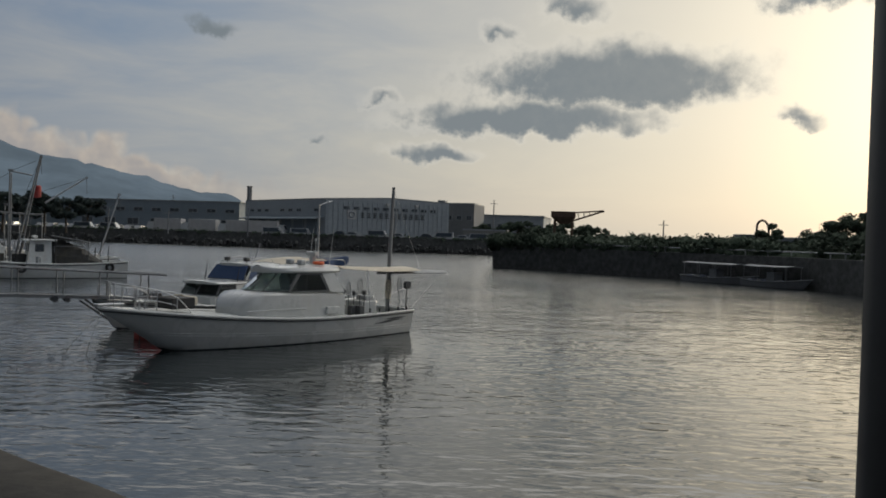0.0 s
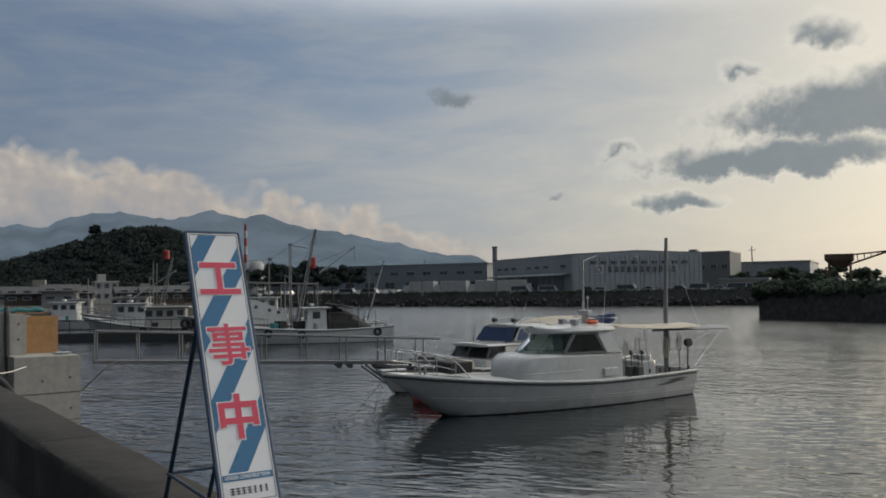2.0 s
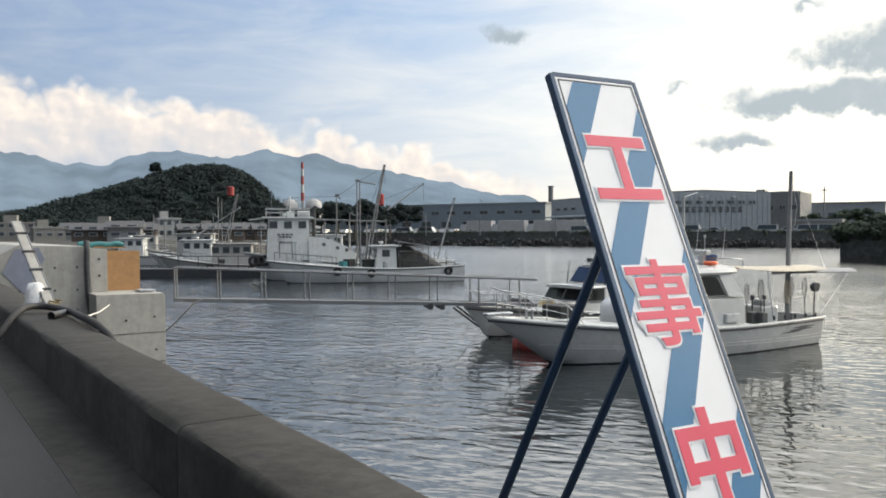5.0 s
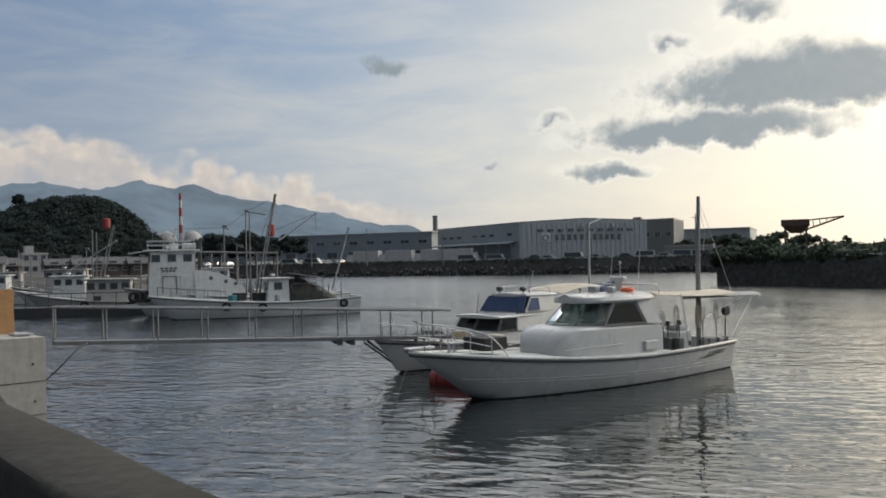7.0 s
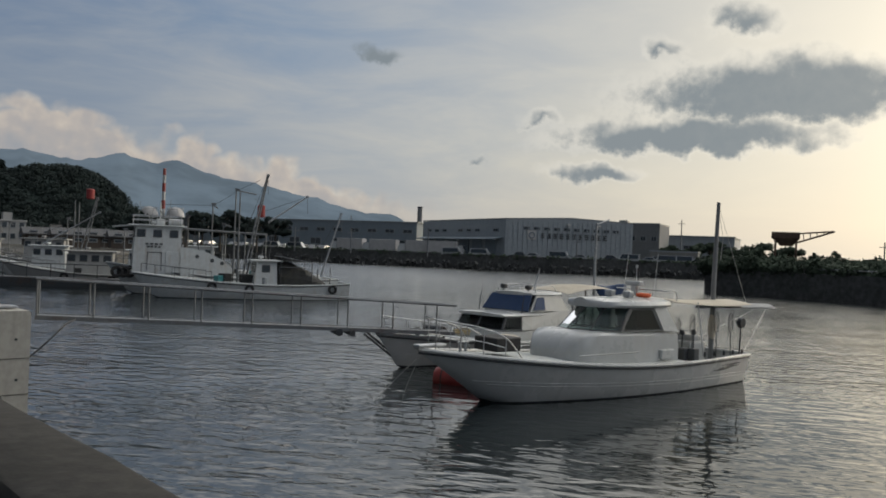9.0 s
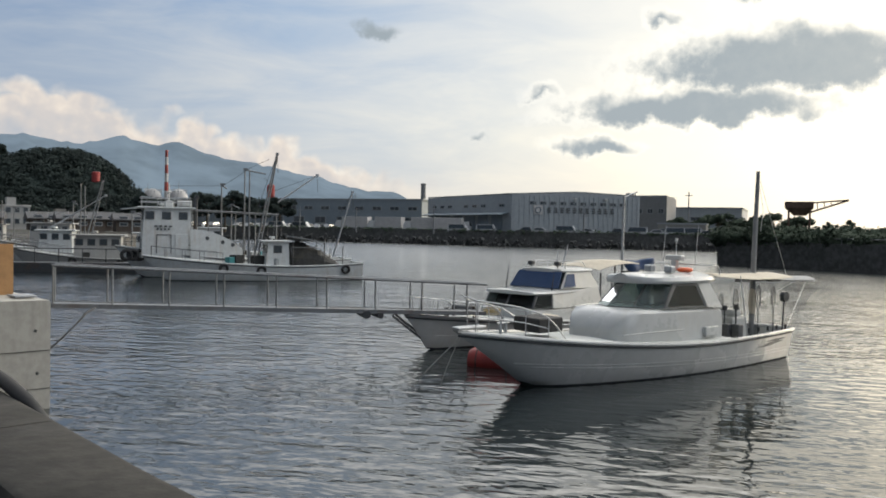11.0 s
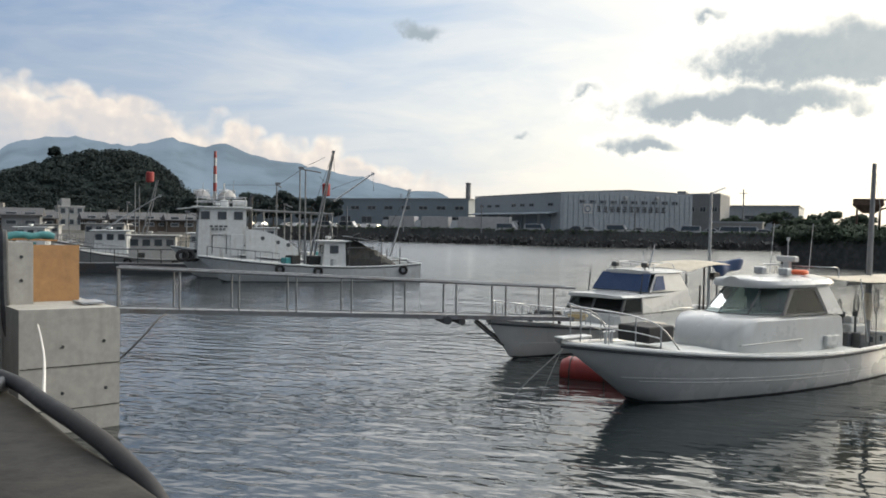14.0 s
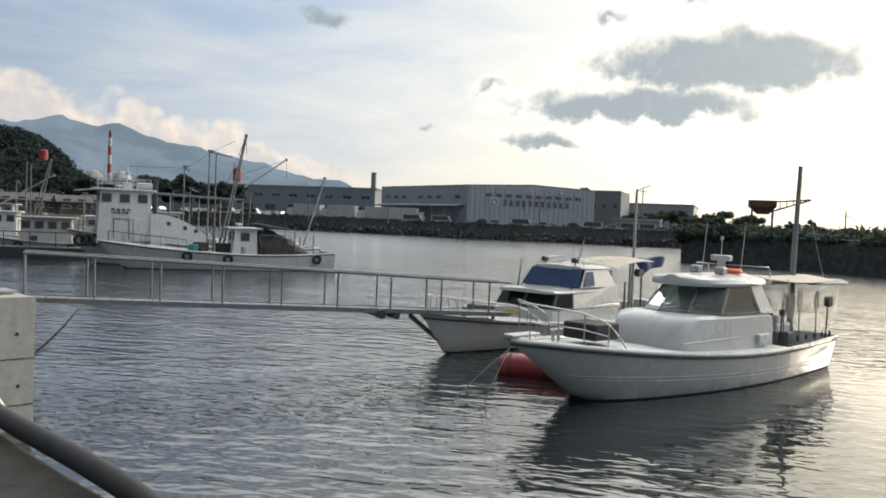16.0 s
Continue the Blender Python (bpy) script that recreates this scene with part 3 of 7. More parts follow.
def build_far_shore():
    bm = bmesh.new()
    front = [Vector((x, y, 0)) for x, y in SHORE]
    rows = [[p + Vector((0, 0, -1.5)) for p in front], [p + Vector((0, 0.9, 2.4)) for p in front], [p + Vector((0, 1.0, 2.95)) for p in front],
            [p + Vector((0, 1.4, 2.95)) for p in front], [p + Vector((0, 1.7, 2.3)) for p in front], [p * 1.0 + Vector((0, 900, 2.3)) for p in front]]
    loft(bm, rows, closed=False)
    tagged(part("ground_far_shore", bm, QUAY), "dark stone quay and yard across the harbour", "quay", kind="structure")
    # rubble along the foot of the quay
    rnd = random.Random(11)
    bm = bmesh.new()
    for i in range(420):
        s = rnd.random() * 4.0
        a, b = front[int(s)], front[int(s) + 1]
        p = a.lerp(b, s - int(s)) + Vector((0, rnd.uniform(-0.6, 0.5), rnd.uniform(0.0, 1.4)))
        e = rnd.uniform(0.3, 0.7)
        m = Euler((rnd.random() * 3, rnd.random() * 3, rnd.random() * 3)).to_matrix()
        box(bm, p, (e * 1.3, e, e * 0.9), m)
    tagged(part("quay_rubble", bm, QUAY), "dark boulders piled along the foot of the far quay", "rubble", kind="stuff")
    # low shrubs and weeds along the quay's edge
    bm = bmesh.new()
    for i in range(190):
        s = rnd.random() * 4.0
        a, b = front[int(s)], front[int(s) + 1]
        p = a.lerp(b, s - int(s)) + Vector((0, rnd.uniform(0.9, 2.2), 2.85))
        w = rnd.uniform(0.4, 1.0)
        clumps(bm, rnd, p, (w * 1.6, w, w * 0.7), 26, 0.25)
    tagged(part("quay_shrubs", bm, LEAF), "low dark shrubs along the edge of the far quay", "shrubs", kind="stuff")


def wall_windows(parent, a, b, z0, height, count, width, material=PANE_DARK, inset=0.0, skip=()):
    """A row of windows, each a pane in a frame, standing on the wall that runs from a to b."""
    a, b = Vector(a), Vector(b)
    way = (b - a).normalized()
    out = Vector((way.y, -way.x, 0))
    turn = Matrix.Rotation(math.atan2(way.y, way.x), 3, "Z")
    for i in range(count):
        if i in skip:
            continue
        c = a.lerp(b, (i + 0.5) / count) + Vector((0, 0, z0 + height / 2))
        bm = bmesh.new()
        t = 0.12
        for dx, dz, sx, sz in ((0, height / 2, width + 2 * t, t), (0, -height / 2, width + 2 * t, t), (-width / 2, 0, t, height), (width / 2, 0, t, height), (0, 0, t * 0.6, height)):
            box(bm, c + way * dx + Vector((0, 0, dz)) + out * 0.06, (sx, 0.14, sz), turn)
        w = part("window", bm, ROOFING, parent)
        bm = bmesh.new()
        box(bm, c + out * 0.04, (width, 0.06, height), turn)
        part("pane", bm, material, w)


def prism(bm, foot, z0, tops):
    """Walls over a footprint; tops gives the height over each corner."""
    a = [bm.verts.new((x, y, z0)) for x, y in foot]
    b = [bm.verts.new((x, y, h)) for (x, y), h in zip(foot, tops)]
    for i in range(len(foot)):
        j = (i + 1) % len(foot)
        bm.faces.new((a[i], a[j], b[j], b[i]))
    bm.faces.new(b)
    bm.faces.new(a[::-1])


def build_warehouse():
    p0, p1, p3 = Vector((-36, 170.5, 0)), Vector((-11.0, 184.0, 0)), Vector((-61.5, 196.0, 0))
    p2 = p1 + p3 - p0
    mid, midb = (p0 + p1) / 2, (p3 + p2) / 2
    t = thing("warehouse", "large grey-blue clad harbour warehouse with a low gable roof", "warehouse")
    bm = bmesh.new()
    prism(bm, [(p.x, p.y) for p in (p0, mid, p1, p2, midb, p3)], 2.0, (10.5, 11.2, 10.7, 10.7, 11.2, 10.5))
    part("wall", bm, CLADDING, t)
    bm = bmesh.new()
    for a, b, c, d, h in ((p0, mid, midb, p3, (10.55, 11.25, 11.25, 10.55)), (mid, p1, p2, midb, (11.25, 10.75, 10.75, 11.25))):
        slab(bm, [(q.x, q.y, z) for q, z in zip((a, b, c, d), h)], 0.25)
    part("roof", bm, ROOFING, t)
    # vertical ribs of the cladding
    way = (p1 - p0).normalized()
    out = Vector((way.y, -way.x, 0))
    for i in range(26):
        c = p0.lerp(p1, (i + 0.5) / 26) + out * 0.05
        bm = bmesh.new()
        box(bm, (c.x, c.y, 6.3), (0.12, 0.1, 8.2), Matrix.Rotation(math.atan2(way.y, way.x), 3, "Z"))
        part("cladding_rib", bm, CLADDING, t)
    wall_windows(t, p0.lerp(p1, 0.12), p0.lerp(p1, 0.9), 8.55, 0.7, 10, 1.35)
    wall_windows(t, p3.lerp(p0, 0.05), p3.lerp(p0, 0.95), 8.0, 0.6, 9, 1.8, skip=(3, 7))
    # lean-to roof and dark loading bays along the yard side
    way2 = (p0 - p3).normalized()
    out2 = Vector((way2.y, -way2.x, 0))
    bm = bmesh.new()
    a, b = p3.lerp(p0, 0.03) + Vector((0, 0, 6.9)), p3.lerp(p0, 0.97) + Vector((0, 0, 6.9))
    slab(bm, [a, b, b + out2 * 2.6 - Vector((0, 0, 0.5)), a + out2 * 2.6 - Vector((0, 0, 0.5))], 0.18)
    part("canopy", bm, CLADDING_DARK, t, "blue-grey loading canopy")
    for i in range(6):
        c = p3.lerp(p0, 0.1 + 0.15 * i) + out2 * 0.06
        bm = bmesh.new()
        box(bm, (c.x, c.y, 4.3), (4.0, 0.16, 4.0), Matrix.Rotation(math.atan2(way2.y, way2.x), 3, "Z"))
        part("shutter", bm, CLADDING_DARK, t)
    # company emblem and lettering as plain shapes
    turn = Matrix.Rotation(math.atan2(way.y, way.x), 3, "Z")
    c = p0.lerp(p1, 0.2) + out * 0.12
    bm = bmesh.new()
    box(bm, (c.x, c.y, 7.5), (1.9, 0.1, 1.9), turn)
    e = part("emblem_board", bm, STACK_WHITE, t, "white square emblem board")
    bm = bmesh.new()
    ring(bm, (0, 0, 0), 0.6, 0.13, "Y", 18, 6)
    bmesh.ops.transform(bm, matrix=Matrix.Translation(Vector((c.x, c.y, 7.5)) + out * 0.08) @ turn.to_4x4(), verts=bm.verts)
    part("emblem_ring", bm, CLADDING_DARK, e)
    rnd = random.Random(3)
    for i in range(11):
        c = p0.lerp(p1, 0.285 + 0.049 * i) + out * 0.12
        bm = bmesh.new()
        for q in (-0.42, 0.02, 0.44):
            box(bm, Vector((c.x, c.y, 7.45 + q)), (0.95 * rnd.uniform(0.7, 1), 0.1, 0.17), turn)
        box(bm, Vector((c.x, c.y, 7.45)) + way * rnd.uniform(-0.25, 0.25), (0.16, 0.12, 1.1), turn)
        part("letter_bar", bm, GREY_TRIM, t)
    for s in (0.48, 0.72):
        c = p0.lerp(p1, s) + out * 0.5
        bm = bmesh.new()
        tube(bm, [(c.x, c.y, 9.3), (c.x + out.x * 0.2, c.y + out.y * 0.2, 10.0)], 0.06)
        box(bm, (c.x, c.y, 9.9), (0.7, 0.5, 0.4), turn, 0.05)
        part("floodlight", bm, STACK_WHITE, t)


def shed(name, label, foot, z1, wall, roof, windows=(), flat=0.3):
    t = thing(name, label, "building", "buildings across the harbour")
    bm = bmesh.new()
    prism(bm, foot, 2.0, [z1] * len(foot))
    part("wall", bm, wall, t)
    bm = bmesh.new()
    mid = Vector((sum(x for x, _ in foot) / len(foot), sum(y for _, y in foot) / len(foot), 0))
    top = [mid + (Vector((x, y, 0)) - mid) * 1.02 + Vector((0, 0, z1 + 0.003)) for x, y in foot]
    slab(bm, top, flat)
    part("roof", bm, roof, t)
    for a, b, z0, h, count, w in windows:
        wall_windows(t, (*foot[a], 0), (*foot[b], 0), z0, h, count, w)
    return t


def build_far_buildings():
    shed("factory_annex", "long low blue-grey factory hall beside the warehouse", [(-108, 203), (-64, 199), (-60, 222), (-104, 226)], 10.2, CLADDING_DARK, ROOFING, [(0, 1, 7.6, 0.9, 9, 2.4), (0, 1, 4.2, 1.6, 7, 3.0)])
    shed("factory_annex", "dark long shed roof behind the parked cars", [(-150, 226), (-100, 216), (-96, 236), (-146, 246)], 9.6, CLADDING_DARK, ROOFING, [(0, 1, 6.6, 0.8, 8, 2.2)])
    shed("office_block", "pale flat-roofed office block behind the warehouse", [(-12.4, 190), (-5.5, 188), (-3.5, 200), (-10.4, 202)], 11.0, WALL_GREY, ROOFING, [(0, 1, 7.4, 1.0, 3, 1.2)])
    shed("roof_hut", "small grey plant room on the office roof", [(-14.6, 196), (-12.8, 195.4), (-12.4, 198), (-14.2, 198.4)], 11.8, WALL_GREY, ROOFING)
    shed("low_hall", "long grey low hall behind the pier trees", [(-5, 205), (11, 203), (14, 225), (-1, 227)], 9.0, CLADDING, ROOFING, [(0, 1, 6.2, 0.8, 4, 2.4)])
    shed("low_hall", "long pale roof beyond the wooded pier", [(52, 160), (120, 140), (128, 160), (60, 180)], 5.0, CLADDING, ROOFING, [(0, 1, 3.8, 0.7, 12, 2.4)])
    shed("storage_shed", "pale storage shed on the quay", [(-7.0, 170.5), (2.0, 169.5), (2.5, 173), (-6.5, 174)], 4.9, WALL_CREAM, ROOFING, [(0, 1, 3.2, 0.8, 4, 1.0)])
    # concrete chimney far behind
    t = thing("factory_chimney", "slim grey concrete factory chimney", "chimney", "", pose(-113.5, 362, 0))
    bm = bmesh.new()
    tube(bm, [(0, 0, 2), (0, 0, 23.6)], [1.25, 1.1], 16)
    part("shaft", bm, WALL_GREY, t, smooth=True)
    bm = bmesh.new()
    ring(bm, (0, 0, 23.3), 1.15, 0.22, "Z", 16, 6)
    part("rim", bm, GREY_TRIM, t)
    # red and white striped stack with two domed tanks
    t = thing("striped_stack", "tall red and white striped factory stack", "chimney", "", pose(-140.46, 204.92, 0))
    edges = [2.0, 9.0, 12.4, 14.8, 17.2, 19.6, 21.8, 23.7]
    for i in range(7):
        bm = bmesh.new()
        tube(bm, [(0, 0, edges[i]), (0, 0, edges[i + 1])], [0.6 - 0.03 * i, 0.6 - 0.03 * (i + 1)], 14)
        part("band", bm, STACK_RED if i % 2 == 0 else STACK_WHITE, t, smooth=True)
    for dx, dy in ((-2.9, -1.6), (3.1, 0.6)):
        k = thing("domed_tank", "pale domed process tank with a railing at the stack's foot", "tank", "tanks at the stack", pose(-140.46 + dx * 1.15, 204.92 + dy, 0))
        bm = bmesh.new()
        prof = [(2.5, 2.0), (2.5, 10.4), (2.3, 11.4), (1.6, 12.3), (0.7, 12.85), (0.05, 13.0)]
        loft(bm, [[(r * math.cos(a), r * math.sin(a), z) for a in (2 * math.pi * j / 20 for j in range(20))] for r, z in prof], cap_b=True)
        part("shell", bm, STACK_WHITE, k, smooth=True)
        bm = bmesh.new()
        for z in (11.4, 11.9):
            ring(bm, (0, 0, z + 0.8), 2.2, 0.05, "Z", 18, 5)
        for j in range(9):
            a = 2 * math.pi * j / 9
            tube(bm, [(2.2 * math.cos(a), 2.2 * math.sin(a), 11.2), (2.2 * math.cos(a), 2.2 * math.sin(a), 12.7)], 0.05, 5)
        part("railing", bm, GALV, k)
    for i, (x, y, h) in enumerate(((-98, 240, 13.5), (-52, 168.6, 8.2), (-21, 168.0, 7.0), (-70, 170.5, 7.4), (-1.0, 186.0, 12.0), (-84, 172.0, 7.6), (30, 150, 7.5))):
        t = thing("utility_pole", "slim grey utility pole with a cross arm", "pole", "poles across the harbour", pose(x, y, 2.2))
        bm = bmesh.new()
        tube(bm, [(0, 0, 0), (0, 0, h - 2.2)], [0.16, 0.1], 8)
        part("shaft", bm, WALL_GREY, t)
        bm = bmesh.new()
        box(bm, (0, 0, h - 3.0), (1.6, 0.12, 0.12))
        part("cross_arm", bm, GALV, t)


def car(label, col, long=4.3, tall=1.5, van=False):
    t = thing("parked_car", label, "car", "vehicles on the far quay")
    paint = surface("car_paint_" + "".join(str(int(c * 99)) for c in col), col, 0.3, 0.0, 0.04, 3.0, 0.0, coat=0.5)
    bm = bmesh.new()
    w, L = 0.84, long / 2
    prof = [(-L, 0.35), (-L, 0.8), (-L + 0.15, 0.95), (L - 1.0, 0.95), (L - 0.1, 0.78), (L, 0.6), (L, 0.35)] if not van else [(-L, 0.35), (-L, 1.0), (L - 0.3, 1.0), (L, 0.8), (L, 0.35)]
    loft(bm, [[(x, y, z) for x, z in prof] for y in (-w, w)], cap_a=True, cap_b=True)
    part("body", bm, paint, t)
    bm = bmesh.new()
    top = [(-L + 0.35, 0.94), (-L + 0.8, tall), (L - 1.9, tall), (L - 1.05, 0.94)] if not van else [(-L + 0.02, 0.99), (-L + 0.1, tall), (L - 0.9, tall), (L - 0.35, 0.99)]
    loft(bm, [[(x, y * (1 if z < 1.2 else 0.86), z) for x, z in top] for y in (-w * 0.96, w * 0.96)], cap_a=True, cap_b=True)
    part("cabin", bm, paint, t)
    for y in (-1, 1):
        bm = bmesh.new()
        q = [(top[0][0] + 0.28, 1.02), (top[1][0] + 0.16, tall - 0.1), (top[2][0] - 0.1, tall - 0.1), (top[3][0] - 0.3, 1.02)]
        slab(bm, [(x, y * (w * 0.975 if z < 1.2 else w * 0.87), z) for x, z in q], 0.012 * y)
        part("side_window", bm, PANE_DARK, t)
    for x in (-L + 0.8, L - 0.85):
        for y in (-w + 0.05, w - 0.05):
            bm = bmesh.new()
            ring(bm, (x, y, 0.31), 0.21, 0.1, "Y", 14, 6)
            wheel = part("wheel", bm, BLACK_RUBBER, t)
            bm = bmesh.new()
            tube(bm, [(x, y - 0.06, 0.31), (x, y + 0.06, 0.31)], 0.16, 12)
            part("rim", bm, GALV, wheel)
    return t


def truck(label, col):
    t = thing("box_truck", label, "truck", "vehicles on the far quay")
    bm = bmesh.new()
    box(bm, (-0.9, 0, 2.05), (6.4, 2.3, 2.5), bevel=0.05)
    part("cargo_box", bm, STACK_WHITE, t)
    bm = bmesh.new()
    loft(bm, [[(x, y, z) for x, z in ((2.45, 0.6), (2.45, 2.5), (3.7, 2.5), (4.1, 1.5), (4.1, 0.6))] for y in (-1.1, 1.1)], cap_a=True, cap_b=True)
    part("cab", bm, surface("truck_cab", col, 0.4, 0, 0.05), t)
    bm = bmesh.new()
    slab(bm, [(4.105, -0.95, 1.55), (4.105, 0.95, 1.55), (3.76, 0.9, 2.4), (3.76, -0.9, 2.4)], 0.02)
    part("windscreen", bm, PANE_DARK, t)
    bm = bmesh.new()
    box(bm, (-0.2, 0, 0.68), (7.6, 0.9, 0.22))
    part("chassis", bm, GREY_TRIM, t)
    for x in (-3.0, -1.9, 3.1):
        for y in (-1.0, 1.0):
            bm = bmesh.new()
            ring(bm, (x, y, 0.48), 0.32, 0.16, "Y", 14, 6)
            part("wheel", bm, BLACK_RUBBER, t)
    return t


def shore_point(s):
    s = max(0.0, min(0.999, s)) * (len(SHORE) - 1)
    i = int(s)
    a, b = Vector((*SHORE[i], 0)), Vector((*SHORE[i + 1], 0))
    return a.lerp(b, s - i)


def build_vehicles():
    rnd = random.Random(21)
    kinds = [car("white parked saloon on the far quay", (0.42, 0.42, 0.42)), car("dark parked hatchback on the far quay", (0.06, 0.065, 0.07), 3.9, 1.55),
             car("silver parked car on the far quay", (0.4, 0.41, 0.42), 4.1), car("white parked delivery van on the far quay", (0.42, 0.425, 0.43), 4.4, 1.95, True)]
    spots = [(-104 + 2.6 * i, 181.5 - 0.05 * i) for i in range(16)]
    for i, (x, y) in enumerate(spots):
        copy_thing(kinds[rnd.choice((0, 0, 1, 2))], pose(x, y, 2.32, 0, 0, 80 + rnd.uniform(-6, 6)))
    for x in (-33, -29.5, -24.5, -20, -14, -11, -7.5, -4, -1.0, 2.5):
        copy_thing(kinds[rnd.choice((0, 2, 3, 3, 1))], pose(x, 168.6 - 0.012 * x, 2.32, 0, 0, rnd.choice((0, 180)) + rnd.uniform(-4, 4)))
    for x in (-92, -86, -47, -41):
        copy_thing(kinds[3], pose(x, 177 if x < -60 else 170, 2.32, 0, 0, rnd.uniform(-8, 8)))
    for o in kinds:
        p = Vector((-110 - 3 * kinds.index(o), 180, 2.32))
        o.matrix_world = pose(*p, 0, 0, 84)
    lorry = truck("white box truck parked before the warehouse", (0.55, 0.56, 0.56))
    lorry.matrix_world = pose(-66, 178.5, 2.32, 0, 0, 176)
    for x, y, r in ((-57.0, 177, 178), (-50, 176, 2), (-74.5, 180, 176)):
        copy_thing(lorry, pose(x, y, 2.32, 0, 0, r))


# ---------------------------------------------------------------- wooded pier on the sunward side
PIER = [(0.4, 96.5), (9.0, 88.5), (18.5, 79.5), (26.0, 68.0), (28.0, 57.0), (34, 40), (60, 20)]


def build_pier():
    front = [Vector((x, y, 0)) for x, y in PIER]
    back = [Vector((1.2, 103, 0)), Vector((22, 118, 0)), Vector((60, 125, 0)), Vector((100, 120, 0)), Vector((140, 100, 0)), Vector((160, 80, 0)), Vector((170, 30, 0))]
    bm = bmesh.new()
    loft(bm, [[p + Vector((0, 0, z)) for p in front] for z in (-1.5, 2.5)] + [[p.lerp(q, 0.03) + Vector((0, 0, 2.55)) for p, q in zip(front, back)],
              [p.lerp(q, 0.1) + Vector((0, 0, 2.7)) for p, q in zip(front, back)], [q + Vector((0, 0, 2.8)) for q in back], [q + Vector((0, 0, -1.5)) for q in back]], closed=False)
    a = bm.verts.new(front[0] + Vector((0, 0, -1.5)))
    bm.faces.new([a, bm.verts.new(front[0] + Vector((0, 0, 2.5))), bm.verts.new(back[0] + Vector((0, 0, 2.8))), bm.verts.new(back[0] + Vector((0, 0, -1.5)))])
    tagged(part("ground_pier", bm, QUAY), "dark stone pier overgrown with bushes", "pier", kind="structure")
    bm = bmesh.new()
    tube(bm, [front[i].lerp(back[i], 0.012) + Vector((0, 0, 2.95)) for i in range(1, 6)], 0.05, 6)
    for s in range(1, 5):
        for f in range(6):
            p = front[s].lerp(front[s + 1], f / 6).lerp(back[s].lerp(back[s + 1], f / 6), 0.012)
            tube(bm, [p + Vector((0, 0, 2.5)), p + Vector((0, 0, 2.97))], 0.05, 5)
    tagged(part("pier_guard_rail", bm, GALV), "low pale guard rail along the pier road", "rail")
    rnd = random.Random(9)
    bm = bmesh.new()
    for i in range(620):
        s = rnd.random() * 5.2
        j = int(s)
        p = front[j].lerp(front[j + 1], s - j)
        q = back[j].lerp(back[j + 1], s - j)
        depth = rnd.random() ** 1.5 * 0.55 + 0.02
        g = p.lerp(q, depth)
        tall = 1.9 + 0.4 * noise.noise((g.x * 0.11, g.y * 0.11, 0.5)) + (0.7 if s > 3.1 else 0.0) + (0.6 if s > 3.8 else 0)
        w = rnd.uniform(0.7, 1.5)
        if s < 0.25 and depth < 0.06:
            tall *= 0.8
        clumps(bm, rnd, g + Vector((0, 0, 2.5 + rnd.uniform(0.1, 0.62) * max(0.6, tall))), (w * 1.3, w * 1.3, w * 0.6), 120, 0.17)
    for i in range(200):
        s = rnd.random() * 5.2
        j = int(s)
        p = front[j].lerp(front[j + 1], s - j)
        q = back[j].lerp(back[j + 1], s - j)
        w = rnd.uniform(0.4, 0.9)
        clumps(bm, rnd, p.lerp(q, rnd.uniform(0.008, 0.04)) + Vector((0, 0, rnd.uniform(2.3, 3.0))), (w * 1.3, w * 0.8, w * 0.7), 70, 0.17)
    # the scrub's own close mass, under its leaves
    rows = []
    for i in range(105):
        s = 0.05 + 5.1 * i / 104
        j = int(s)
        p, q = front[j].lerp(front[j + 1], s - j), back[j].lerp(back[j + 1], s - j)
        row = []
        for f, z in ((0.012, 2.4), (0.02, 2.9), (0.04, 3.3), (0.1, 3.5), (0.3, 3.4), (0.6, 2.4)):
            g = p.lerp(q, f)
            row.append(g + Vector((0, 0, z + 0.35 * noise.noise((g.x * 0.7, g.y * 0.7, z)))))
        rows.append(row)
    loft(bm, rows, closed=False)
    tagged(part("pier_bushes", bm, LEAF), "dense dark bushes and scrub covering the pier", "bushes", kind="stuff")
    for i, (x, y, h, s) in enumerate(((11.6, 99, 2.1, 0.5), (13.6, 99, 2.4, 0.5), (33.5, 74, 3.2, 1.7), (36.0, 66, 4.6, 2.2), (39, 60, 6.2, 2.6), (35, 56, 6.0, 2.4), (34, 62, 5.0, 2.2), (38, 70, 5.4, 2.3), (30, 90, 3.2, 1.3), (30.4, 77.2, 2.2, 1.5), (31.4, 76.8, 2.9, 1.6), (32.4, 76.5, 3.3, 1.8), (33.6, 76.1, 3.9, 2.0), (34.8, 75.7, 4.4, 2.1), (36.2, 75.2, 4.8, 2.3))):
        tree("tree", (x, y, 2.6), h, s, LEAF, "thin leafy tree rising from the pier scrub", 40 + i, 0.13, 110, "pier trees")
    # rusty loading hopper with a raised arm
    t = thing("loading_hopper", "rust-brown loading hopper with a raised lattice arm", "hopper", "", pose(8.7, 98.4, 2.2, 0, 0, -8))
    rust = surface("rust_paint", (0.14, 0.09, 0.065), 0.85, 0.1, 0.3, 3.0, 0.2, (0.07, 0.05, 0.04), 0.6, 0.8, True)
    bm = bmesh.new()
    loft(bm, [[(-1.5, -0.9, 4.55), (1.3, -0.9, 4.55), (1.3, 0.9, 4.55), (-1.5, 0.9, 4.55)], [(-1.5, -0.9, 3.9), (1.3, -0.9, 3.9), (1.3, 0.9, 3.9), (-1.5, 0.9, 3.9)],
              [(-0.6, -0.4, 3.1), (0.6, -0.4, 3.1), (0.6, 0.4, 3.1), (-0.6, 0.4, 3.1)]], cap_a=True, cap_b=True)
    part("bin", bm, rust, t)
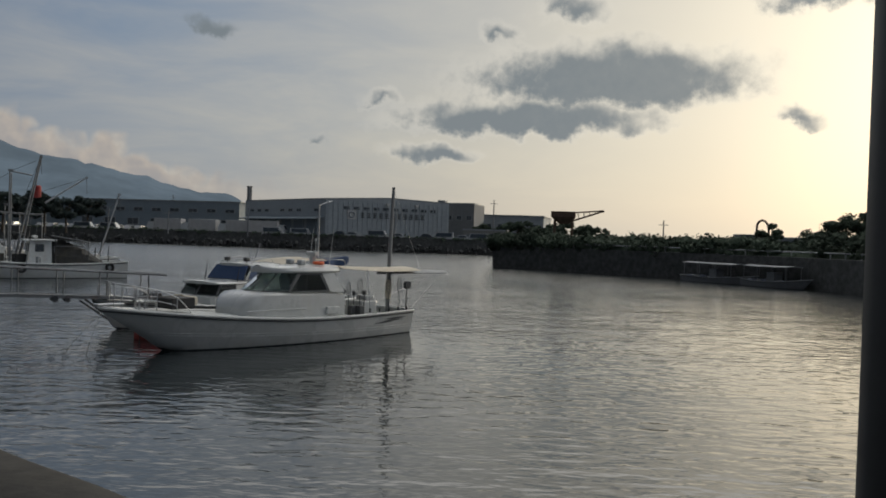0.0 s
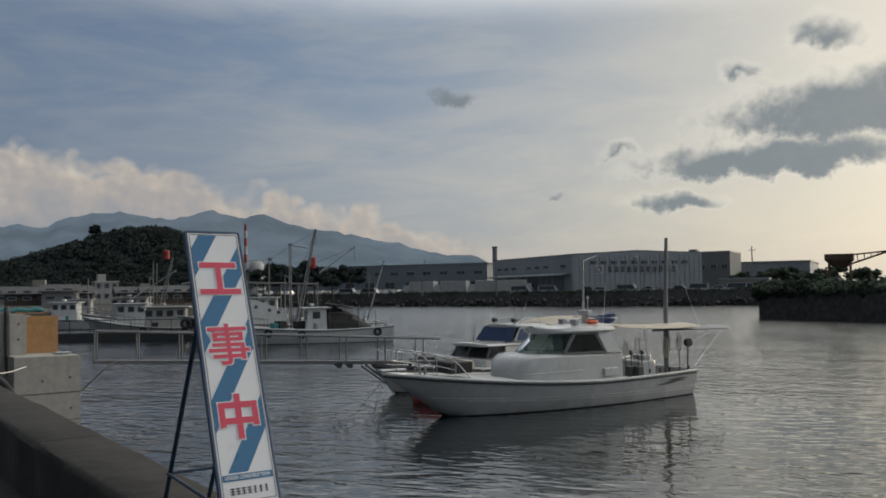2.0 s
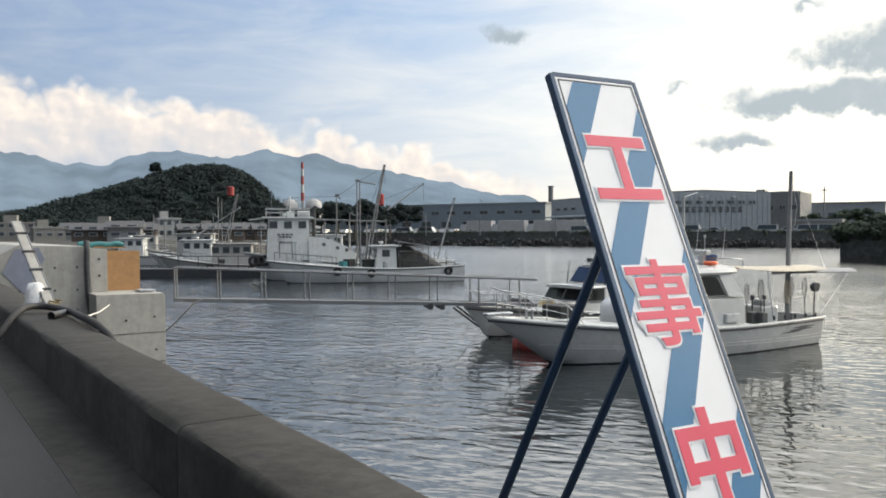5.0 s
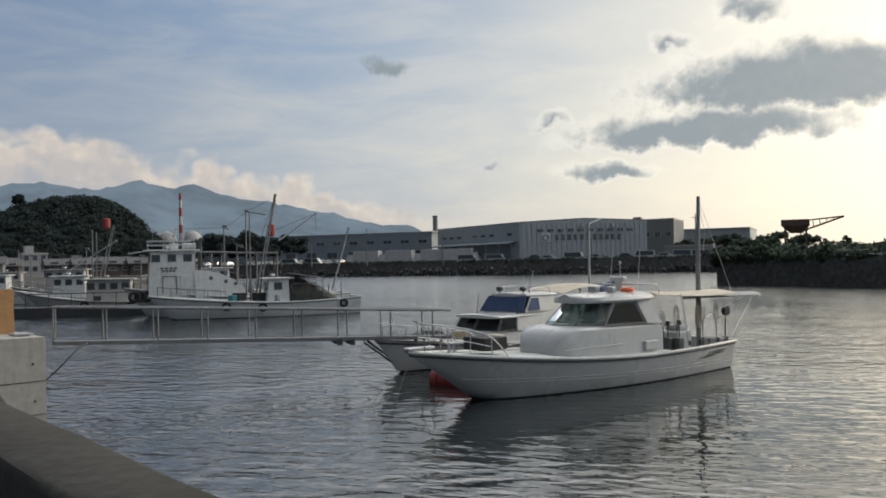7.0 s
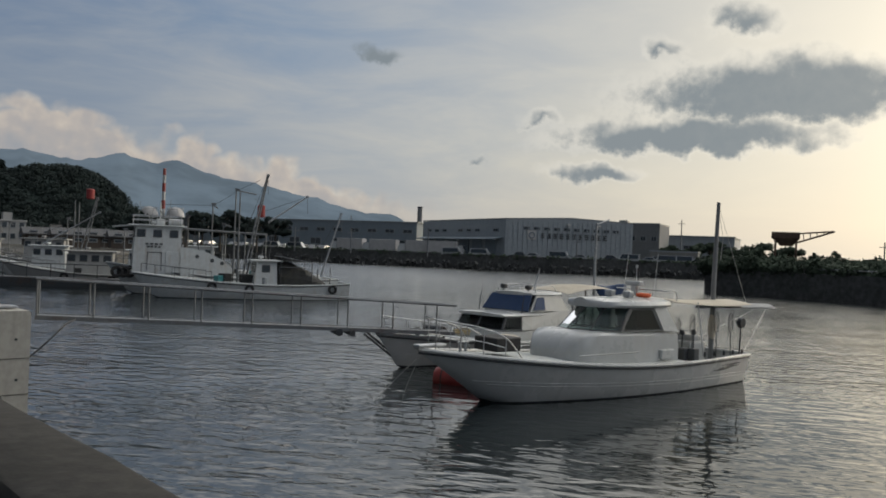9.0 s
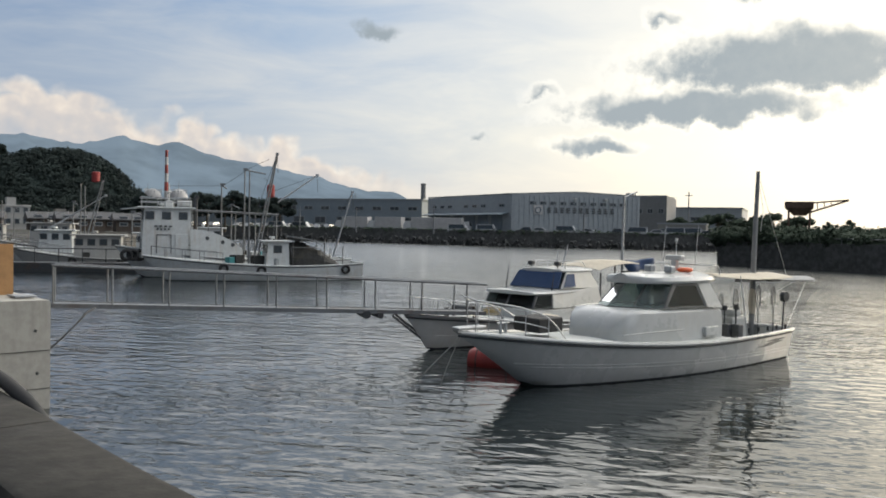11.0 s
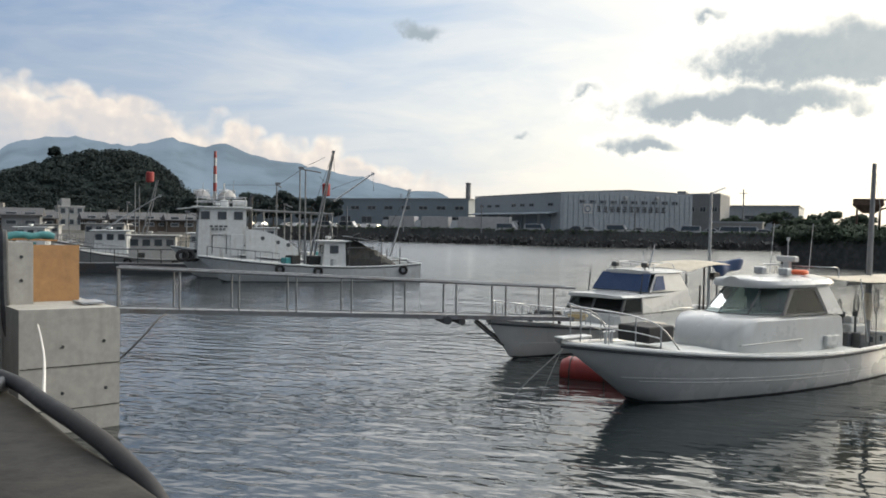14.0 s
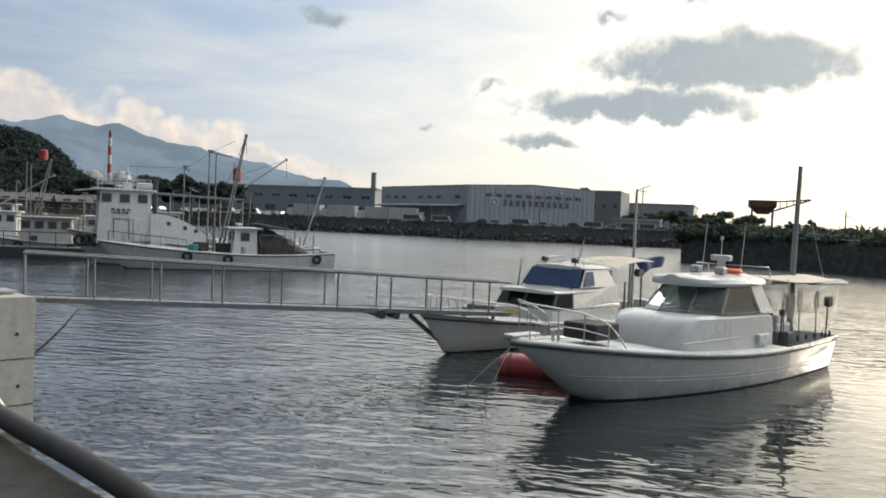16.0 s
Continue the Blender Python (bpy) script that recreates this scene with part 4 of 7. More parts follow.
    for x in (-1.1, 0.95):
        for y in (-0.7, 0.7):
            bm = bmesh.new()
            tube(bm, [(x, y, 0), (x, y, 3.95)], 0.1, 6)
            part("leg", bm, rust, t)
    bm = bmesh.new()
    for y in (-0.35, 0.35):
        tube(bm, [(1.2, y, 4.45), (4.6, y, 4.75)], 0.07, 6)
        tube(bm, [(0.8, y, 3.4), (4.6, y, 4.72)], 0.09, 6)
    for i in range(5):
        x = 1.6 + 0.65 * i
        tube(bm, [(x, -0.35, 4.5 + 0.06 * i), (x + 0.1, 0.35, 3.65 + 0.24 * i)], 0.05, 5)
    part("arm", bm, rust, t)
    # far hut with a hoop gantry
    t = thing("pier_hut", "small dark hut with a hooped gantry on the pier", "hut", "", pose(28.5, 92, 2.2, 0, 0, 10))
    bm = bmesh.new()
    box(bm, (0, 0, 1.2), (3.0, 2.4, 2.4), bevel=0.05)
    part("wall", bm, WALL_GREY, t)
    bm = bmesh.new()
    tube(bm, curve_points([(0.6, 0, 2.4), (0.7, 0, 3.6), (1.3, 0, 4.0), (1.9, 0, 3.4), (2.0, 0, 2.0)], 5), 0.12, 6)
    part("hoop", bm, rust, t)


# ---------------------------------------------------------------- town below the hill


def house(name, label, place, turn, w, d, h, wall, roof="flat", windows=3, floors=2):
    t = thing(name, label, "house", "houses under the hill", pose(*place, 0, 0, turn))
    bm = bmesh.new()
    box(bm, (0, 0, h / 2), (w, d, h))
    part("wall", bm, wall, t)
    bm = bmesh.new()
    if roof == "flat":
        box(bm, (0, 0, h + 0.16), (w + 0.3, d + 0.3, 0.3), bevel=0.04)
        box(bm, (-w * 0.18, 0, h + 0.9), (w * 0.35, d * 0.5, 1.2))
        part("roof", bm, wall, t)
    else:
        loft(bm, [[(x, -d / 2 - 0.5, h), (x, 0, h + d * 0.24), (x, d / 2 + 0.5, h), (x, d / 2 + 0.5, h - 0.15), (x, -d / 2 - 0.5, h - 0.15)] for x in (-w / 2 - 0.4, w / 2 + 0.4)], cap_a=True, cap_b=True)
        part("roof", bm, ROOF_TILE, t)
    for f in range(floors):
        z = 0.9 + f * (h / floors)
        for i in range(windows):
            x = (i + 0.5) / windows * w - w / 2
            bm = bmesh.new()
            ww, hh = w / windows * 0.5, h / floors * 0.42
            box(bm, (x, -d / 2 - 0.03, z + hh / 2), (ww + 0.2, 0.1, hh + 0.2))
            wn = part("window", bm, ROOFING, t)
            bm = bmesh.new()
            box(bm, (x, -d / 2 - 0.07, z + hh / 2), (ww, 0.06, hh))
            part("pane", bm, PANE_DARK, wn)
    return t


def polar(az, far, z):
    """A place by its bearing and distance seen from the quay's middle."""
    return (-4 + far * math.sin(radians(az)), 4 + far * math.cos(radians(az)), z)


def build_town():
    bm = bmesh.new()
    pts = [polar(-100, 75, 0), polar(-62, 78, 0), polar(-50, 92, 0), polar(-43, 98, 0), polar(-37, 108, 0), polar(-33, 190, 0)]
    pts = [Vector(p) for p in pts]
    far = [Vector((p[0] * 3.5, p[1] * 3.5, 0)) for p in pts]
    loft(bm, [[p + Vector((0, 0, -1.5)) for p in pts], [p + Vector((0, 0, 1.4)) for p in pts], [p * 1.02 + Vector((0, 0, 1.6)) for p in pts], [p + Vector((0, 0, 2.0)) for p in far], [p + Vector((0, 0, -2.0)) for p in far]], closed=False)
    tagged(part("ground_town", bm, EARTH), "low quay and streets of the fishing town", "ground", kind="structure")
    kinds = (("cream two-storey house with a flat roof", 7.5, 6, 4.2, WALL_CREAM, "flat", 4), ("pale three-storey concrete house", 5.0, 5, 5.4, WALL_PALE, "flat", 3),
             ("low cream boat shop under a flat roof", 6, 5, 2.9, WALL_CREAM, "flat", 3), ("brown boarded net shed with a tiled roof", 8, 5, 2.7, WALL_BROWN, "gable", 3),
             ("grey house with a dark tiled roof", 6, 5, 3.2, WALL_GREY, "gable", 2), ("white house with a dark tiled roof", 5, 5, 3.6, WALL_PALE, "gable", 2))
    rows = ((-46.6, 158, 0), (-43.0, 150, 1), (-44.9, 140, 3), (-39.3, 128, 3), (-37.4, 140, 3), (-41.0, 135, 3), (-48.6, 150, 4), (-43.7, 165, 5), (-38.3, 150, 4), (-36.0, 132, 3),
            (-45.6, 126, 4), (-50.3, 140, 2), (-52.0, 150, 0), (-54.5, 140, 4), (-57.5, 135, 3), (-40.2, 150, 2), (-47.5, 132, 3), (-34.9, 145, 4))
    for i, (az, far, k) in enumerate(rows):
        label, w, d, h, wall, roof, wins = kinds[k]
        house("house", label, polar(az, far, 1.9), -az + (8 if i % 2 else -6), w * 0.75, d * 0.8, h * 0.66, wall, roof, wins)
    # pale water tower at the hill's far end
    t = thing("water_tower", "small white water tower on a slim column", "tower", "", pose(*polar(-47.7, 260, 2)))
    bm = bmesh.new()
    tube(bm, [(0, 0, 0), (0, 0, 10.2)], [0.5, 0.4], 10)
    part("column", bm, STACK_WHITE, t)
    bm = bmesh.new()
    tube(bm, [(0, 0, 10.2), (0, 0, 10.8), (0, 0, 12.0), (0, 0, 12.4)], [0.6, 1.2, 1.2, 0.3], 14)
    part("bowl", bm, STACK_WHITE, t, smooth=True)
    for i, (x, y, h, w) in enumerate(((-3.5, 176, 3.6, 2.2), (0.5, 174, 3.2, 2.2), (4.5, 178, 4.4, 2.6), (8.5, 172, 3.6, 2.4), (13, 176, 4.6, 2.8), (18, 170, 4.2, 2.6))):
        tree("tree", (x, y, 2.3), h, w, LEAF, "low dense tree on the far quay", 120 + i, 0.3, 110, "far quay trees")
    # trees behind the yard, right of the stack
    for i, (az, far, h, s) in enumerate(((-31.6, 170, 7.2, 3.6), (-30.4, 168, 6.4, 3.2), (-29.2, 176, 7.4, 3.6), (-28.0, 185, 7.0, 3.4), (-32.8, 180, 6.4, 3.2), (-33.8, 165, 5.6, 3.0), (-26.8, 200, 7.4, 3.6), (-35.0, 150, 5.2, 2.8), (-36.2, 150, 5.0, 2.6))):
        tree("tree", polar(az, far, 2.0), h, s, LEAF_HILL, "dense dark tree beside the factory yard", 70 + i, 0.3, 170, "yard trees")


build_water()
build_mountains()
build_hill()
build_far_shore()
build_warehouse()
build_far_buildings()
build_vehicles()
build_pier()
build_town()

# ---------------------------------------------------------------- quay, road, parapet
ROAD_Z, TOP_Z = 1.75, 2.2


def build_quay():
    bm = bmesh.new()
    slab(bm, [quay(-400, -0.41, ROAD_Z - 0.02), quay(-400, -320, ROAD_Z - 0.02), quay(400, -320, ROAD_Z - 0.02), quay(400, -0.41, ROAD_Z - 0.02)], -0.02)
    tagged(part("road", bm, ASPHALT), "worn dark asphalt quay road", "road", kind="structure")
    bm = bmesh.new()
    for a, b in ((-400, -14.0), (16.6, 400)):
        loft(bm, [[quay(s, n, z) for n, z in ((-0.44, -1.5), (-0.44, TOP_Z - 0.02), (-0.02, TOP_Z - 0.02), (-0.02, -1.5))] for s in (a, b)], cap_a=True, cap_b=True)
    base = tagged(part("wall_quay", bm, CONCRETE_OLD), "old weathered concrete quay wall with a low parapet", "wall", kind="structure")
    rnd = random.Random(2)
    # cast parapet lengths with worn edges, butted at open joints
    s = -14.0
    i = 0
    while s < 16.5:
        long = 3.82
        bm = bmesh.new()
        count = 16
        rows = []
        for j in range(count + 1):
            a = s + 0.006 + (long - 0.012) * j / count
            w = [0.012 * noise.noise((a * 1.3, q * 3.7, 2.0)) for q in range(8)]
            e = 0.014 + 0.008 * a + 0.016 * min(0.0, a + 1.0)
            prof = [(-0.42, -1.5), (-0.42 + w[0], TOP_Z - 0.045), (-0.4 + w[1], TOP_Z - 0.012 + w[2]), (-0.37, TOP_Z + w[3] * 0.5), (-0.18, TOP_Z + w[6] * 0.5), (0.02 + e, TOP_Z + w[4] * 0.5), (0.055 + e + w[5], TOP_Z - 0.015 + w[6]), (0.07 + e + w[7], TOP_Z - 0.05), (0.07 + e, -1.5)]
            rows.append([quay(a, n, z) for n, z in prof])
        loft(bm, rows, cap_a=True, cap_b=True)
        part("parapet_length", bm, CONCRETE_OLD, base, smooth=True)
        s += long
        i += 1
    # gutter strip of paler concrete along the parapet's foot
    bm = bmesh.new()
    slab(bm, [quay(-60, -0.43, ROAD_Z + 0.004), quay(-60, -0.8, ROAD_Z + 0.004), quay(60, -0.8, ROAD_Z + 0.004), quay(60, -0.43, ROAD_Z + 0.004)], 0.012)
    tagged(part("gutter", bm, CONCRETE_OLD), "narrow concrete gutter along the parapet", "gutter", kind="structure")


def tie_holes(parent, places, way):
    for p in places:
        bm = bmesh.new()
        q = Vector(p)
        tube(bm, [q - way * 0.01, q + way * 0.008], [0.028, 0.024], 10)
        part("tie_hole", bm, DARK_STEEL, parent)


def build_new_wall():
    """The unfinished new sea wall: an upper wall with a lower step on the water side."""
    back = -QU
    t = thing("concrete_wall_block", "pale newly cast concrete sea wall with a lower step", "wall")
    bm = bmesh.new()
    rows = []
    for a in (16.6, 26.0):
        rows.append([quay(a, n, z) for n, z in ((-0.6, -1.0), (-0.6, 2.2), (0.02, 2.62), (0.55, 2.93), (0.6, 2.95), (2.0, 2.9), (2.04, 2.88), (2.04, -1.0))])
    loft(bm, rows, cap_a=True, cap_b=True)
    part("upper_wall", bm, CONCRETE_NEW, t)
    bm = bmesh.new()
    loft(bm, [[quay(16.52, n, z) for n, z in ((2.0, 2.86), (2.37, 2.84), (2.37, 1.5), (2.6, 0.9), (2.6, -0.5), (2.2, -0.5), (2.2, 1.0), (2.0, 1.5))],
              [quay(17.2, n, z) for n, z in ((2.0, 2.86), (2.37, 2.84), (2.37, 1.5), (2.6, 0.9), (2.6, -0.5), (2.2, -0.5), (2.2, 1.0), (2.0, 1.5))]], cap_a=True, cap_b=True)
    part("end_pillar", bm, CONCRETE_NEW, t)
    bm = bmesh.new()
    b = bmesh.new()
    loft(b, [[quay(a, n, z) for n, z in ((1.95, -1.0), (1.95, 1.88), (3.36, 1.86), (3.39, 1.83), (3.39, -1.0))] for a in (15.58, 21.0)], cap_a=True, cap_b=True)
    join(bm, b)
    part("step", bm, CONCRETE_NEW, t)
    for z in (1.0, 0.35):
        bm = bmesh.new()
        slab(bm, [quay(15.574, 1.96, z), quay(15.574, 3.385, z), quay(15.574, 3.385, z + 0.012), quay(15.574, 1.96, z + 0.012)], 0.004)
        part("cast_line", bm, CONCRETE_OLD, t)
    tie_holes(t, [quay(15.575, 2.55, 1.3), quay(15.575, 3.15, 1.35), quay(15.575, 2.55, 0.6), quay(15.575, 3.18, 0.62)], back)
    tie_holes(t, [quay(16.515, 2.2, 2.62), quay(16.515, 2.2, 2.25), quay(16.515, 2.18, 1.85)], back)
    tie_holes(t, [quay(16.595, n, z) for n in (0.6, 1.3, 1.75) for z in (2.45, 1.95, 1.5)], back)
    bm = bmesh.new()
    slab(bm, [quay(16.0, 2.95, 1.885), quay(16.0, 3.3, 1.885), quay(16.5, 3.3, 1.885), quay(16.5, 2.95, 1.885)], 0.03)
    part("cover_plate", bm, GALV, t)
    # dark strip put in for the dark gap between wall and pillar
    bm = bmesh.new()
    tube(bm, curve_points([quay(16.5, 1.93, 3.02), quay(16.46, 1.93, 2.85), quay(16.46, 1.95, 2.0), quay(16.4, 2.0, 1.45), quay(16.3, 2.2, 0.95), quay(16.2, 2.5, 0.4)], 6), 0.065, 8)
    part("waterstop", bm, DARK_STEEL, t)
    # plywood formwork with timber edges
    p = thing("plywood_panel", "orange-brown plywood formwork panel standing on the step", "plywood")
    bm = bmesh.new()
    loft(bm, [[quay(a, n, z) for n, z in ((2.42, 1.88), (2.42, 2.8), (3.16, 2.79), (3.16, 1.87))] for a in (16.88, 16.9)], cap_a=True, cap_b=True)
    part("sheet", bm, PLYWOOD, p)
    for q in ((2.4, 1.88, 2.4, 2.81),):
        bm = bmesh.new()
        tube(bm, [quay(16.872, q[0], q[1]), quay(16.872, q[2], q[3])], 0.012, 4)
        part("batten", bm, PLYWOOD, p)
    # rolled teal tarpaulin lying along the wall's top
    t = thing("tarpaulin_roll", "rolled teal tarpaulin lying on the new wall", "tarpaulin")
    for n0, n1, z in ((1.95, 2.95, 2.93),):
        bm = bmesh.new()
        pts = [quay(17.6, n0 + (n1 - n0) * i / 10, z + 0.02 * math.sin(i * 1.7)) for i in range(11)]
        tube(bm, pts, [0.066 + 0.006 * math.sin(i * 2.3) for i in range(11)], 12)
        part("roll", bm, TEAL_TARP, t, smooth=True)
    bm = bmesh.new()
    slab(bm, [quay(17.55, 1.95, 2.87), quay(17.55, 3.0, 2.84), quay(17.7, 3.0, 2.84), quay(17.7, 1.95, 2.87)], 0.03)
    part("bearer", bm, PLYWOOD, t)
    # blue-grey panel added on the wall's end, for its bluish sloping face
    t = thing("cover_sheet", "blue-grey panel added for the bluish sloping end face of the new wall", "sheet")
    bm = bmesh.new()
    slab(bm, [quay(16.585, n, z) for n, z in ((0.52, 2.86), (0.98, 2.9), (1.1, 2.64), (0.69, 1.89), (0.28, 2.37))], -0.012)
    part("sheet", bm, BLUE_GREY, t)
    # slim pair of pale bars leaning outward from the parapet, with dark clamps
    t = thing("leaning_prop", "slim pale steel prop of paired bars with dark clamps", "prop")
    foot, head = quay(9.1, 0.07, TOP_Z), quay(10.4, -0.2, 3.38)
    for side in (0.0, 0.13):
        bm = bmesh.new()
        tube(bm, [foot + QN * side, head + QN * side], 0.012, 8)
        part("bar", bm, GALV_DARK, t)
    bm = bmesh.new()
    slab(bm, [foot + QN * 0.012, foot + QN * 0.118, head + QN * 0.118, head + QN * 0.012], 0.008)
    part("web", bm, CONCRETE_NEW, t, "pale web between the bars")
    for f in (0.2, 0.42, 0.63, 0.85):
        bm = bmesh.new()
        box(bm, foot.lerp(head, f) + QN * 0.065, (0.05, 0.17, 0.05), Matrix.Rotation(radians(QUAY_TURN), 3, "Z"), 0.01)
        part("clamp", bm, DARK_STEEL, t)
    t = thing("dark_sheet_bundle", "dark plastic sheet bundled over the wall's corner", "sheet")
    rnd = random.Random(5)
    bm = bmesh.new()
    rows = []
    for i in range(9):
        f = i / 8
        c = quay(16.3, -0.55 + 0.62 * f, 2.28 + 0.62 * f)
        rows.append([c + QU * (0.24 * math.cos(a) + 0.03 * rnd.uniform(-1, 1)) + Vector((0, 0, 0.16 * math.sin(a) + 0.03 * rnd.uniform(-1, 1))) for a in (2 * math.pi * j / 10 for j in range(10))])
    loft(bm, rows, cap_a=True, cap_b=True)
    part("folds", bm, DARK_NET, t, smooth=True)


def build_quay_things():
    # thick black hose lying over the parapet
    t = thing("rubber_hose", "thick black rubber hose arched over the parapet", "hose")
    bm = bmesh.new()
    tube(bm, curve_points(HOSE, 8), 0.041, 12)
    part("tube", bm, BLACK_RUBBER, t, smooth=True)
    # short pipe end set in the parapet
    t = thing("pipe_stub", "short rusty drain pipe lying on the parapet", "pipe")
    bm = bmesh.new()
    a, b = quay(7.42, -0.12, TOP_Z + 0.046), quay(7.75, 0.1, TOP_Z + 0.044)
    tube(bm, [a, b], 0.046, 16, caps=False)
    tube(bm, [a, b], 0.04, 16, caps=False)
    part("pipe", bm, DARK_STEEL, t, smooth=True)
    bm = bmesh.new()
    c = a.lerp(b, 0.12)
    tube(bm, [c, c.lerp(b, 0.05)], 0.04, 14)
    part("bore", bm, BLACK_RUBBER, t)
    # white sack
    t = thing("white_sack", "crumpled white woven sack on the parapet", "sack")
    bm = bmesh.new()
    rnd = random.Random(17)
    c = quay(9.42, -0.02, TOP_Z)
    rows = []
    for i, (r, z) in enumerate(((0.13, 0.0), (0.145, 0.04), (0.14, 0.12), (0.125, 0.19), (0.115, 0.26), (0.085, 0.31), (0.03, 0.33))):
        rows.append([c + QN * (r * math.cos(a) * rnd.uniform(0.85, 1.12)) + QU * (r * math.sin(a) * rnd.uniform(0.85, 1.12)) + Vector((0, 0, z + rnd.uniform(-0.015, 0.015) * (i > 0))) for a in (2 * math.pi * j / 14 for j in range(14))])
    loft(bm, rows, cap_a=True, cap_b=True)
    part("cloth", bm, WHITE_BAG, t, smooth=True)
    # coiled rope
    t = thing("rope_heap", "heap of yellowed rope on the parapet", "rope")
    bm = bmesh.new()
    pts = [quay(9.2 + 0.26 * math.sin(i * 0.9) + 0.08 * math.sin(i * 2.1), 0.17 + 0.07 * math.cos(i * 0.77), TOP_Z + 0.018 + 0.0025 * i) for i in range(34)]
    tube(bm, curve_points(pts, 3), 0.011, 6)
    part("coil", bm, ROPE, t, smooth=True)
    # white rope hanging from pillar to parapet
    t = thing("mooring_rope", "white rope hanging from the new wall to the parapet", "rope")
    bm = bmesh.new()
    tube(bm, curve_points([quay(15.56, 2.2, 1.66), quay(13.0, 1.6, 1.82), quay(10.2, 0.93, 2.0), quay(7.6, 0.27, 2.19), quay(7.09, 0.14, 2.215)], 6), 0.011, 6)
    part("strand", bm, WHITE_ROPE, t, smooth=True)
    # long slack rope from the gangway's foot to the second boat
    t = thing("mooring_rope", "long slack grey rope from the gangway to the moored boat", "rope")
    bm = bmesh.new()
    tube(bm, curve_points([(-15.6, 19.2, 1.36), (-14.1, 20.9, 1.0), (-12.3, 23.2, 0.75), (-10.5, 25.4, 0.62)], 8), 0.009, 6)
    part("strand", bm, GALV_DARK, t, smooth=True)
    # traffic cone
    p = quay(10.6, -0.78, ROAD_Z + 0.016)
    t = thing("traffic_cone", "red traffic cone with white bands on the road edge", "cone", "", pose(*p))
    bm = bmesh.new()
    box(bm, (0, 0, 0.02), (0.38, 0.38, 0.04), bevel=0.01)
    part("base", bm, CONE_RED, t)
    hs = [0.04, 0.16, 0.28, 0.4, 0.52, 0.68]
    for i in range(5):
        bm = bmesh.new()
        r = [0.15 - 0.17 * h for h in (hs[i], hs[i + 1])]
        tube(bm, [(0, 0, hs[i]), (0, 0, hs[i + 1])], r, 20)
        part("band", bm, WHITE_BAG if i % 2 else CONE_RED, t, smooth=True)
    # dark post added at the road's edge for a dark strip beside the camera
    t = thing("lamp_post", "dark upright post added at the road's edge", "post", "", pose(2.471, 1.448, ROAD_Z))
    bm = bmesh.new()
    tube(bm, [(0, 0, 0), (0, 0, 6.5)], [0.12, 0.11], 18)
    part("shaft", bm, POST_DARK, t, smooth=True)
    bm = bmesh.new()
    tube(bm, [(0, 0, 0.0), (0, 0, 0.03)], 0.2, 18)
    part("base_plate", bm, DARK_STEEL, t)
    # black cable drooping from the gangway into the water
    t = thing("cable", "thin black cable hanging from the gangway to the step", "cable")
    bm = bmesh.new()
    tube(bm, curve_points([(-14.95, 18.1, 1.56), (-14.61, 17.44, 1.54), (-14.55, 17.05, 1.35), (-14.7, 16.75, 1.05), (-14.95, 16.5, 0.75)], 6), 0.016, 6)
    part("strand", bm, BLACK_RUBBER, t, smooth=True)


HOSE = [quay(7.4, -1.3, 1.8), quay(7.5, -0.95, 1.81), quay(7.75, -0.66, 1.98), quay(8.05, -0.45, 2.2), quay(8.3, -0.28, 2.285), quay(8.42, -0.1, 2.285), quay(8.25, 0.05, 2.265), quay(7.6, 0.13, 2.265), quay(7.0, 0.115, 2.268), quay(6.4, 0.12, 2.262), quay(5.95, 0.14, 2.22), quay(5.6, 0.19, 2.08), quay(5.3, 0.25, 1.7), quay(5.1, 0.27, 0.9), quay(5.0, 0.28, -0.3)]

# ---------------------------------------------------------------- works sign


def clip_line(poly, a, b, c):
    """Keeps the part of a flat outline where a*x + b*y + c >= 0."""
    out = []
    for i, p in enumerate(poly):
        q = poly[(i + 1) % len(poly)]
        dp, dq = a * p[0] + b * p[1] + c, a * q[0] + b * q[1] + c
        if dp >= 0:
            out.append(p)
        if dp * dq < 0:
            f = dp / (dp - dq)
            out.append((p[0] + f * (q[0] - p[0]), p[1] + f * (q[1] - p[1])))
    return out


def text_part(body, size, place, material, parent, offset=0.0, label="", name="lettering", stretch=1.0):
    cu = bpy.data.curves.new(name, "FONT")
    cu.body, cu.size, cu.align_x, cu.align_y, cu.extrude, cu.offset = body, size, "CENTER", "CENTER", 0.0006, offset
    cu.materials.append(material)
    ob = new(name, cu)
    ob.parent = parent
    ob.matrix_local = Matrix.Translation(place) @ Matrix.Diagonal((stretch, 1, 1, 1))
    if label:
        tagged(ob, label)
    return ob


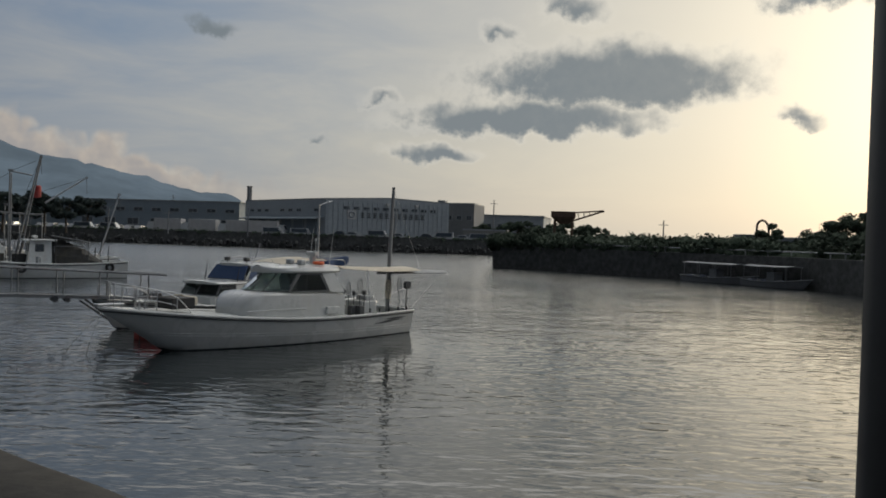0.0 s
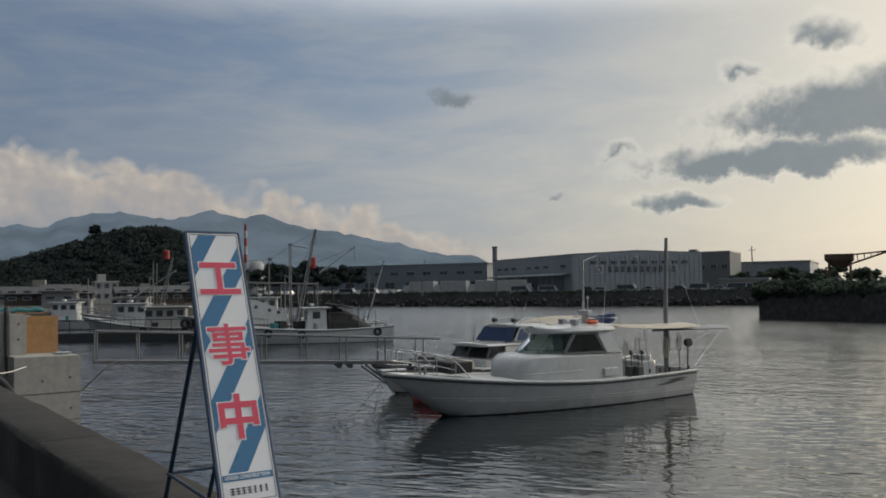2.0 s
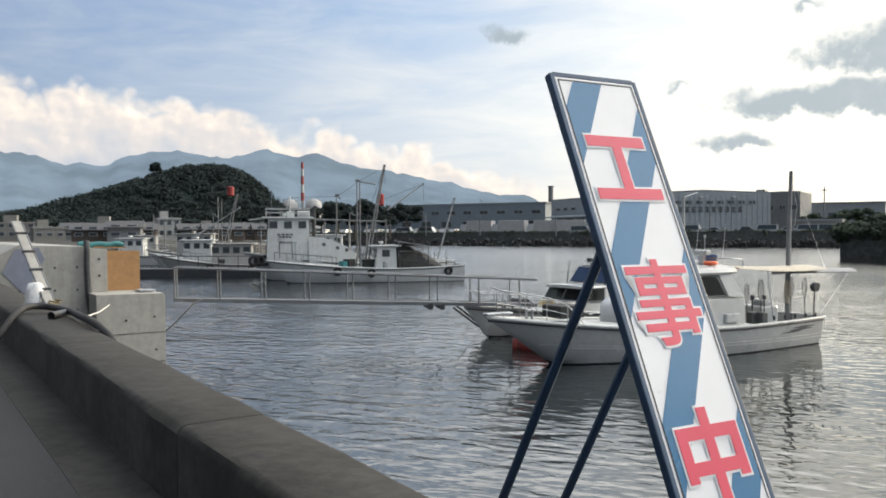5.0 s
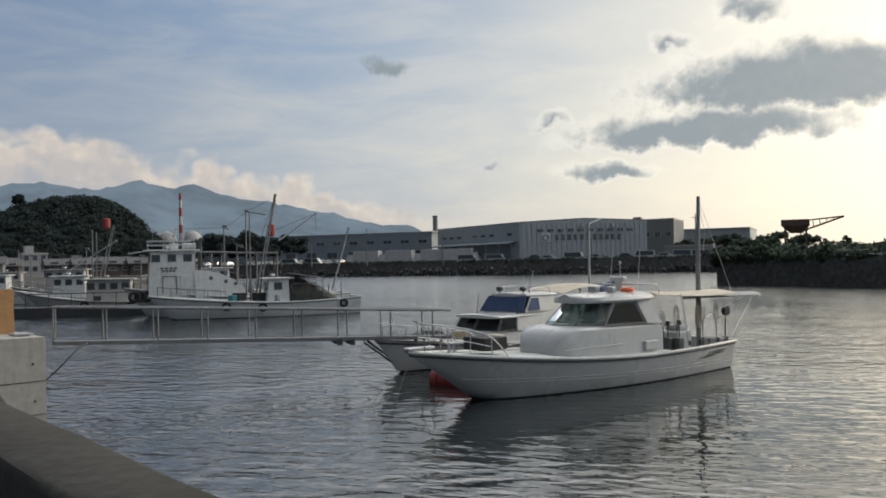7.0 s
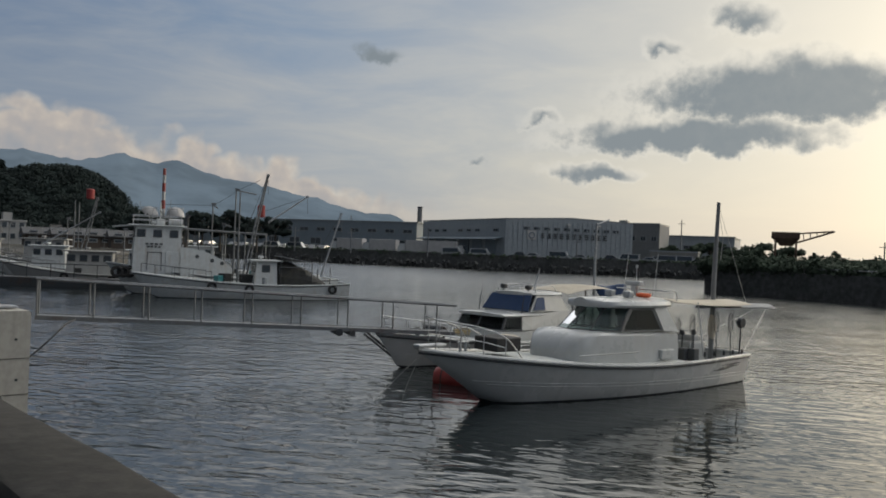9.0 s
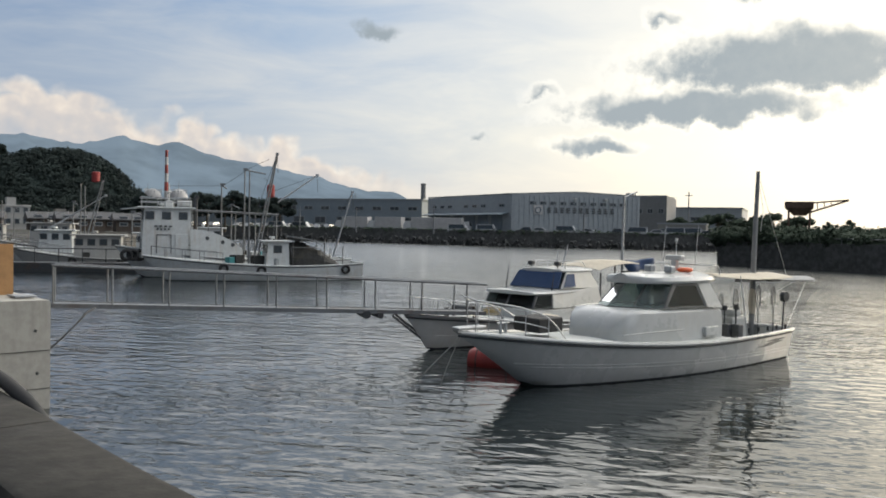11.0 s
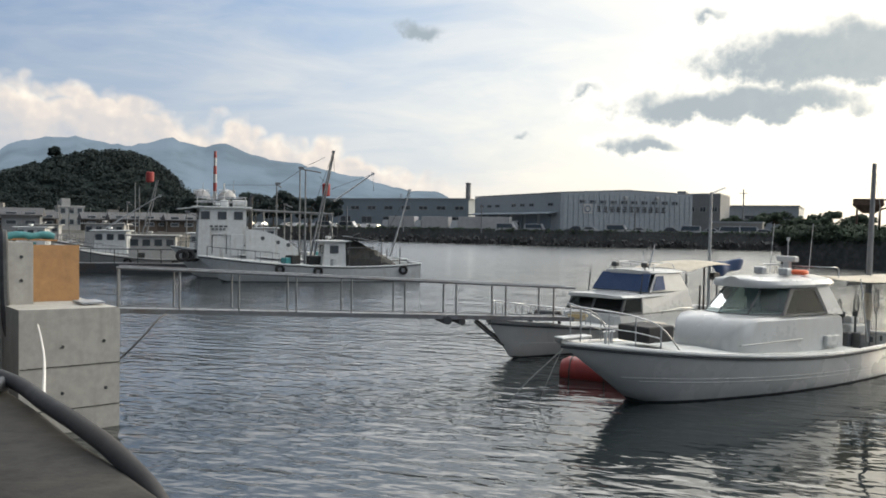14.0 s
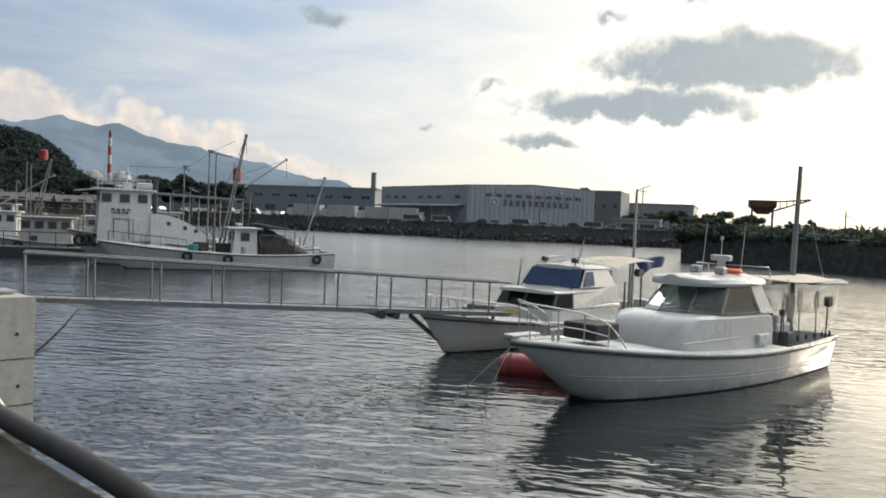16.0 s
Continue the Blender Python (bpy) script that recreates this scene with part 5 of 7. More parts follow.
def build_sign():
    w, h = 0.275, 1.395
    up = Vector((0.411, 0, 0.9116))
    board = Matrix(((0, up.x, -up.z, 0.0), (-1, 0, 0, 0), (0, up.z, up.x, 0.181), (0, 0, 0, 1)))
    m = quay_pose(-2.086, -0.22, TOP_Z, -4) @ Matrix.Diagonal((0.951, 0.925, 0.951, 1)) @ board
    t = thing("roadworks_sign", "tall narrow white and blue striped roadworks sign on a folding stand", "sign", "", m)
    inv = board.inverted()
    bm = bmesh.new()
    box(bm, (0, h / 2, 0), (w, h, 0.008))
    panel = part("panel", bm, SIGN_WHITE, t)
    for x in (-w / 2 - 0.004, w / 2 + 0.004):
        bm = bmesh.new()
        box(bm, (x, h / 2, -0.006), (0.016, h + 0.016, 0.022), bevel=0.003)
        part("frame_bar", bm, FRAME_BLUE, t)
    for y in (-0.004, h + 0.004):
        bm = bmesh.new()
        box(bm, (0, y, -0.006), (w, 0.016, 0.022), bevel=0.003)
        part("frame_bar", bm, FRAME_BLUE, t)
    x0, x1, y0, y1 = -w / 2 + 0.014, w / 2 - 0.014, 0.15, h - 0.014
    slope = 1.67
    for i in range(-1, 4):
        c = 0.141 + 0.403 * i
        poly = clip_line([(x0, y0), (x1, y0), (x1, y1), (x0, y1)], -slope, 1, -c)
        poly = clip_line(poly, slope, -1, c + 0.163)
        if len(poly) > 2:
            bm = bmesh.new()
            slab(bm, [(x, y, 0.0045) for x, y in poly], 0.0008)
            part("stripe", bm, SIGN_BLUE, t, "blue diagonal stripe")
    for x, y, sx, sy in ((0, y1 + 0.003, w - 0.024, 0.003), (0, 0.02, w - 0.024, 0.003), (x0 - 0.003, (y1 + 0.02) / 2, 0.003, y1 - 0.014), (x1 + 0.003, (y1 + 0.02) / 2, 0.003, y1 - 0.014)):
        bm = bmesh.new()
        box(bm, (x, y, 0.0052), (sx, sy, 0.001))
        part("border_line", bm, SIGN_BLACK, t)
    for ch, y in (("工", 1.12), ("事", 0.76), ("中", 0.395)):
        bold = 0.003 if ch == "事" else 0.0065
        text_part(ch, 0.226, (0, y, 0.0062), SIGN_WHITE, t, bold + 0.0055, "white outline of the character")
        text_part(ch, 0.226, (0, y, 0.0078), SIGN_RED, t, bold, "red painted character")
    bm = bmesh.new()
    box(bm, (0, 0.128, 0.0055), (w - 0.03, 0.03, 0.001))
    part("caption_strip", bm, SIGN_BLUE, t, "blue caption strip")
    text_part("UNDER CONSTRUCTION", 0.024, (0, 0.128, 0.0068), SIGN_WHITE, t, 0.0004, "white caption lettering", stretch=0.8)
    for i in range(7):
        bm = bmesh.new()
        x = -0.082 + 0.0275 * i
        for q in (-0.012, 0.0, 0.012):
            box(bm, (x, 0.066 + q, 0.0055), (0.021 if i < 4 else 0.013, 0.005, 0.001))
        box(bm, (x, 0.066, 0.0056), (0.005, 0.032, 0.001))
        part("caption_bar", bm, SIGN_BLACK, t)
    for x in (-w / 2 - 0.002, w / 2 + 0.002):
        bm = bmesh.new()
        tube(bm, [inv @ Vector((-0.093, -x, 0.0)), Vector((x, 0.02, -0.012))], 0.012, 8)
        part("front_leg", bm, FRAME_BLUE, t)
        bm = bmesh.new()
        tube(bm, [Vector((x * 0.9, h * 0.66, -0.02)), inv @ Vector((1.0, -x * 0.9, 0.0))], 0.013, 8)
        part("back_leg", bm, FRAME_BLUE, t)
    bm = bmesh.new()
    tube(bm, [inv @ Vector((0.9, -w / 2, 0.18)), inv @ Vector((0.9, w / 2, 0.18))], 0.009, 6)
    tube(bm, [inv @ Vector((0.9, w / 2, 0.18)), inv @ Vector((0.03, w / 2, 0.18))], 0.009, 6)
    part("crossbar", bm, FRAME_BLUE, t)


# ---------------------------------------------------------------- gangway
GANG_A, GANG_B = (-17.6, 19.97, 0), (-8.98, 25.88, 0)
GANG_W = (Vector(GANG_B) - Vector(GANG_A)).normalized()


def build_gangway():
    t = thing("gangway", "narrow galvanised steel gangway with handrails to the moored boats", "gangway")
    a, b = Vector(GANG_A), Vector(GANG_B)
    long = (b - a).length
    side = Vector((GANG_W.y, -GANG_W.x, 0))

    def at(s, off, up):
        return a + GANG_W * s + side * off + Vector((0, 0, 1.38 - 0.033 * s + up))

    for off in (0.0, -0.6):
        bm = bmesh.new()
        loft(bm, [[at(s, off + o, z) for o, z in ((-0.03, -0.1), (0.03, -0.1), (0.03, 0.0), (-0.03, 0.0))] for s in (0, long)], cap_a=True, cap_b=True)
        part("beam", bm, GALV_DARK, t)
    for i in range(int(long / 0.4)):
        bm = bmesh.new()
        s = 0.4 * i
        slab(bm, [at(s, 0.0, -0.02), at(s, -0.6, -0.02), at(s + 0.38, -0.6, -0.02), at(s + 0.38, 0.0, -0.02)], 0.025)
        part("tread_plate", bm, GALV_DARK, t)
    for off in (0.0, -0.6):
        bm = bmesh.new()
        tube(bm, [at(s, off, 0.85 - 0.0125 * s) for s in (0, long * 0.5, long)], 0.03, 8)
        part("handrail", bm, GALV_DARK, t, smooth=True)
    for s in GANG_POSTS:
        for off, d in ((0.0, 0.0), (-0.6, -0.14)):
            bm = bmesh.new()
            tube(bm, [at(max(0.0, s + d), off, 0), at(max(0.0, s + d), off, 0.85 - 0.0125 * s)], 0.022, 8)
            part("post", bm, GALV_DARK, t)
    bm = bmesh.new()
    tube(bm, [at(7.2, -0.75, -0.12), at(7.2, 0.15, -0.12)], 0.1, 12)
    tube(bm, [at(7.55, -0.75, -0.14), at(7.55, 0.15, -0.14)], 0.08, 12)
    part("roller", bm, DARK_STEEL, t, "dark rubbing roller")
    bm = bmesh.new()
    tube(bm, [at(7.9, 0.0, -0.15), at(8.75, -0.3, -0.75)], 0.03, 6)
    tube(bm, [at(8.1, -0.5, -0.15), at(8.9, -0.6, -0.75)], 0.03, 6)
    part("stay", bm, DARK_STEEL, t)


GANG_POSTS = [0.03 + 1.235 * i for i in range(9)]

# ---------------------------------------------------------------- boats
BOAT_TURN = math.degrees(math.atan2(-8.55, -6.18))


class Hull:
    """The lines of a hull: x from transom to bow, y to port, z up from the water."""

    def __init__(self, long, beam, z_stern, z_low, z_bow, stem, draft=0.4, aft=0.82, fine=2.2, flare=0.75, x0=0.0):
        self.long, self.beam, self.z = long, beam, (z_stern, z_low, z_bow)
        self.x0 = x0
        self.stem, self.draft, self.aft, self.fine, self.flare = stem, draft, aft, fine, flare

    def at(self, s):
        return self.x0 + (self.long - self.x0) * s

    def sheer(self, s):
        a, low, b = self.z
        return low + (a - low) * max(0.0, (0.35 - s) / 0.35) ** 2 + (b - low) * max(0.0, (s - 0.35) / 0.65) ** 1.7

    def half(self, s):
        grow = self.aft + (1 - self.aft) * math.sin(min(1.0, s / 0.4) * math.pi / 2)
        return self.beam / 2 * grow * (1 - max(0.0, (s - 0.42) / 0.58) ** self.fine) + 0.03

    def keel(self, s):
        if s < 0.7:
            return -self.draft
        if s < self.stem:
            return -self.draft * (1 - ((s - 0.7) / (self.stem - 0.7)) ** 2)
        return (self.sheer(1.0) - 0.08) * ((s - self.stem) / (1 - self.stem)) ** 0.95

    def side(self, s, z):
        top, low = self.sheer(s), self.keel(s)
        q = min(1.0, max(0.0, (top - z) / max(0.02, top - low)))
        return self.half(s) * (1 - q) ** (0.15 + self.flare * s ** 3)

    def point(self, s, z, port=1, out=0.0):
        return Vector((self.at(s), port * (self.side(s, z) + out), z))

    def rows(self, z_top, z_low, steps=9, stations=34):
        rows = []
        for i in range(stations):
            s = i / (stations - 1)
            a, b = max(self.keel(s), z_top(s)), max(self.keel(s), z_low(s))
            ring_ = [self.point(s, a + (b - a) * j / steps) for j in range(steps + 1)]
            rows.append(ring_ + [Vector((p.x, -p.y, p.z)) for p in reversed(ring_)])
        return rows


def boat_hull(t, h, paint, bottom, trim, deck_mat, well=(0.0, 0.28), well_z=0.35, strakes=(), cap=None):
    bm = bmesh.new()
    loft(bm, h.rows(h.sheer, lambda s: 0.03), closed=False)
    end = [h.point(0, 0.03 + (h.sheer(0) - 0.03) * j / 9) for j in range(10)]
    bm.faces.new([bm.verts.new(p) for p in end + [Vector((p.x, -p.y, p.z)) for p in reversed(end)]])
    hull = part("hull", bm, paint, t, smooth=True)
    bm = bmesh.new()
    loft(bm, h.rows(lambda s: 0.03, lambda s: -9.0), closed=False)
    low = [h.point(0, -h.draft + (0.03 + h.draft) * j / 9) for j in range(10)]
    bm.faces.new([bm.verts.new(p) for p in low + [Vector((p.x, -p.y, p.z)) for p in reversed(low)]])
    part("hull_bottom", bm, bottom, hull, smooth=True)
    for port in (1, -1):
        bm = bmesh.new()
        tube(bm, [h.point(i / 40, h.sheer(i / 40) - 0.03, port, 0.015) for i in range(41)], 0.045, 8)
        part("gunwale", bm, cap or paint, hull, smooth=True)
        bm = bmesh.new()
        tube(bm, [h.point(i / 40, h.sheer(i / 40) - 0.1, port, 0.012) for i in range(41)], 0.022, 6)
        part("rub_strip", bm, trim, hull, smooth=True)
        for z0, z1, s1 in strakes:
            bm = bmesh.new()
            tube(bm, [h.point(i / 30 * s1, z0 + (z1 - z0) * (i / 30) ** 2, port, 0.0) for i in range(31)], 0.009, 6)
            part("strake", bm, paint, hull, smooth=True)
    bm = bmesh.new()
    tube(bm, [h.point(0, h.sheer(0) - 0.03, 1), h.point(0, h.sheer(0) - 0.03, -1)], 0.045, 8)
    part("stern_cap", bm, cap or paint, hull)
    bm = bmesh.new()
    a, b = well
    rows = []
    for s in [b + (1.0 - b) * i / 22 for i in range(23)]:
        z = h.sheer(s) - 0.045
        rows.append([h.point(s, z, 1, -0.02), Vector((h.at(s), 0, z + 0.04)), h.point(s, z, -1, -0.02)])
    loft(bm, rows, closed=False)
    part("deck", bm, deck_mat, hull)
    bm = bmesh.new()
    rows = []
    for s in [0.004 + (b - 0.004) * i / 10 for i in range(11)]:
        rows.append([h.point(s, well_z, 1, -0.05), h.point(s, well_z, -1, -0.05)])
    loft(bm, rows, closed=False)
    for port in (1, -1):
        loft(bm, [[h.point(s, well_z, port, -0.05), h.point(s, h.sheer(s) - 0.03, port, -0.05)] for s in [b * i / 10 for i in range(11)]], closed=False)
    slab(bm, [h.point(b, well_z, 1, -0.05), h.point(b, well_z, -1, -0.05), h.point(b, h.sheer(b) - 0.04, -1, -0.05), h.point(b, h.sheer(b) - 0.04, 1, -0.05)], 0.02)
    part("cockpit", bm, deck_mat, hull)
    return hull


def cabin_body(t, stations, base, paint, name="cabin", cap=True):
    """A moulded cabin: stations of x, half width, height; rounded shoulders."""
    bm = bmesh.new()
    rows = []
    for x, w, z in stations:
        prof = [(w, base), (w, base + (z - base) * 0.6), (w * 0.97, z - 0.09 * min(1, z - base)), (w * 0.9, z - 0.025), (w * 0.5, z), (0, z + 0.012)]
        rows.append([(x, y, q) for y, q in prof] + [(x, -y, q) for y, q in reversed(prof[:-1])])
    loft(bm, rows, closed=True, cap_a=cap, cap_b=cap)
    return part(name, bm, paint, t, smooth=True)


def roof_shell(t, outline, z, crown, thick, paint, name="roof"):
    """A roof with a rounded edge: outline rows of x and half width."""
    bm = bmesh.new()
    rows = []
    for x, w in outline:
        prof = [(w * f, z + thick + crown * (1 - f * f)) for f in (0.0, 0.4, 0.75, 0.93)] + [(w, z + thick * 0.45), (w * 0.96, z)]
        rows.append([(x, y, q) for y, q in prof] + [(x, -y, q) for y, q in reversed(prof[1:])])
    loft(bm, rows, closed=True, cap_a=True, cap_b=True)
    return part(name, bm, paint, t, smooth=True)


def pane_between(t, a0, a1, b1, b0, glass, frame_mat=GREY_TRIM, shrink=0.05, name="window"):
    """A glazed opening: rubber frame round a real pane; a0-a1 below, b0-b1 above."""
    c = [Vector(p) for p in (a0, a1, b1, b0)]
    mid = sum(c, Vector()) / 4
    inner = [p + (mid - p).normalized() * shrink for p in c]
    bm = bmesh.new()
    for i in range(4):
        j = (i + 1) % 4
        slab(bm, [c[i], c[j], inner[j], inner[i]], 0.016)
    w = part(name, bm, frame_mat, t)
    bm = bmesh.new()
    slab(bm, inner, 0.006)
    pane = part("pane", bm, glass, w)
    pane.visible_shadow = False
    return w


def hoop_net(t, x, y, z, r=0.2):
    """A landing net standing on its handle, its oval hoop upright."""
    bm = bmesh.new()
    top = z + 0.72
    tube(bm, [(x, y, z), (x + 0.03, y, top)], 0.013, 6)
    ring(bm, (0, 0, 0), r, 0.009, "Y", 18, 5)
    for v in bm.verts:
        if abs(v.co.x) < r * 1.2 and abs(v.co.z) < r * 1.2:
            v.co = Vector((x + 0.03 + v.co.x * 0.55, y + v.co.y, top + r * 1.35 + v.co.z * 1.35))
    n = part("landing_net", bm, DARK_STEEL, t)
    bm = bmesh.new()
    for i in range(7):
        q = -0.8 + 1.6 * i / 6
        e = r * math.sqrt(1 - q * q) * 1.35
        tube(bm, [(x + 0.03 + q * r * 0.55, y, top + r * 1.35 - e), (x + 0.03 + q * r * 0.5, y, top + r * 1.35 + e)], 0.003, 4)
    part("mesh", bm, DARK_NET, n)


def boat_one():
    t = thing("motor_boat", "white fibreglass fishing cruiser with a glazed wheelhouse and stern awnings", "boat", "moored boats", pose(-2.02, 28.55, 0, 0, 0, BOAT_TURN) @ Matrix.Diagonal((1.024, 1, 1, 1)))
    h = Hull(10.3, 2.9, 0.79, 0.77, 1.24, 0.833, 0.4, 0.76, x0=0.12)
    hull = boat_hull(t, h, GELCOAT, ANTIFOUL, GREY_TRIM, DECK, (0.0, 0.28), 0.3, ((0.22, 0.45, 0.85), (0.3, 0.53, 0.88)))
    # dark swoosh graphic on both quarters, as plain slips
    for port in (1, -1):
        for (s0, s1, z, hh) in ((0.04, 0.15, 0.55, 0.03), (0.05, 0.16, 0.49, 0.03), (0.1, 0.19, 0.44, 0.025)):
            bm = bmesh.new()
            rows = []
            for i in range(8):
                s = s0 + (s1 - s0) * i / 7
                e = hh * math.sin(math.pi * (i + 0.3) / 7.6)
                rows.append([h.point(s, z + e + 0.02 * (7 - i) / 7, port, 0.006), h.point(s, z - e + 0.02 * (7 - i) / 7, port, 0.006)])
            loft(bm, rows, closed=False)
            part("graphic", bm, GREY_TRIM, hull)
    cabin_body(t, [(6.62, 0.5, 1.06), (6.58, 0.62, 1.17), (6.49, 0.73, 1.3), (6.37, 0.81, 1.41), (6.2, 0.88, 1.49), (5.92, 0.92, 1.515), (5.6, 0.95, 1.51), (4.4, 0.99, 1.49), (3.4, 0.98, 1.48), (3.05, 0.96, 1.44)], 0.55, GELCOAT, "coachroof")
    sill = [(6.05, 0, 1.525), (5.82, 0.52, 1.518), (5.2, 0.9, 1.5), (3.66, 0.94, 1.475)]
    top = [(5.32, 0, 2.08), (5.2, 0.42, 2.075), (4.74, 0.77, 2.06), (3.88, 0.8, 2.04)]
    for port in (1, -1):
        S = [Vector((x, port * y, z)) for x, y, z in sill]
        T = [Vector((x, port * y, z)) for x, y, z in top]
        pane_between(t, S[0], S[1], T[1], T[0], GLASS_TEAL, GREY_TRIM, 0.02, "windscreen")
        pane_between(t, S[1], S[2], T[2], T[1], GLASS_TEAL, GREY_TRIM, 0.035, "windscreen")
        pane_between(t, S[2], S[3], T[3], T[2], GLASS_SMOKE, GREY_TRIM, 0.1)
        bm = bmesh.new()
        slab(bm, [S[3], Vector((3.08, port * 0.95, 1.44)), Vector((3.42, port * 0.8, 2.05)), T[3]], 0.03 * port)
        part("rear_quarter", bm, GELCOAT, t)
    bm = bmesh.new()
    slab(bm, [(3.08, -0.94, 0.5), (3.08, 0.94, 0.5), (3.4, 0.8, 2.05), (3.4, -0.8, 2.05)], 0.03)
    bulk = part("rear_bulkhead", bm, GELCOAT, t)
    bm = bmesh.new()
    slab(bm, [(3.12, -0.3, 0.7), (3.12, 0.35, 0.7), (3.36, 0.35, 1.9), (3.36, -0.3, 1.9)], -0.02)
    part("door", bm, GLASS_SMOKE, bulk)
    roof = roof_shell(t, [(5.62, 0.22), (5.55, 0.45), (5.35, 0.66), (5.0, 0.82), (4.5, 0.9), (4.0, 0.92), (3.5, 0.9), (3.15, 0.8), (2.98, 0.62)], 2.05, 0.09, 0.13, GELCOAT)
    # seats and helm inside
    for y in (-0.4, 0.4):
        bm = bmesh.new()
        box(bm, (4.5, y, 1.45), (0.45, 0.42, 0.12), bevel=0.04)
        box(bm, (4.28, y, 1.7), (0.1, 0.42, 0.5), bevel=0.04)
        part("helm_seat", bm, GREY_TARP, t)
    # roof gear: radar box, search lights, life rings, rail, horn mast
    bm = bmesh.new()
    box(bm, (3.5, -0.1, 2.6), (0.18, 0.46, 0.13), bevel=0.03)
    box(bm, (3.5, -0.1, 2.42), (0.13, 0.15, 0.26), bevel=0.02)
    part("radar_scanner", bm, GELCOAT, t, "white radar scanner")
    bm = bmesh.new()
    tube(bm, [(3.25, -0.25, 2.2), (3.25, -0.25, 3.0)], 0.012, 6)
    tube(bm, [(3.25, -0.25, 3.0), (3.25, -0.25, 3.08)], 0.035, 10)
    part("mast_light", bm, GELCOAT, t)
    bm = bmesh.new()
    ring(bm, (3.5, 0.2, 2.32), 0.14, 0.05, "Z", 20, 8)
    part("life_ring", bm, ORANGE, t, "orange life ring")
    for x, y in ((4.2, -0.3), (4.3, 0.35)):
        bm = bmesh.new()
        box(bm, (x, y, 2.35), (0.18, 0.22, 0.16), bevel=0.03)
        part("searchlight", bm, GALV, t)
    bm = bmesh.new()
    tube(bm, curve_points([(2.9, 0.75, 2.2), (2.95, 0.75, 2.42), (3.4, 0.72, 2.45), (3.4, -0.72, 2.45), (2.95, -0.75, 2.42), (2.9, -0.75, 2.2)], 5), 0.014, 6)
    part("roof_rail", bm, STEEL, t, smooth=True)
    for y in (0.0, 0.97):
        bm = bmesh.new()
        tube(bm, [(2.95, y - 0.9, 2.2), (2.8, y - 0.9, 3.4)], 0.008, 5)
        part("aerial", bm, GELCOAT, t)
    # handrail along the coachroof side and a step box
    for port in (1, -1):
        bm = bmesh.new()
        tube(bm, curve_points([(6.6, port * 0.9, 1.0), (6.5, port * 1.0, 1.02), (4.8, port * 1.03, 1.02), (4.7, port * 0.99, 1.0)], 4), 0.012, 6)
        part("side_rail", bm, STEEL, t, smooth=True)
    bm = bmesh.new()
    box(bm, (3.6, 1.03, 0.92), (0.5, 0.1, 0.22), bevel=0.02)
    part("step_box", bm, GELCOAT, t)
    # bow pulpit
    for port in (1, -1):
        bm = bmesh.new()
        P = [h.point(s, h.sheer(s), port, -0.06) for s in (0.8, 0.835, 0.88, 0.925, 0.97)]
        up = [0.02, 0.4, 0.55, 0.6, 0.62]
        tube(bm, curve_points([p + Vector((0, 0, u)) for p, u in zip(P, up)], 5), 0.015, 8)
        for p, u in zip(P[1:], up[1:]):
            tube(bm, [p, p + Vector((0, 0, u))], 0.013, 6)
        tube(bm, [p + Vector((0, 0, u * 0.5)) for p, u in zip(P[1:], up[1:])], 0.01, 6)
        part("pulpit_rail", bm, STEEL, t, smooth=True)
    bm = bmesh.new()
    tube(bm, [h.point(0.97, h.sheer(0.97), 1, -0.06) + Vector((0, 0, 0.62)), (10.2, 0, 1.9), h.point(0.97, h.sheer(0.97), -1, -0.06) + Vector((0, 0, 0.62))], 0.015, 8)
    part("pulpit_front", bm, STEEL, t, smooth=True)
    bm = bmesh.new()
    box(bm, (8.25, 0.05, 1.27), (0.7, 0.75, 0.3), bevel=0.03)
    part("foredeck_crate", bm, BLACK_RUBBER, t, "black crate on the foredeck")
    bm = bmesh.new()
    box(bm, (7.75, -0.2, 1.28), (0.4, 0.5, 0.26), bevel=0.08)
    part("folded_cover", bm, CANVAS, t)
    bm = bmesh.new()
    for x in (9.1, 9.25):
        tube(bm, [(x, 0, 1.12), (x, 0, 1.35)], 0.03, 8)
    tube(bm, [(9.02, 0, 1.33), (9.33, 0, 1.33)], 0.02, 8)
    part("bow_cleat", bm, STEEL, t)
    bm = bmesh.new()
    box(bm, (10.05, 0, 1.29), (0.7, 0.22, 0.06), bevel=0.02)
    tube(bm, [(10.35, -0.08, 1.26), (10.35, 0.08, 1.26)], 0.05, 10)
    part("anchor_roller", bm, STEEL, t)
    # cockpit: engine box, seats, rod holders, nets
    bm = bmesh.new()
    box(bm, (1.55, 0.1, 0.72), (0.7, 0.8, 0.75), bevel=0.06)
    box(bm, (1.4, 0.1, 1.15), (0.35, 0.5, 0.2), bevel=0.06)
    part("engine_box", bm, GELCOAT, t, "white engine box")
    for x, y in ((2.25, 0.5), (2.05, -0.2), (1.9, 0.6)):
        bm = bmesh.new()
        tube(bm, [(x, y, 0.3), (x, y, 1.35)], 0.018, 6)
        tube(bm, [(x, y, 1.3), (x, y, 1.42)], 0.06, 10)
        part("lever_post", bm, DARK_STEEL, t)
    for x, y in ((2.55, 0.75), (2.4, 0.95), (2.7, 0.4)):
        bm = bmesh.new()
        box(bm, (x, y, 0.8), (0.22, 0.22, 0.4), bevel=0.03)
        part("cockpit_box", bm, GREY_TRIM, t)
    hoop_net(t, 2.3, 0.85, 0.6)
    hoop_net(t, 2.55, 0.6, 0.55, 0.17)
    hoop_net(t, 0.42, 0.75, 0.6, 0.2)
    hoop_net(t, 0.55, 0.4, 0.55, 0.22)
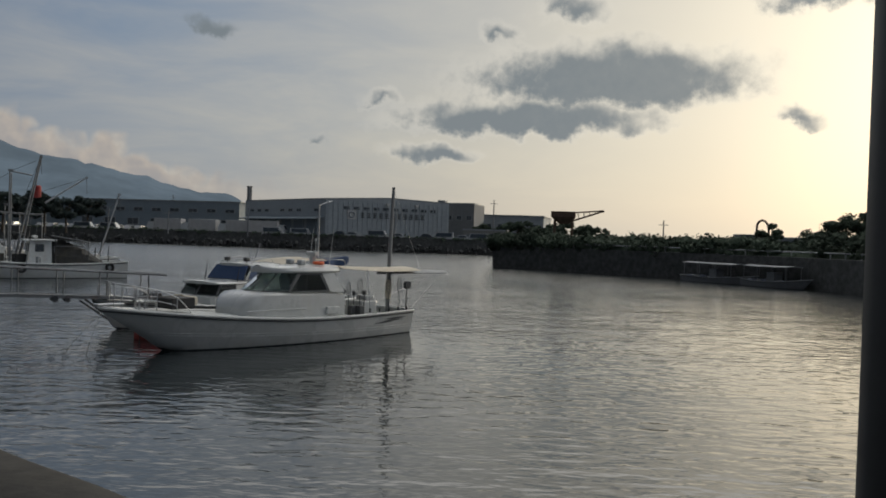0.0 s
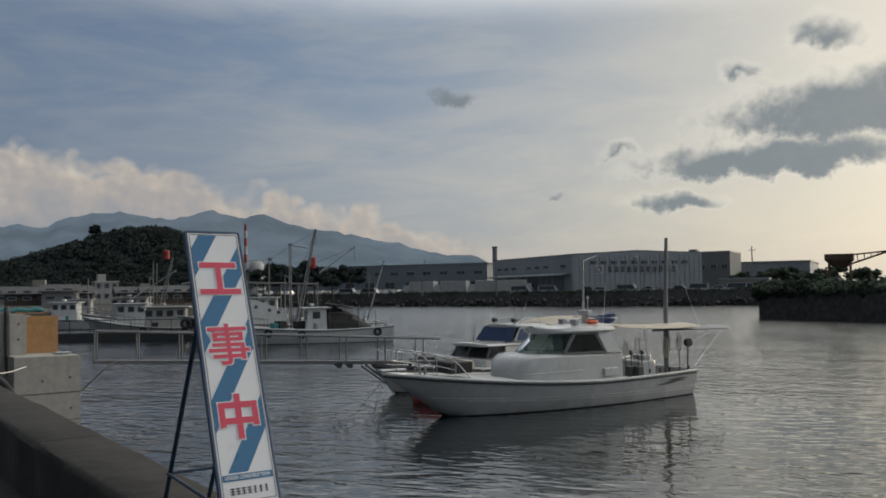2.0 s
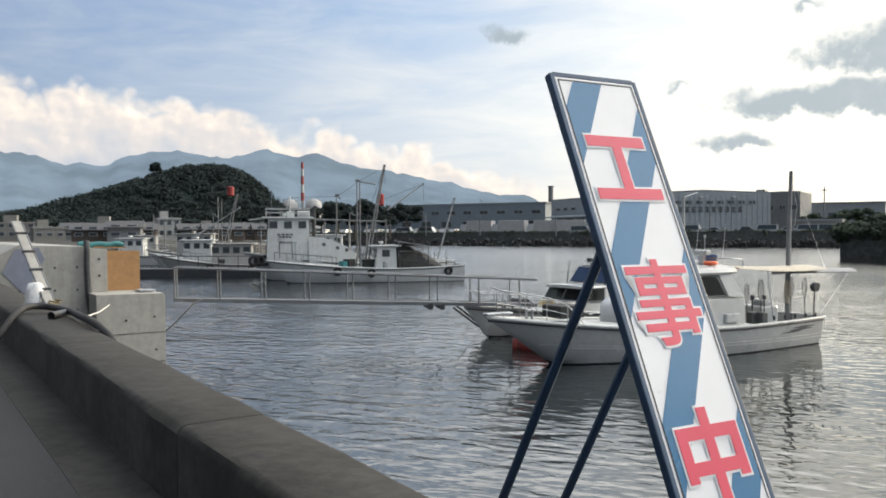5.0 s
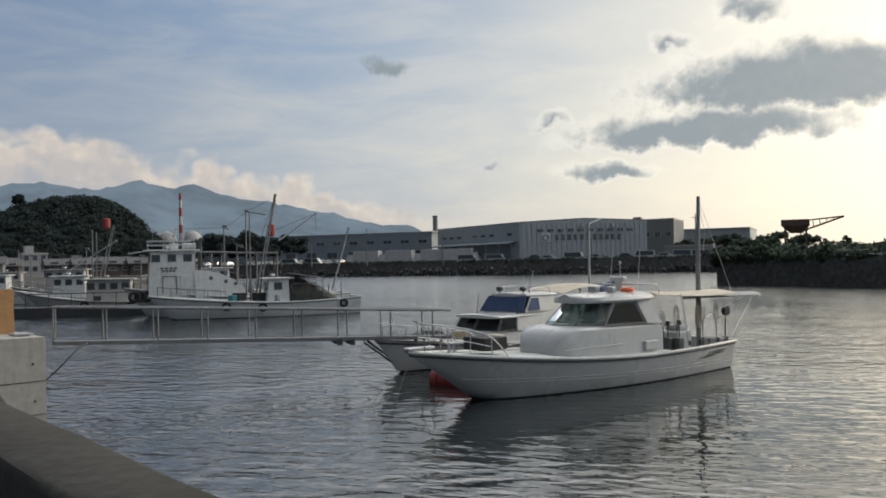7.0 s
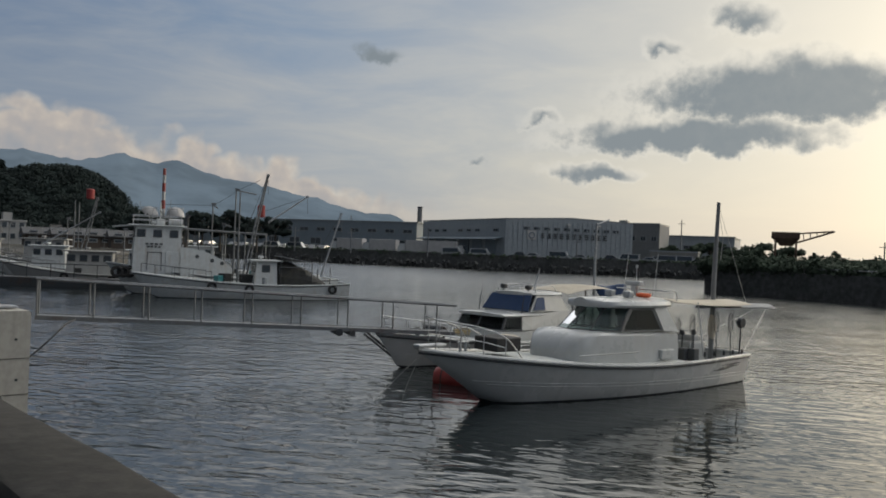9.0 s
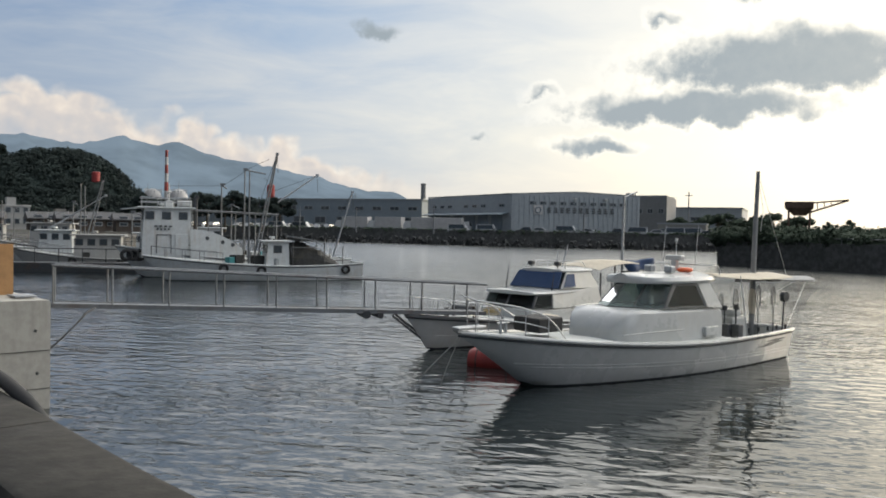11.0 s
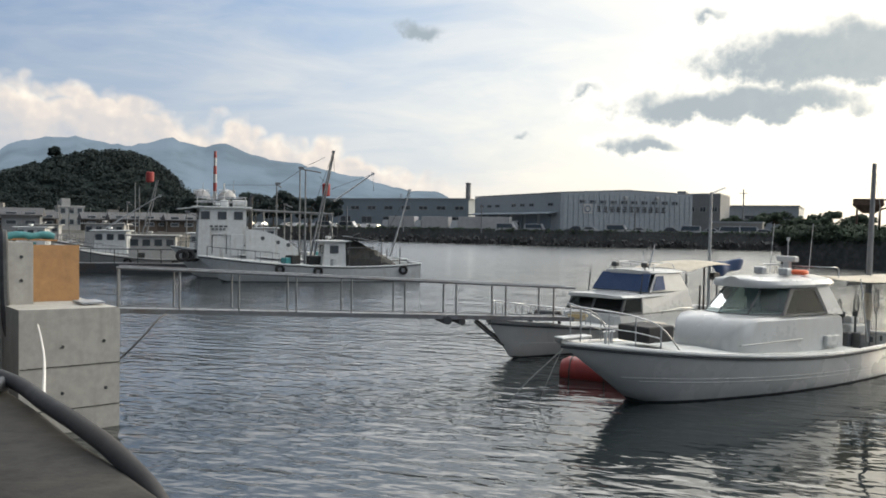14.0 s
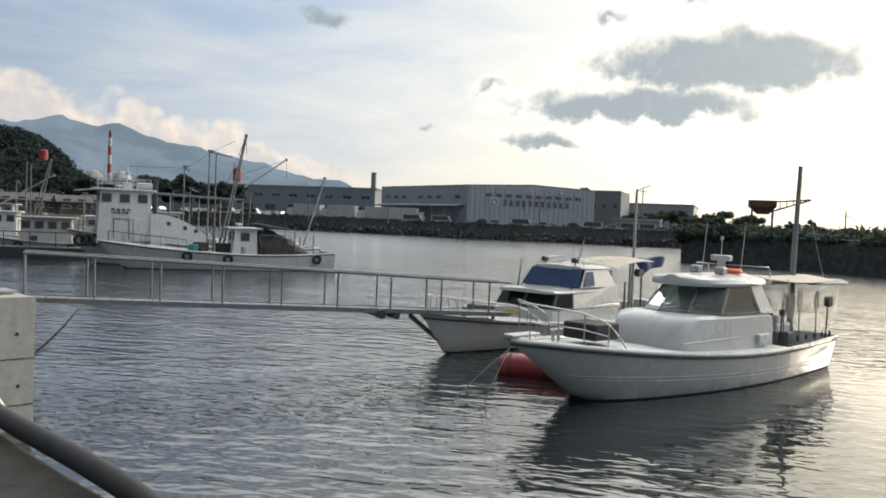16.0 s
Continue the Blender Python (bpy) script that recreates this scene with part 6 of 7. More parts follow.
    bm = bmesh.new()
    tube(bm, [(0.33, 0.95, 0.6), (0.28, 0.95, 1.55)], 0.02, 6)
    tube(bm, [(0.28, 0.9, 1.6), (0.28, 1.02, 1.6)], 0.13, 14)
    part("line_hauler", bm, DARK_STEEL, t, "dark line hauler wheel")
    for i in range(5):
        bm = bmesh.new()
        x = 0.4 + 0.42 * i
        tube(bm, [(x, 1.08, 0.78), (x, 1.08, 0.9)], 0.03, 8)
        part("bollard", bm, DARK_STEEL, t)
    # mast and awnings
    bm = bmesh.new()
    tube(bm, [(0.22, 0, 0.3), (0.18, 0, 2.6), (0.08, 0, 4.92)], [0.075, 0.07, 0.05], 12)
    part("mast", bm, WALL_GREY, t, "weathered grey mast", smooth=True)
    bm = bmesh.new()
    tube(bm, [(0.1, 0.02, 4.7), (-0.05, 0.1, 3.9), (0.05, 0.1, 3.3)], 0.006, 5)
    tube(bm, [(0.08, 0, 4.85), (-1.2, 0.2, 2.0)], 0.005, 5)
    tube(bm, [(-2.45, 0.1, 1.95), (-0.05, 0.9, 0.85)], 0.005, 5)
    tube(bm, [(-2.45, -0.1, 1.95), (-0.05, -0.9, 0.85)], 0.005, 5)
    part("rigging", bm, WHITE_ROPE, t)
    bm = bmesh.new()
    rows = []
    for i in range(13):
        f = i / 12
        x = 3.0 - 3.7 * f
        rows.append([(x, (-1 + 2 * j / 8) * (0.78 - 0.12 * f), 2.25 - 0.1 * f - 0.045 * math.sin(math.pi * f) - 0.1 * (abs(-1 + 2 * j / 8) ** 2.5) + 0.012 * math.sin(5 * f + j)) for j in range(9)])
    loft(bm, rows, closed=False)
    loft(bm, [[(x, y, z + 0.012) for x, y, z in r] for r in rows], closed=False)
    part("awning", bm, CANVAS, t, "beige awning over the cockpit", smooth=True)
    bm = bmesh.new()
    rows = []
    for i in range(9):
        f = i / 8
        x = 0.3 - 2.85 * f
        rows.append([(x, (-1 + 2 * j / 8) * (0.5 - 0.2 * f), 2.06 - 0.06 * f - 0.1 * (abs(-1 + 2 * j / 8) ** 2) - 0.08 * (1 - f) * (j % 3 == 0)) for j in range(9)])
    loft(bm, rows, closed=False)
    loft(bm, [[(x, y, z + 0.03) for x, y, z in r] for r in rows], closed=False)
    part("stern_awning", bm, GREY_TARP, t, "grey awning furled along the stern boom", smooth=True)
    bm = bmesh.new()
    tube(bm, [(0.2, 0, 2.06), (-2.55, 0, 1.92)], 0.025, 8)
    part("boom", bm, GALV, t)
    bm = bmesh.new()
    rows = [[(0.2 + 0.11 * math.cos(a) * f, 0.11 * math.sin(a) * f, z) for a in (2 * math.pi * j / 9 for j in range(9))] for z, f in ((1.05, 0.7), (1.3, 1.0), (1.6, 0.9), (1.75, 0.6))]
    loft(bm, rows, cap_a=True, cap_b=True)
    part("furled_cloth", bm, CANVAS, t, smooth=True)
    for y in (-0.7, 0.7):
        bm = bmesh.new()
        tube(bm, [(1.9, y * 1.3, 0.75), (1.9, y, 2.15)], 0.016, 6)
        part("awning_pole", bm, STEEL, t)
    # bow mooring lines
    bm = bmesh.new()
    tube(bm, curve_points([(10.2, 0.0, 1.15), (10.5, -0.65, 0.45), (10.75, -1.25, -0.3)], 5), 0.008, 6)
    tube(bm, curve_points([(10.2, -0.1, 1.1), (10.3, -0.4, 0.4), (10.35, -0.65, -0.3)], 5), 0.007, 6)
    part("mooring_line", bm, WHITE_ROPE, t)
    return t


def boat_two():
    way = radians(-118)
    o = Vector((-10.46, 25.45, 0)) - Vector((math.cos(way), math.sin(way), 0)) * 11.03
    t = thing("motor_boat", "white fishing boat with blue canvas windscreen cover and fore cabin", "boat", "moored boats", pose(o.x, o.y, 0, 0, 0, -118) @ Matrix.Diagonal((1, 1.18, 0.94, 1)))
    h = Hull(11.8, 2.45, 0.66, 0.58, 1.06, 0.935, 0.4)
    boat_hull(t, h, GELCOAT, ANTIFOUL, GREY_TRIM, DECK, (0.0, 0.36), 0.28, ((0.2, 0.42, 0.95),))
    cabin_body(t, [(7.85, 0.7, 0.98), (7.75, 0.82, 1.02), (6.75, 0.95, 1.03), (5.15, 0.97, 1.03), (4.35, 0.95, 1.0)], 0.45, GELCOAT, "fore_cabin")
    for port in (1, -1):
        pts = [((7.80, 0.0, 1.02), (7.53, 0.0, 1.44)), ((7.70, port * 0.8, 1.02), (7.45, port * 0.74, 1.43)), ((6.95, port * 0.92, 1.02), (6.85, port * 0.84, 1.43)), ((6.15, port * 0.94, 1.02), (6.10, port * 0.86, 1.43))]
        for (a, b), (c, d) in zip(pts, pts[1:3]):
            pane_between(t, a, c, d, b, GLASS_SMOKE, GREY_TRIM, 0.045)
        bm = bmesh.new()
        slab(bm, [(6.95, port * 0.92, 1.0), (4.37, port * 0.94, 0.98), (4.55, port * 0.86, 1.6), (6.85, port * 0.84, 1.43)], 0.03 * port)
        part("side_panel", bm, GELCOAT, t)
    roof_shell(t, [(7.70, 0.55), (7.60, 0.78), (7.05, 0.9), (6.15, 0.92), (5.65, 0.9)], 1.43, 0.03, 0.08, GELCOAT, "fore_roof")
    cabin_body(t, [(6.50, 0.78, 1.56), (6.35, 0.84, 1.58), (4.50, 0.84, 1.58), (4.30, 0.8, 1.5)], 1.0, GELCOAT, "wheelhouse_base")
    bm = bmesh.new()
    slab(bm, [(6.43, -0.78, 1.57), (6.43, 0.78, 1.57), (6.1, 0.68, 2.08), (6.1, -0.68, 2.08)], 0.04)
    part("windscreen_cover", bm, BLUE_COVER, t, "blue canvas windscreen cover")
    for port in (1, -1):
        bm = bmesh.new()
        slab(bm, [(6.39, port * 0.79, 1.57), (4.35, port * 0.8, 1.55), (4.70, port * 0.7, 2.08), (5.95, port * 0.7, 2.08)], 0.03 * port)
        part("wheelhouse_side", bm, GELCOAT, t)
        bm = bmesh.new()
        slab(bm, [(6.25, port * 0.832, 1.62), (5.65, port * 0.835, 1.62), (5.60, port * 0.745, 2.03), (5.95, port * 0.745, 2.03)], 0.012 * port)
        part("side_cover", bm, BLUE_COVER, t)
    bm = bmesh.new()
    slab(bm, [(4.33, -0.78, 1.0), (4.33, 0.78, 1.0), (4.68, 0.7, 2.08), (4.68, -0.7, 2.08)], 0.03)
    part("rear_bulkhead", bm, GELCOAT, t)
    roof_shell(t, [(6.15, 0.45), (6.05, 0.65), (5.75, 0.76), (4.95, 0.78), (4.55, 0.74), (4.40, 0.6)], 2.08, 0.03, 0.09, GELCOAT)
    bm = bmesh.new()
    tube(bm, curve_points([(5.85, 0.62, 2.18), (5.75, 0.6, 2.36), (4.95, 0.6, 2.4), (4.75, 0.62, 2.2)], 4), 0.013, 6)
    tube(bm, curve_points([(5.85, -0.62, 2.18), (5.75, -0.6, 2.36), (4.95, -0.6, 2.4), (4.75, -0.62, 2.2)], 4), 0.013, 6)
    tube(bm, [(5.75, 0.6, 2.36), (5.75, -0.6, 2.36)], 0.013, 6)
    tube(bm, [(4.95, 0.6, 2.4), (4.95, -0.6, 2.4)], 0.013, 6)
    part("roof_rail", bm, STEEL, t, smooth=True)
    for x, y in ((5.80, 0.35), (5.80, -0.5)):
        bm = bmesh.new()
        box(bm, (x, y, 2.34), (0.2, 0.16, 0.16), bevel=0.05)
        tube(bm, [(x, y, 2.15), (x, y, 2.3)], 0.02, 6)
        part("searchlight", bm, DARK_STEEL, t)
    bm = bmesh.new()
    tube(bm, [(5.15, 0.1, 2.2), (4.85, 0.1, 2.95)], 0.018, 6)
    tube(bm, [(5.25, 0.0, 2.2), (5.25, 0.0, 2.75)], 0.01, 6)
    part("signal_mast", bm, GALV, t)
    for x, y, z in ((6.65, 0.7, 2.15), (6.45, -0.9, 2.3)):
        bm = bmesh.new()
        tube(bm, [(x, y, 1.5), (x - 0.12, y, z)], [0.02, 0.006], 6)
        part("aerial", bm, DARK_STEEL, t)
    bm = bmesh.new()
    rows = []
    for i in range(10):
        f = i / 9
        rows.append([(4.4 - 2.5 * f, (-1 + 2 * j / 8) * 0.85, 2.22 + 0.16 * f + 0.09 * math.sin(math.pi * f) - 0.1 * abs(-1 + 2 * j / 8) ** 2) for j in range(9)])
    loft(bm, rows, closed=False)
    loft(bm, [[(x, y, z + 0.012) for x, y, z in r] for r in rows], closed=False)
    part("awning", bm, CANVAS, t, "beige awning over the cockpit", smooth=True)
    bm = bmesh.new()
    tube(bm, [(1.4, 0, 0.3), (1.38, 0, 4.75)], [0.05, 0.035], 10)
    tube(bm, curve_points([(1.38, 0, 4.7), (1.05, 0.05, 4.82), (0.7, 0.1, 4.93)], 3), 0.025, 6)
    part("light_pole", bm, GALV, t, smooth=True)
    for x, y, z in ((3.0, 0.6, 2.3), (2.6, 0.3, 1.6), (2.2, 0.6, 2.0), (2.0, -0.4, 1.9)):
        bm = bmesh.new()
        tube(bm, [(x, y, 0.3), (x, y, z)], 0.025, 6)
        part("cockpit_post", bm, DARK_STEEL, t)
    for x, y in ((2.3, 0.55), (2.05, 0.5)):
        bm = bmesh.new()
        tube(bm, [(x, y - 0.07, 1.9), (x, y + 0.07, 1.9)], 0.13, 12)
        part("hauler_wheel", bm, DARK_STEEL, t)
    bm = bmesh.new()
    rows = []
    for i in range(15):
        f = i / 14
        drop = 0.1 + 0.16 * math.sin(math.pi * f) ** 0.6 + 0.05 * math.sin(7 * f + 0.6)
        c = Vector((1.5 - 1.75 * f, 0.2 + 0.05 * math.sin(9 * f), 2.36 - 0.05 * math.sin(f * 5)))
        rows.append([c + Vector((0.02 * math.sin(3 * a), (0.07 + 0.025 * math.sin(2 * a + 6 * f)) * math.cos(a), drop * (math.sin(a) - 0.8))) for a in (2 * math.pi * j / 12 for j in range(12))])
    loft(bm, rows, cap_a=True, cap_b=True)
    part("hung_cover", bm, BLUE_COVER, t, "dark blue cover hung over the stern boom", smooth=True)
    for x, y, s in ((3.3, 0.8, 0.22), (2.9, -0.5, 0.35), (1.3, 0.3, 0.4)):
        bm = bmesh.new()
        box(bm, (x, y, 0.5 + s / 2), (s, s, s * 1.2), bevel=0.04)
        part("deck_box", bm, GALV, t)
    for port in (1, -1):
        bm = bmesh.new()
        P = [h.point(s, h.sheer(s), port, -0.06) for s in (0.72, 0.78, 0.86, 0.93, 0.985)]
        tube(bm, curve_points([p + Vector((0, 0, u)) for p, u in zip(P, (0.02, 0.36, 0.44, 0.46, 0.5))], 5), 0.014, 6)
        for p in P[1:]:
            tube(bm, [p, p + Vector((0, 0, 0.42))], 0.012, 6)
        part("pulpit_rail", bm, STEEL, t, smooth=True)
    bm = bmesh.new()
    tube(bm, [(10.3, 0, 0.8), (10.3, 0, 1.15)], 0.06, 10)
    part("bow_post", bm, DARK_STEEL, t)
    bm = bmesh.new()
    tube(bm, [(9.6, -0.3, 1.05), (9.6, 0.3, 1.05)], 0.13, 14)
    for y in (-0.32, 0.32):
        tube(bm, [(9.6, y, 0.75), (9.6, y, 1.15)], 0.04, 8)
    part("anchor_winch", bm, DARK_STEEL, t, "dark anchor winch")
    bm = bmesh.new()
    pts = [(8.9 + (0.2 + 0.05 * math.sin(2.1 * i)) * math.cos(i * 0.8), 0.35 + (0.2 + 0.04 * math.cos(1.7 * i)) * math.sin(i * 0.8), 0.9 + 0.006 * i) for i in range(30)]
    tube(bm, curve_points(pts, 2), 0.016, 5)
    part("rope_coil", bm, ROPE, t, "coiled rope on the bow")
    bm = bmesh.new()
    tube(bm, curve_points([(6.1, 1.0, 0.95), (6.0, 1.05, 1.05), (4.7, 1.05, 1.05), (4.6, 1.0, 0.7)], 4), 0.012, 6)
    part("side_rail", bm, STEEL, t)


def build_float():
    t = thing("mooring_float", "long red plastic mooring float between the two boats", "float", "", pose(-7.75, 23.5, 0.1, 0, 0, -6))
    bm = bmesh.new()
    xs = [-1.12, -1.08, -0.95, -0.6, -0.1, 0.3, 0.42, 0.48]
    tube(bm, [(x, 0, 0) for x in xs], [0.12, 0.26, 0.33, 0.34, 0.34, 0.33, 0.26, 0.12], 18)
    part("body", bm, RED_PLASTIC, t, smooth=True)
    for x in (-0.85, -0.1):
        bm = bmesh.new()
        ring(bm, (x, 0, 0), 0.33, 0.016, "X", 20, 6)
        part("band", bm, BLACK_RUBBER, t)


def fishing_boat(label, m, long, beam, sheer, cabin, paint=WHITE_PAINT, masts=(), booms=(), tyres=(), tarp=None, bulwark=None, flag=None, extra=0, bottom=ANTIFOUL, stem=0.9, seed=1):
    """A working boat: hull, deckhouse, masts, derrick booms, tyre fenders."""
    t = thing("fishing_boat", label, "boat", "fishing boats at the town quay", m)
    h = Hull(long, beam, *sheer, stem, 0.5, 0.86, 2.4)
    boat_hull(t, h, paint, bottom, GREY_TRIM, DECK, (0.0, 0.3), 0.4, (), paint)
    x0, x1, w, z0, z1, rows_ = cabin
    bm = bmesh.new()
    loft(bm, [[(x0, -w, z0), (x1 - 0.02, -w, z0), (x1, w, z0), (x0, w, z0)], [(x0 + 0.05, -w * 0.95, z1), (x1 - 0.15, -w * 0.95, z1), (x1 - 0.15, w * 0.95, z1), (x0 + 0.05, w * 0.95, z1)]], cap_a=True, cap_b=True)
    house_ = part("deckhouse", bm, paint, t)
    bm = bmesh.new()
    box(bm, ((x0 + x1) / 2, 0, z1 + 0.05), (x1 - x0 + 0.5, 2 * w + 0.3, 0.1), bevel=0.03)
    part("roof", bm, paint, t)
    count = max(1, int((x1 - x0) / 0.75))
    for i in range(count):
        x = x0 + (i + 0.5) * (x1 - x0) / count
        for port in (1, -1):
            bm = bmesh.new()
            zz = z1 - 0.42
            box(bm, (x, port * w * 0.975, zz), (0.5, 0.06, 0.46), bevel=0.02)
            wn = part("window", bm, GREY_TRIM, house_)
            bm = bmesh.new()
            box(bm, (x, port * (w * 0.975 + 0.02), zz), (0.4, 0.04, 0.36))
            part("pane", bm, PANE_DARK, wn)
    for y in (-w * 0.5, w * 0.5):
        bm = bmesh.new()
        box(bm, (x1 - 0.12, y, z1 - 0.42), (0.08, w * 0.75, 0.5), bevel=0.02)
        wn = part("window", bm, GREY_TRIM, house_)
        bm = bmesh.new()
        box(bm, (x1 - 0.09, y, z1 - 0.42), (0.06, w * 0.62, 0.4))
        part("pane", bm, PANE_DARK, wn)
    if rows_ > 1:
        bm = bmesh.new()
        box(bm, (x0 + 0.55, w + 0.01, z0 + 0.75), (0.75, 0.05, 1.3), bevel=0.02)
        part("door", bm, paint, house_)
    for x, z, top, arm in masts:
        bm = bmesh.new()
        tube(bm, [(x, 0, z), (x, 0, top)], [0.06, 0.038], 8)
        if arm:
            tube(bm, [(x, 0, top - 0.05), (x - arm, 0, top - 0.25)], 0.045, 6)
            box(bm, (x - 0.05, 0, top), (0.3, 0.14, 0.12))
        part("mast", bm, GALV_DARK, t)
    for x, z, xt, zt, twin in booms:
        bm = bmesh.new()
        for o in ((-0.14, 0.14) if twin else (0.0,)):
            tube(bm, [(x + o, o, z), (xt + o * 0.3, o * 0.3, zt)], [0.06, 0.04], 8)
        if twin:
            for f in (0.25, 0.45, 0.65, 0.85):
                c = Vector((x, 0, z)).lerp(Vector((xt, 0, zt)), f)
                tube(bm, [c + Vector((-0.1, -0.1, 0)), c + Vector((0.1, 0.1, 0.05))], 0.025, 5)
        box(bm, (xt, 0, zt), (0.16, 0.12, 0.16))
        part("boom", bm, GALV_DARK if twin else GALV, t)
        bm = bmesh.new()
        tube(bm, [(xt, 0, zt), (xt - 0.05, 0.05, zt - 1.1)], 0.012, 5)
        tube(bm, [(xt, 0, zt), (x + (0.8 if xt < x else -0.8), 0.0, z + 0.5)], 0.012, 5)
        part("fall_line", bm, DARK_STEEL, t)
    for x in tyres:
        s = x / long
        y = h.side(s, h.sheer(s) - 0.32)
        bm = bmesh.new()
        ring(bm, (x, y + 0.07, h.sheer(s) - 0.32), 0.2, 0.085, "Y", 18, 8)
        part("tyre_fender", bm, BLACK_RUBBER, t, "black tyre fender", smooth=True)
    if tarp:
        a, b, z = tarp
        bm = bmesh.new()
        slab(bm, [(a, -1.0, z - 0.2), (b, -1.0, z + 0.12), (b, 1.0, z + 0.12), (a, 1.0, z - 0.2)], 0.04)
        part("tarp_roof", bm, GREY_TARP, t, "grey tarpaulin roof")
        bm = bmesh.new()
        rnd = random.Random(seed)
        rws = []
        for i in range(10):
            f = i / 9
            x = b + 0.1 + (a - 1.1 - b) * f
            hh = (z - 0.25 - 0.9) * (1 - f ** 2) + 0.15
            rws.append([(x, 1.0 * math.cos(q) * rnd.uniform(0.9, 1.05), 0.85 + hh * math.sin(q) * rnd.uniform(0.88, 1.08)) for q in (math.pi * j / 9 for j in range(10))])
        loft(bm, rws, closed=True, cap_a=True, cap_b=True)
        part("covered_gear", bm, DARK_NET, t, "dark netting heaped under the tarpaulin")
        for x in (a, b):
            for y in (-0.95, 0.95):
                bm = bmesh.new()
                tube(bm, [(x, y, 0.7), (x, y, z)], 0.03, 6)
                part("tarp_post", bm, DARK_STEEL, t)
    if bulwark:
        xa, za, xb, zb = bulwark
        for port in (1, -1):
            bm = bmesh.new()
            pts = []
            for i in range(12):
                f = i / 11
                x = xa + (xb - xa) * f
                pts.append((x, za + (zb - za) * (1 - (1 - f) ** 2.2)))
            loft(bm, [[(x, port * (beam / 2 - 0.12), 0.9) for x, z in pts], [(x, port * (beam / 2 - 0.2), z) for x, z in pts], [(x, port * (beam / 2 - 0.26), z) for x, z in pts], [(x, port * (beam / 2 - 0.26), 0.9) for x, z in pts]], closed=False)
            part("bulwark", bm, paint, t)
    for port in (1, -1):
        bm = bmesh.new()
        P = [h.point(q, h.sheer(q), port, -0.08) for q in (0.66, 0.74, 0.82, 0.9, 0.96)]
        tube(bm, [p + Vector((0, 0, 0.55)) for p in P], 0.018, 5)
        for p in P:
            tube(bm, [p, p + Vector((0, 0, 0.55))], 0.016, 5)
        part("bow_rail", bm, GALV_DARK, t)
    for q, tall in ((0.25, 1.7), (0.62, 1.2), (0.9, 1.5)):
        bm = bmesh.new()
        tube(bm, [(x0 + (x1 - x0) * q, w * (q - 0.5), z1 + 0.08), (x0 + (x1 - x0) * q - 0.1, w * (q - 0.5), z1 + tall)], 0.014, 5)
        part("aerial", bm, GALV_DARK, t)
    bm = bmesh.new()
    box(bm, ((x0 + x1) / 2 + 0.2, 0, z1 + 0.26), (0.24, 0.7, 0.14), bevel=0.03)
    tube(bm, [((x0 + x1) / 2 + 0.2, 0, z1 + 0.08), ((x0 + x1) / 2 + 0.2, 0, z1 + 0.25)], 0.05, 8)
    part("radar_scanner", bm, paint, t)
    bm = bmesh.new()
    for xa in (x0 - 1.9, x0 - 0.1):
        for y in (-0.8, 0.8):
            tube(bm, [(xa, y, 0.7), (xa, y, 1.95)], 0.022, 5)
    for y in (-0.8, 0.8):
        tube(bm, [(x0 - 1.9, y, 1.95), (x0 - 0.1, y, 1.95)], 0.022, 5)
    part("awning_frame", bm, GALV_DARK, t)
    rnd = random.Random(seed + 50)
    for i in range(extra):
        x, y = rnd.uniform(0.06, 0.62) * long, rnd.uniform(-0.7, 0.75)
        s = rnd.uniform(0.3, 0.6)
        bm = bmesh.new()
        if i % 3 == 2:
            tube(bm, [(x, y, 0.7), (x, y, 0.9 + s * 2)], 0.03, 6)
            part("deck_post", bm, DARK_STEEL, t)
        else:
            box(bm, (x, y, h.sheer(x / long) - 0.05 + s / 2), (s * 1.3, s, s), Matrix.Rotation(rnd.random(), 3, "Z"), 0.04)
            part("deck_gear", bm, (GALV, DARK_NET, WHITE_PAINT, TEAL_TARP)[i % 4], t)
    if flag:
        x, z, r, hh = flag
        bm = bmesh.new()
        tube(bm, [(x, 0.15, z - hh / 2), (x, 0.15, z - hh * 0.42), (x, 0.15, z + hh * 0.42), (x, 0.15, z + hh / 2)], [r * 0.7, r, r, r * 0.7], 14)
        part("fish_float", bm, RED_CLOTH, t, "red cylindrical float hung in the rigging", smooth=True)
        bm = bmesh.new()
        tube(bm, [(x, 0.15, z + hh / 2), (x + 0.4, 0, z + hh)], 0.012, 5)
        part("hanger", bm, DARK_STEEL, t)
    return t


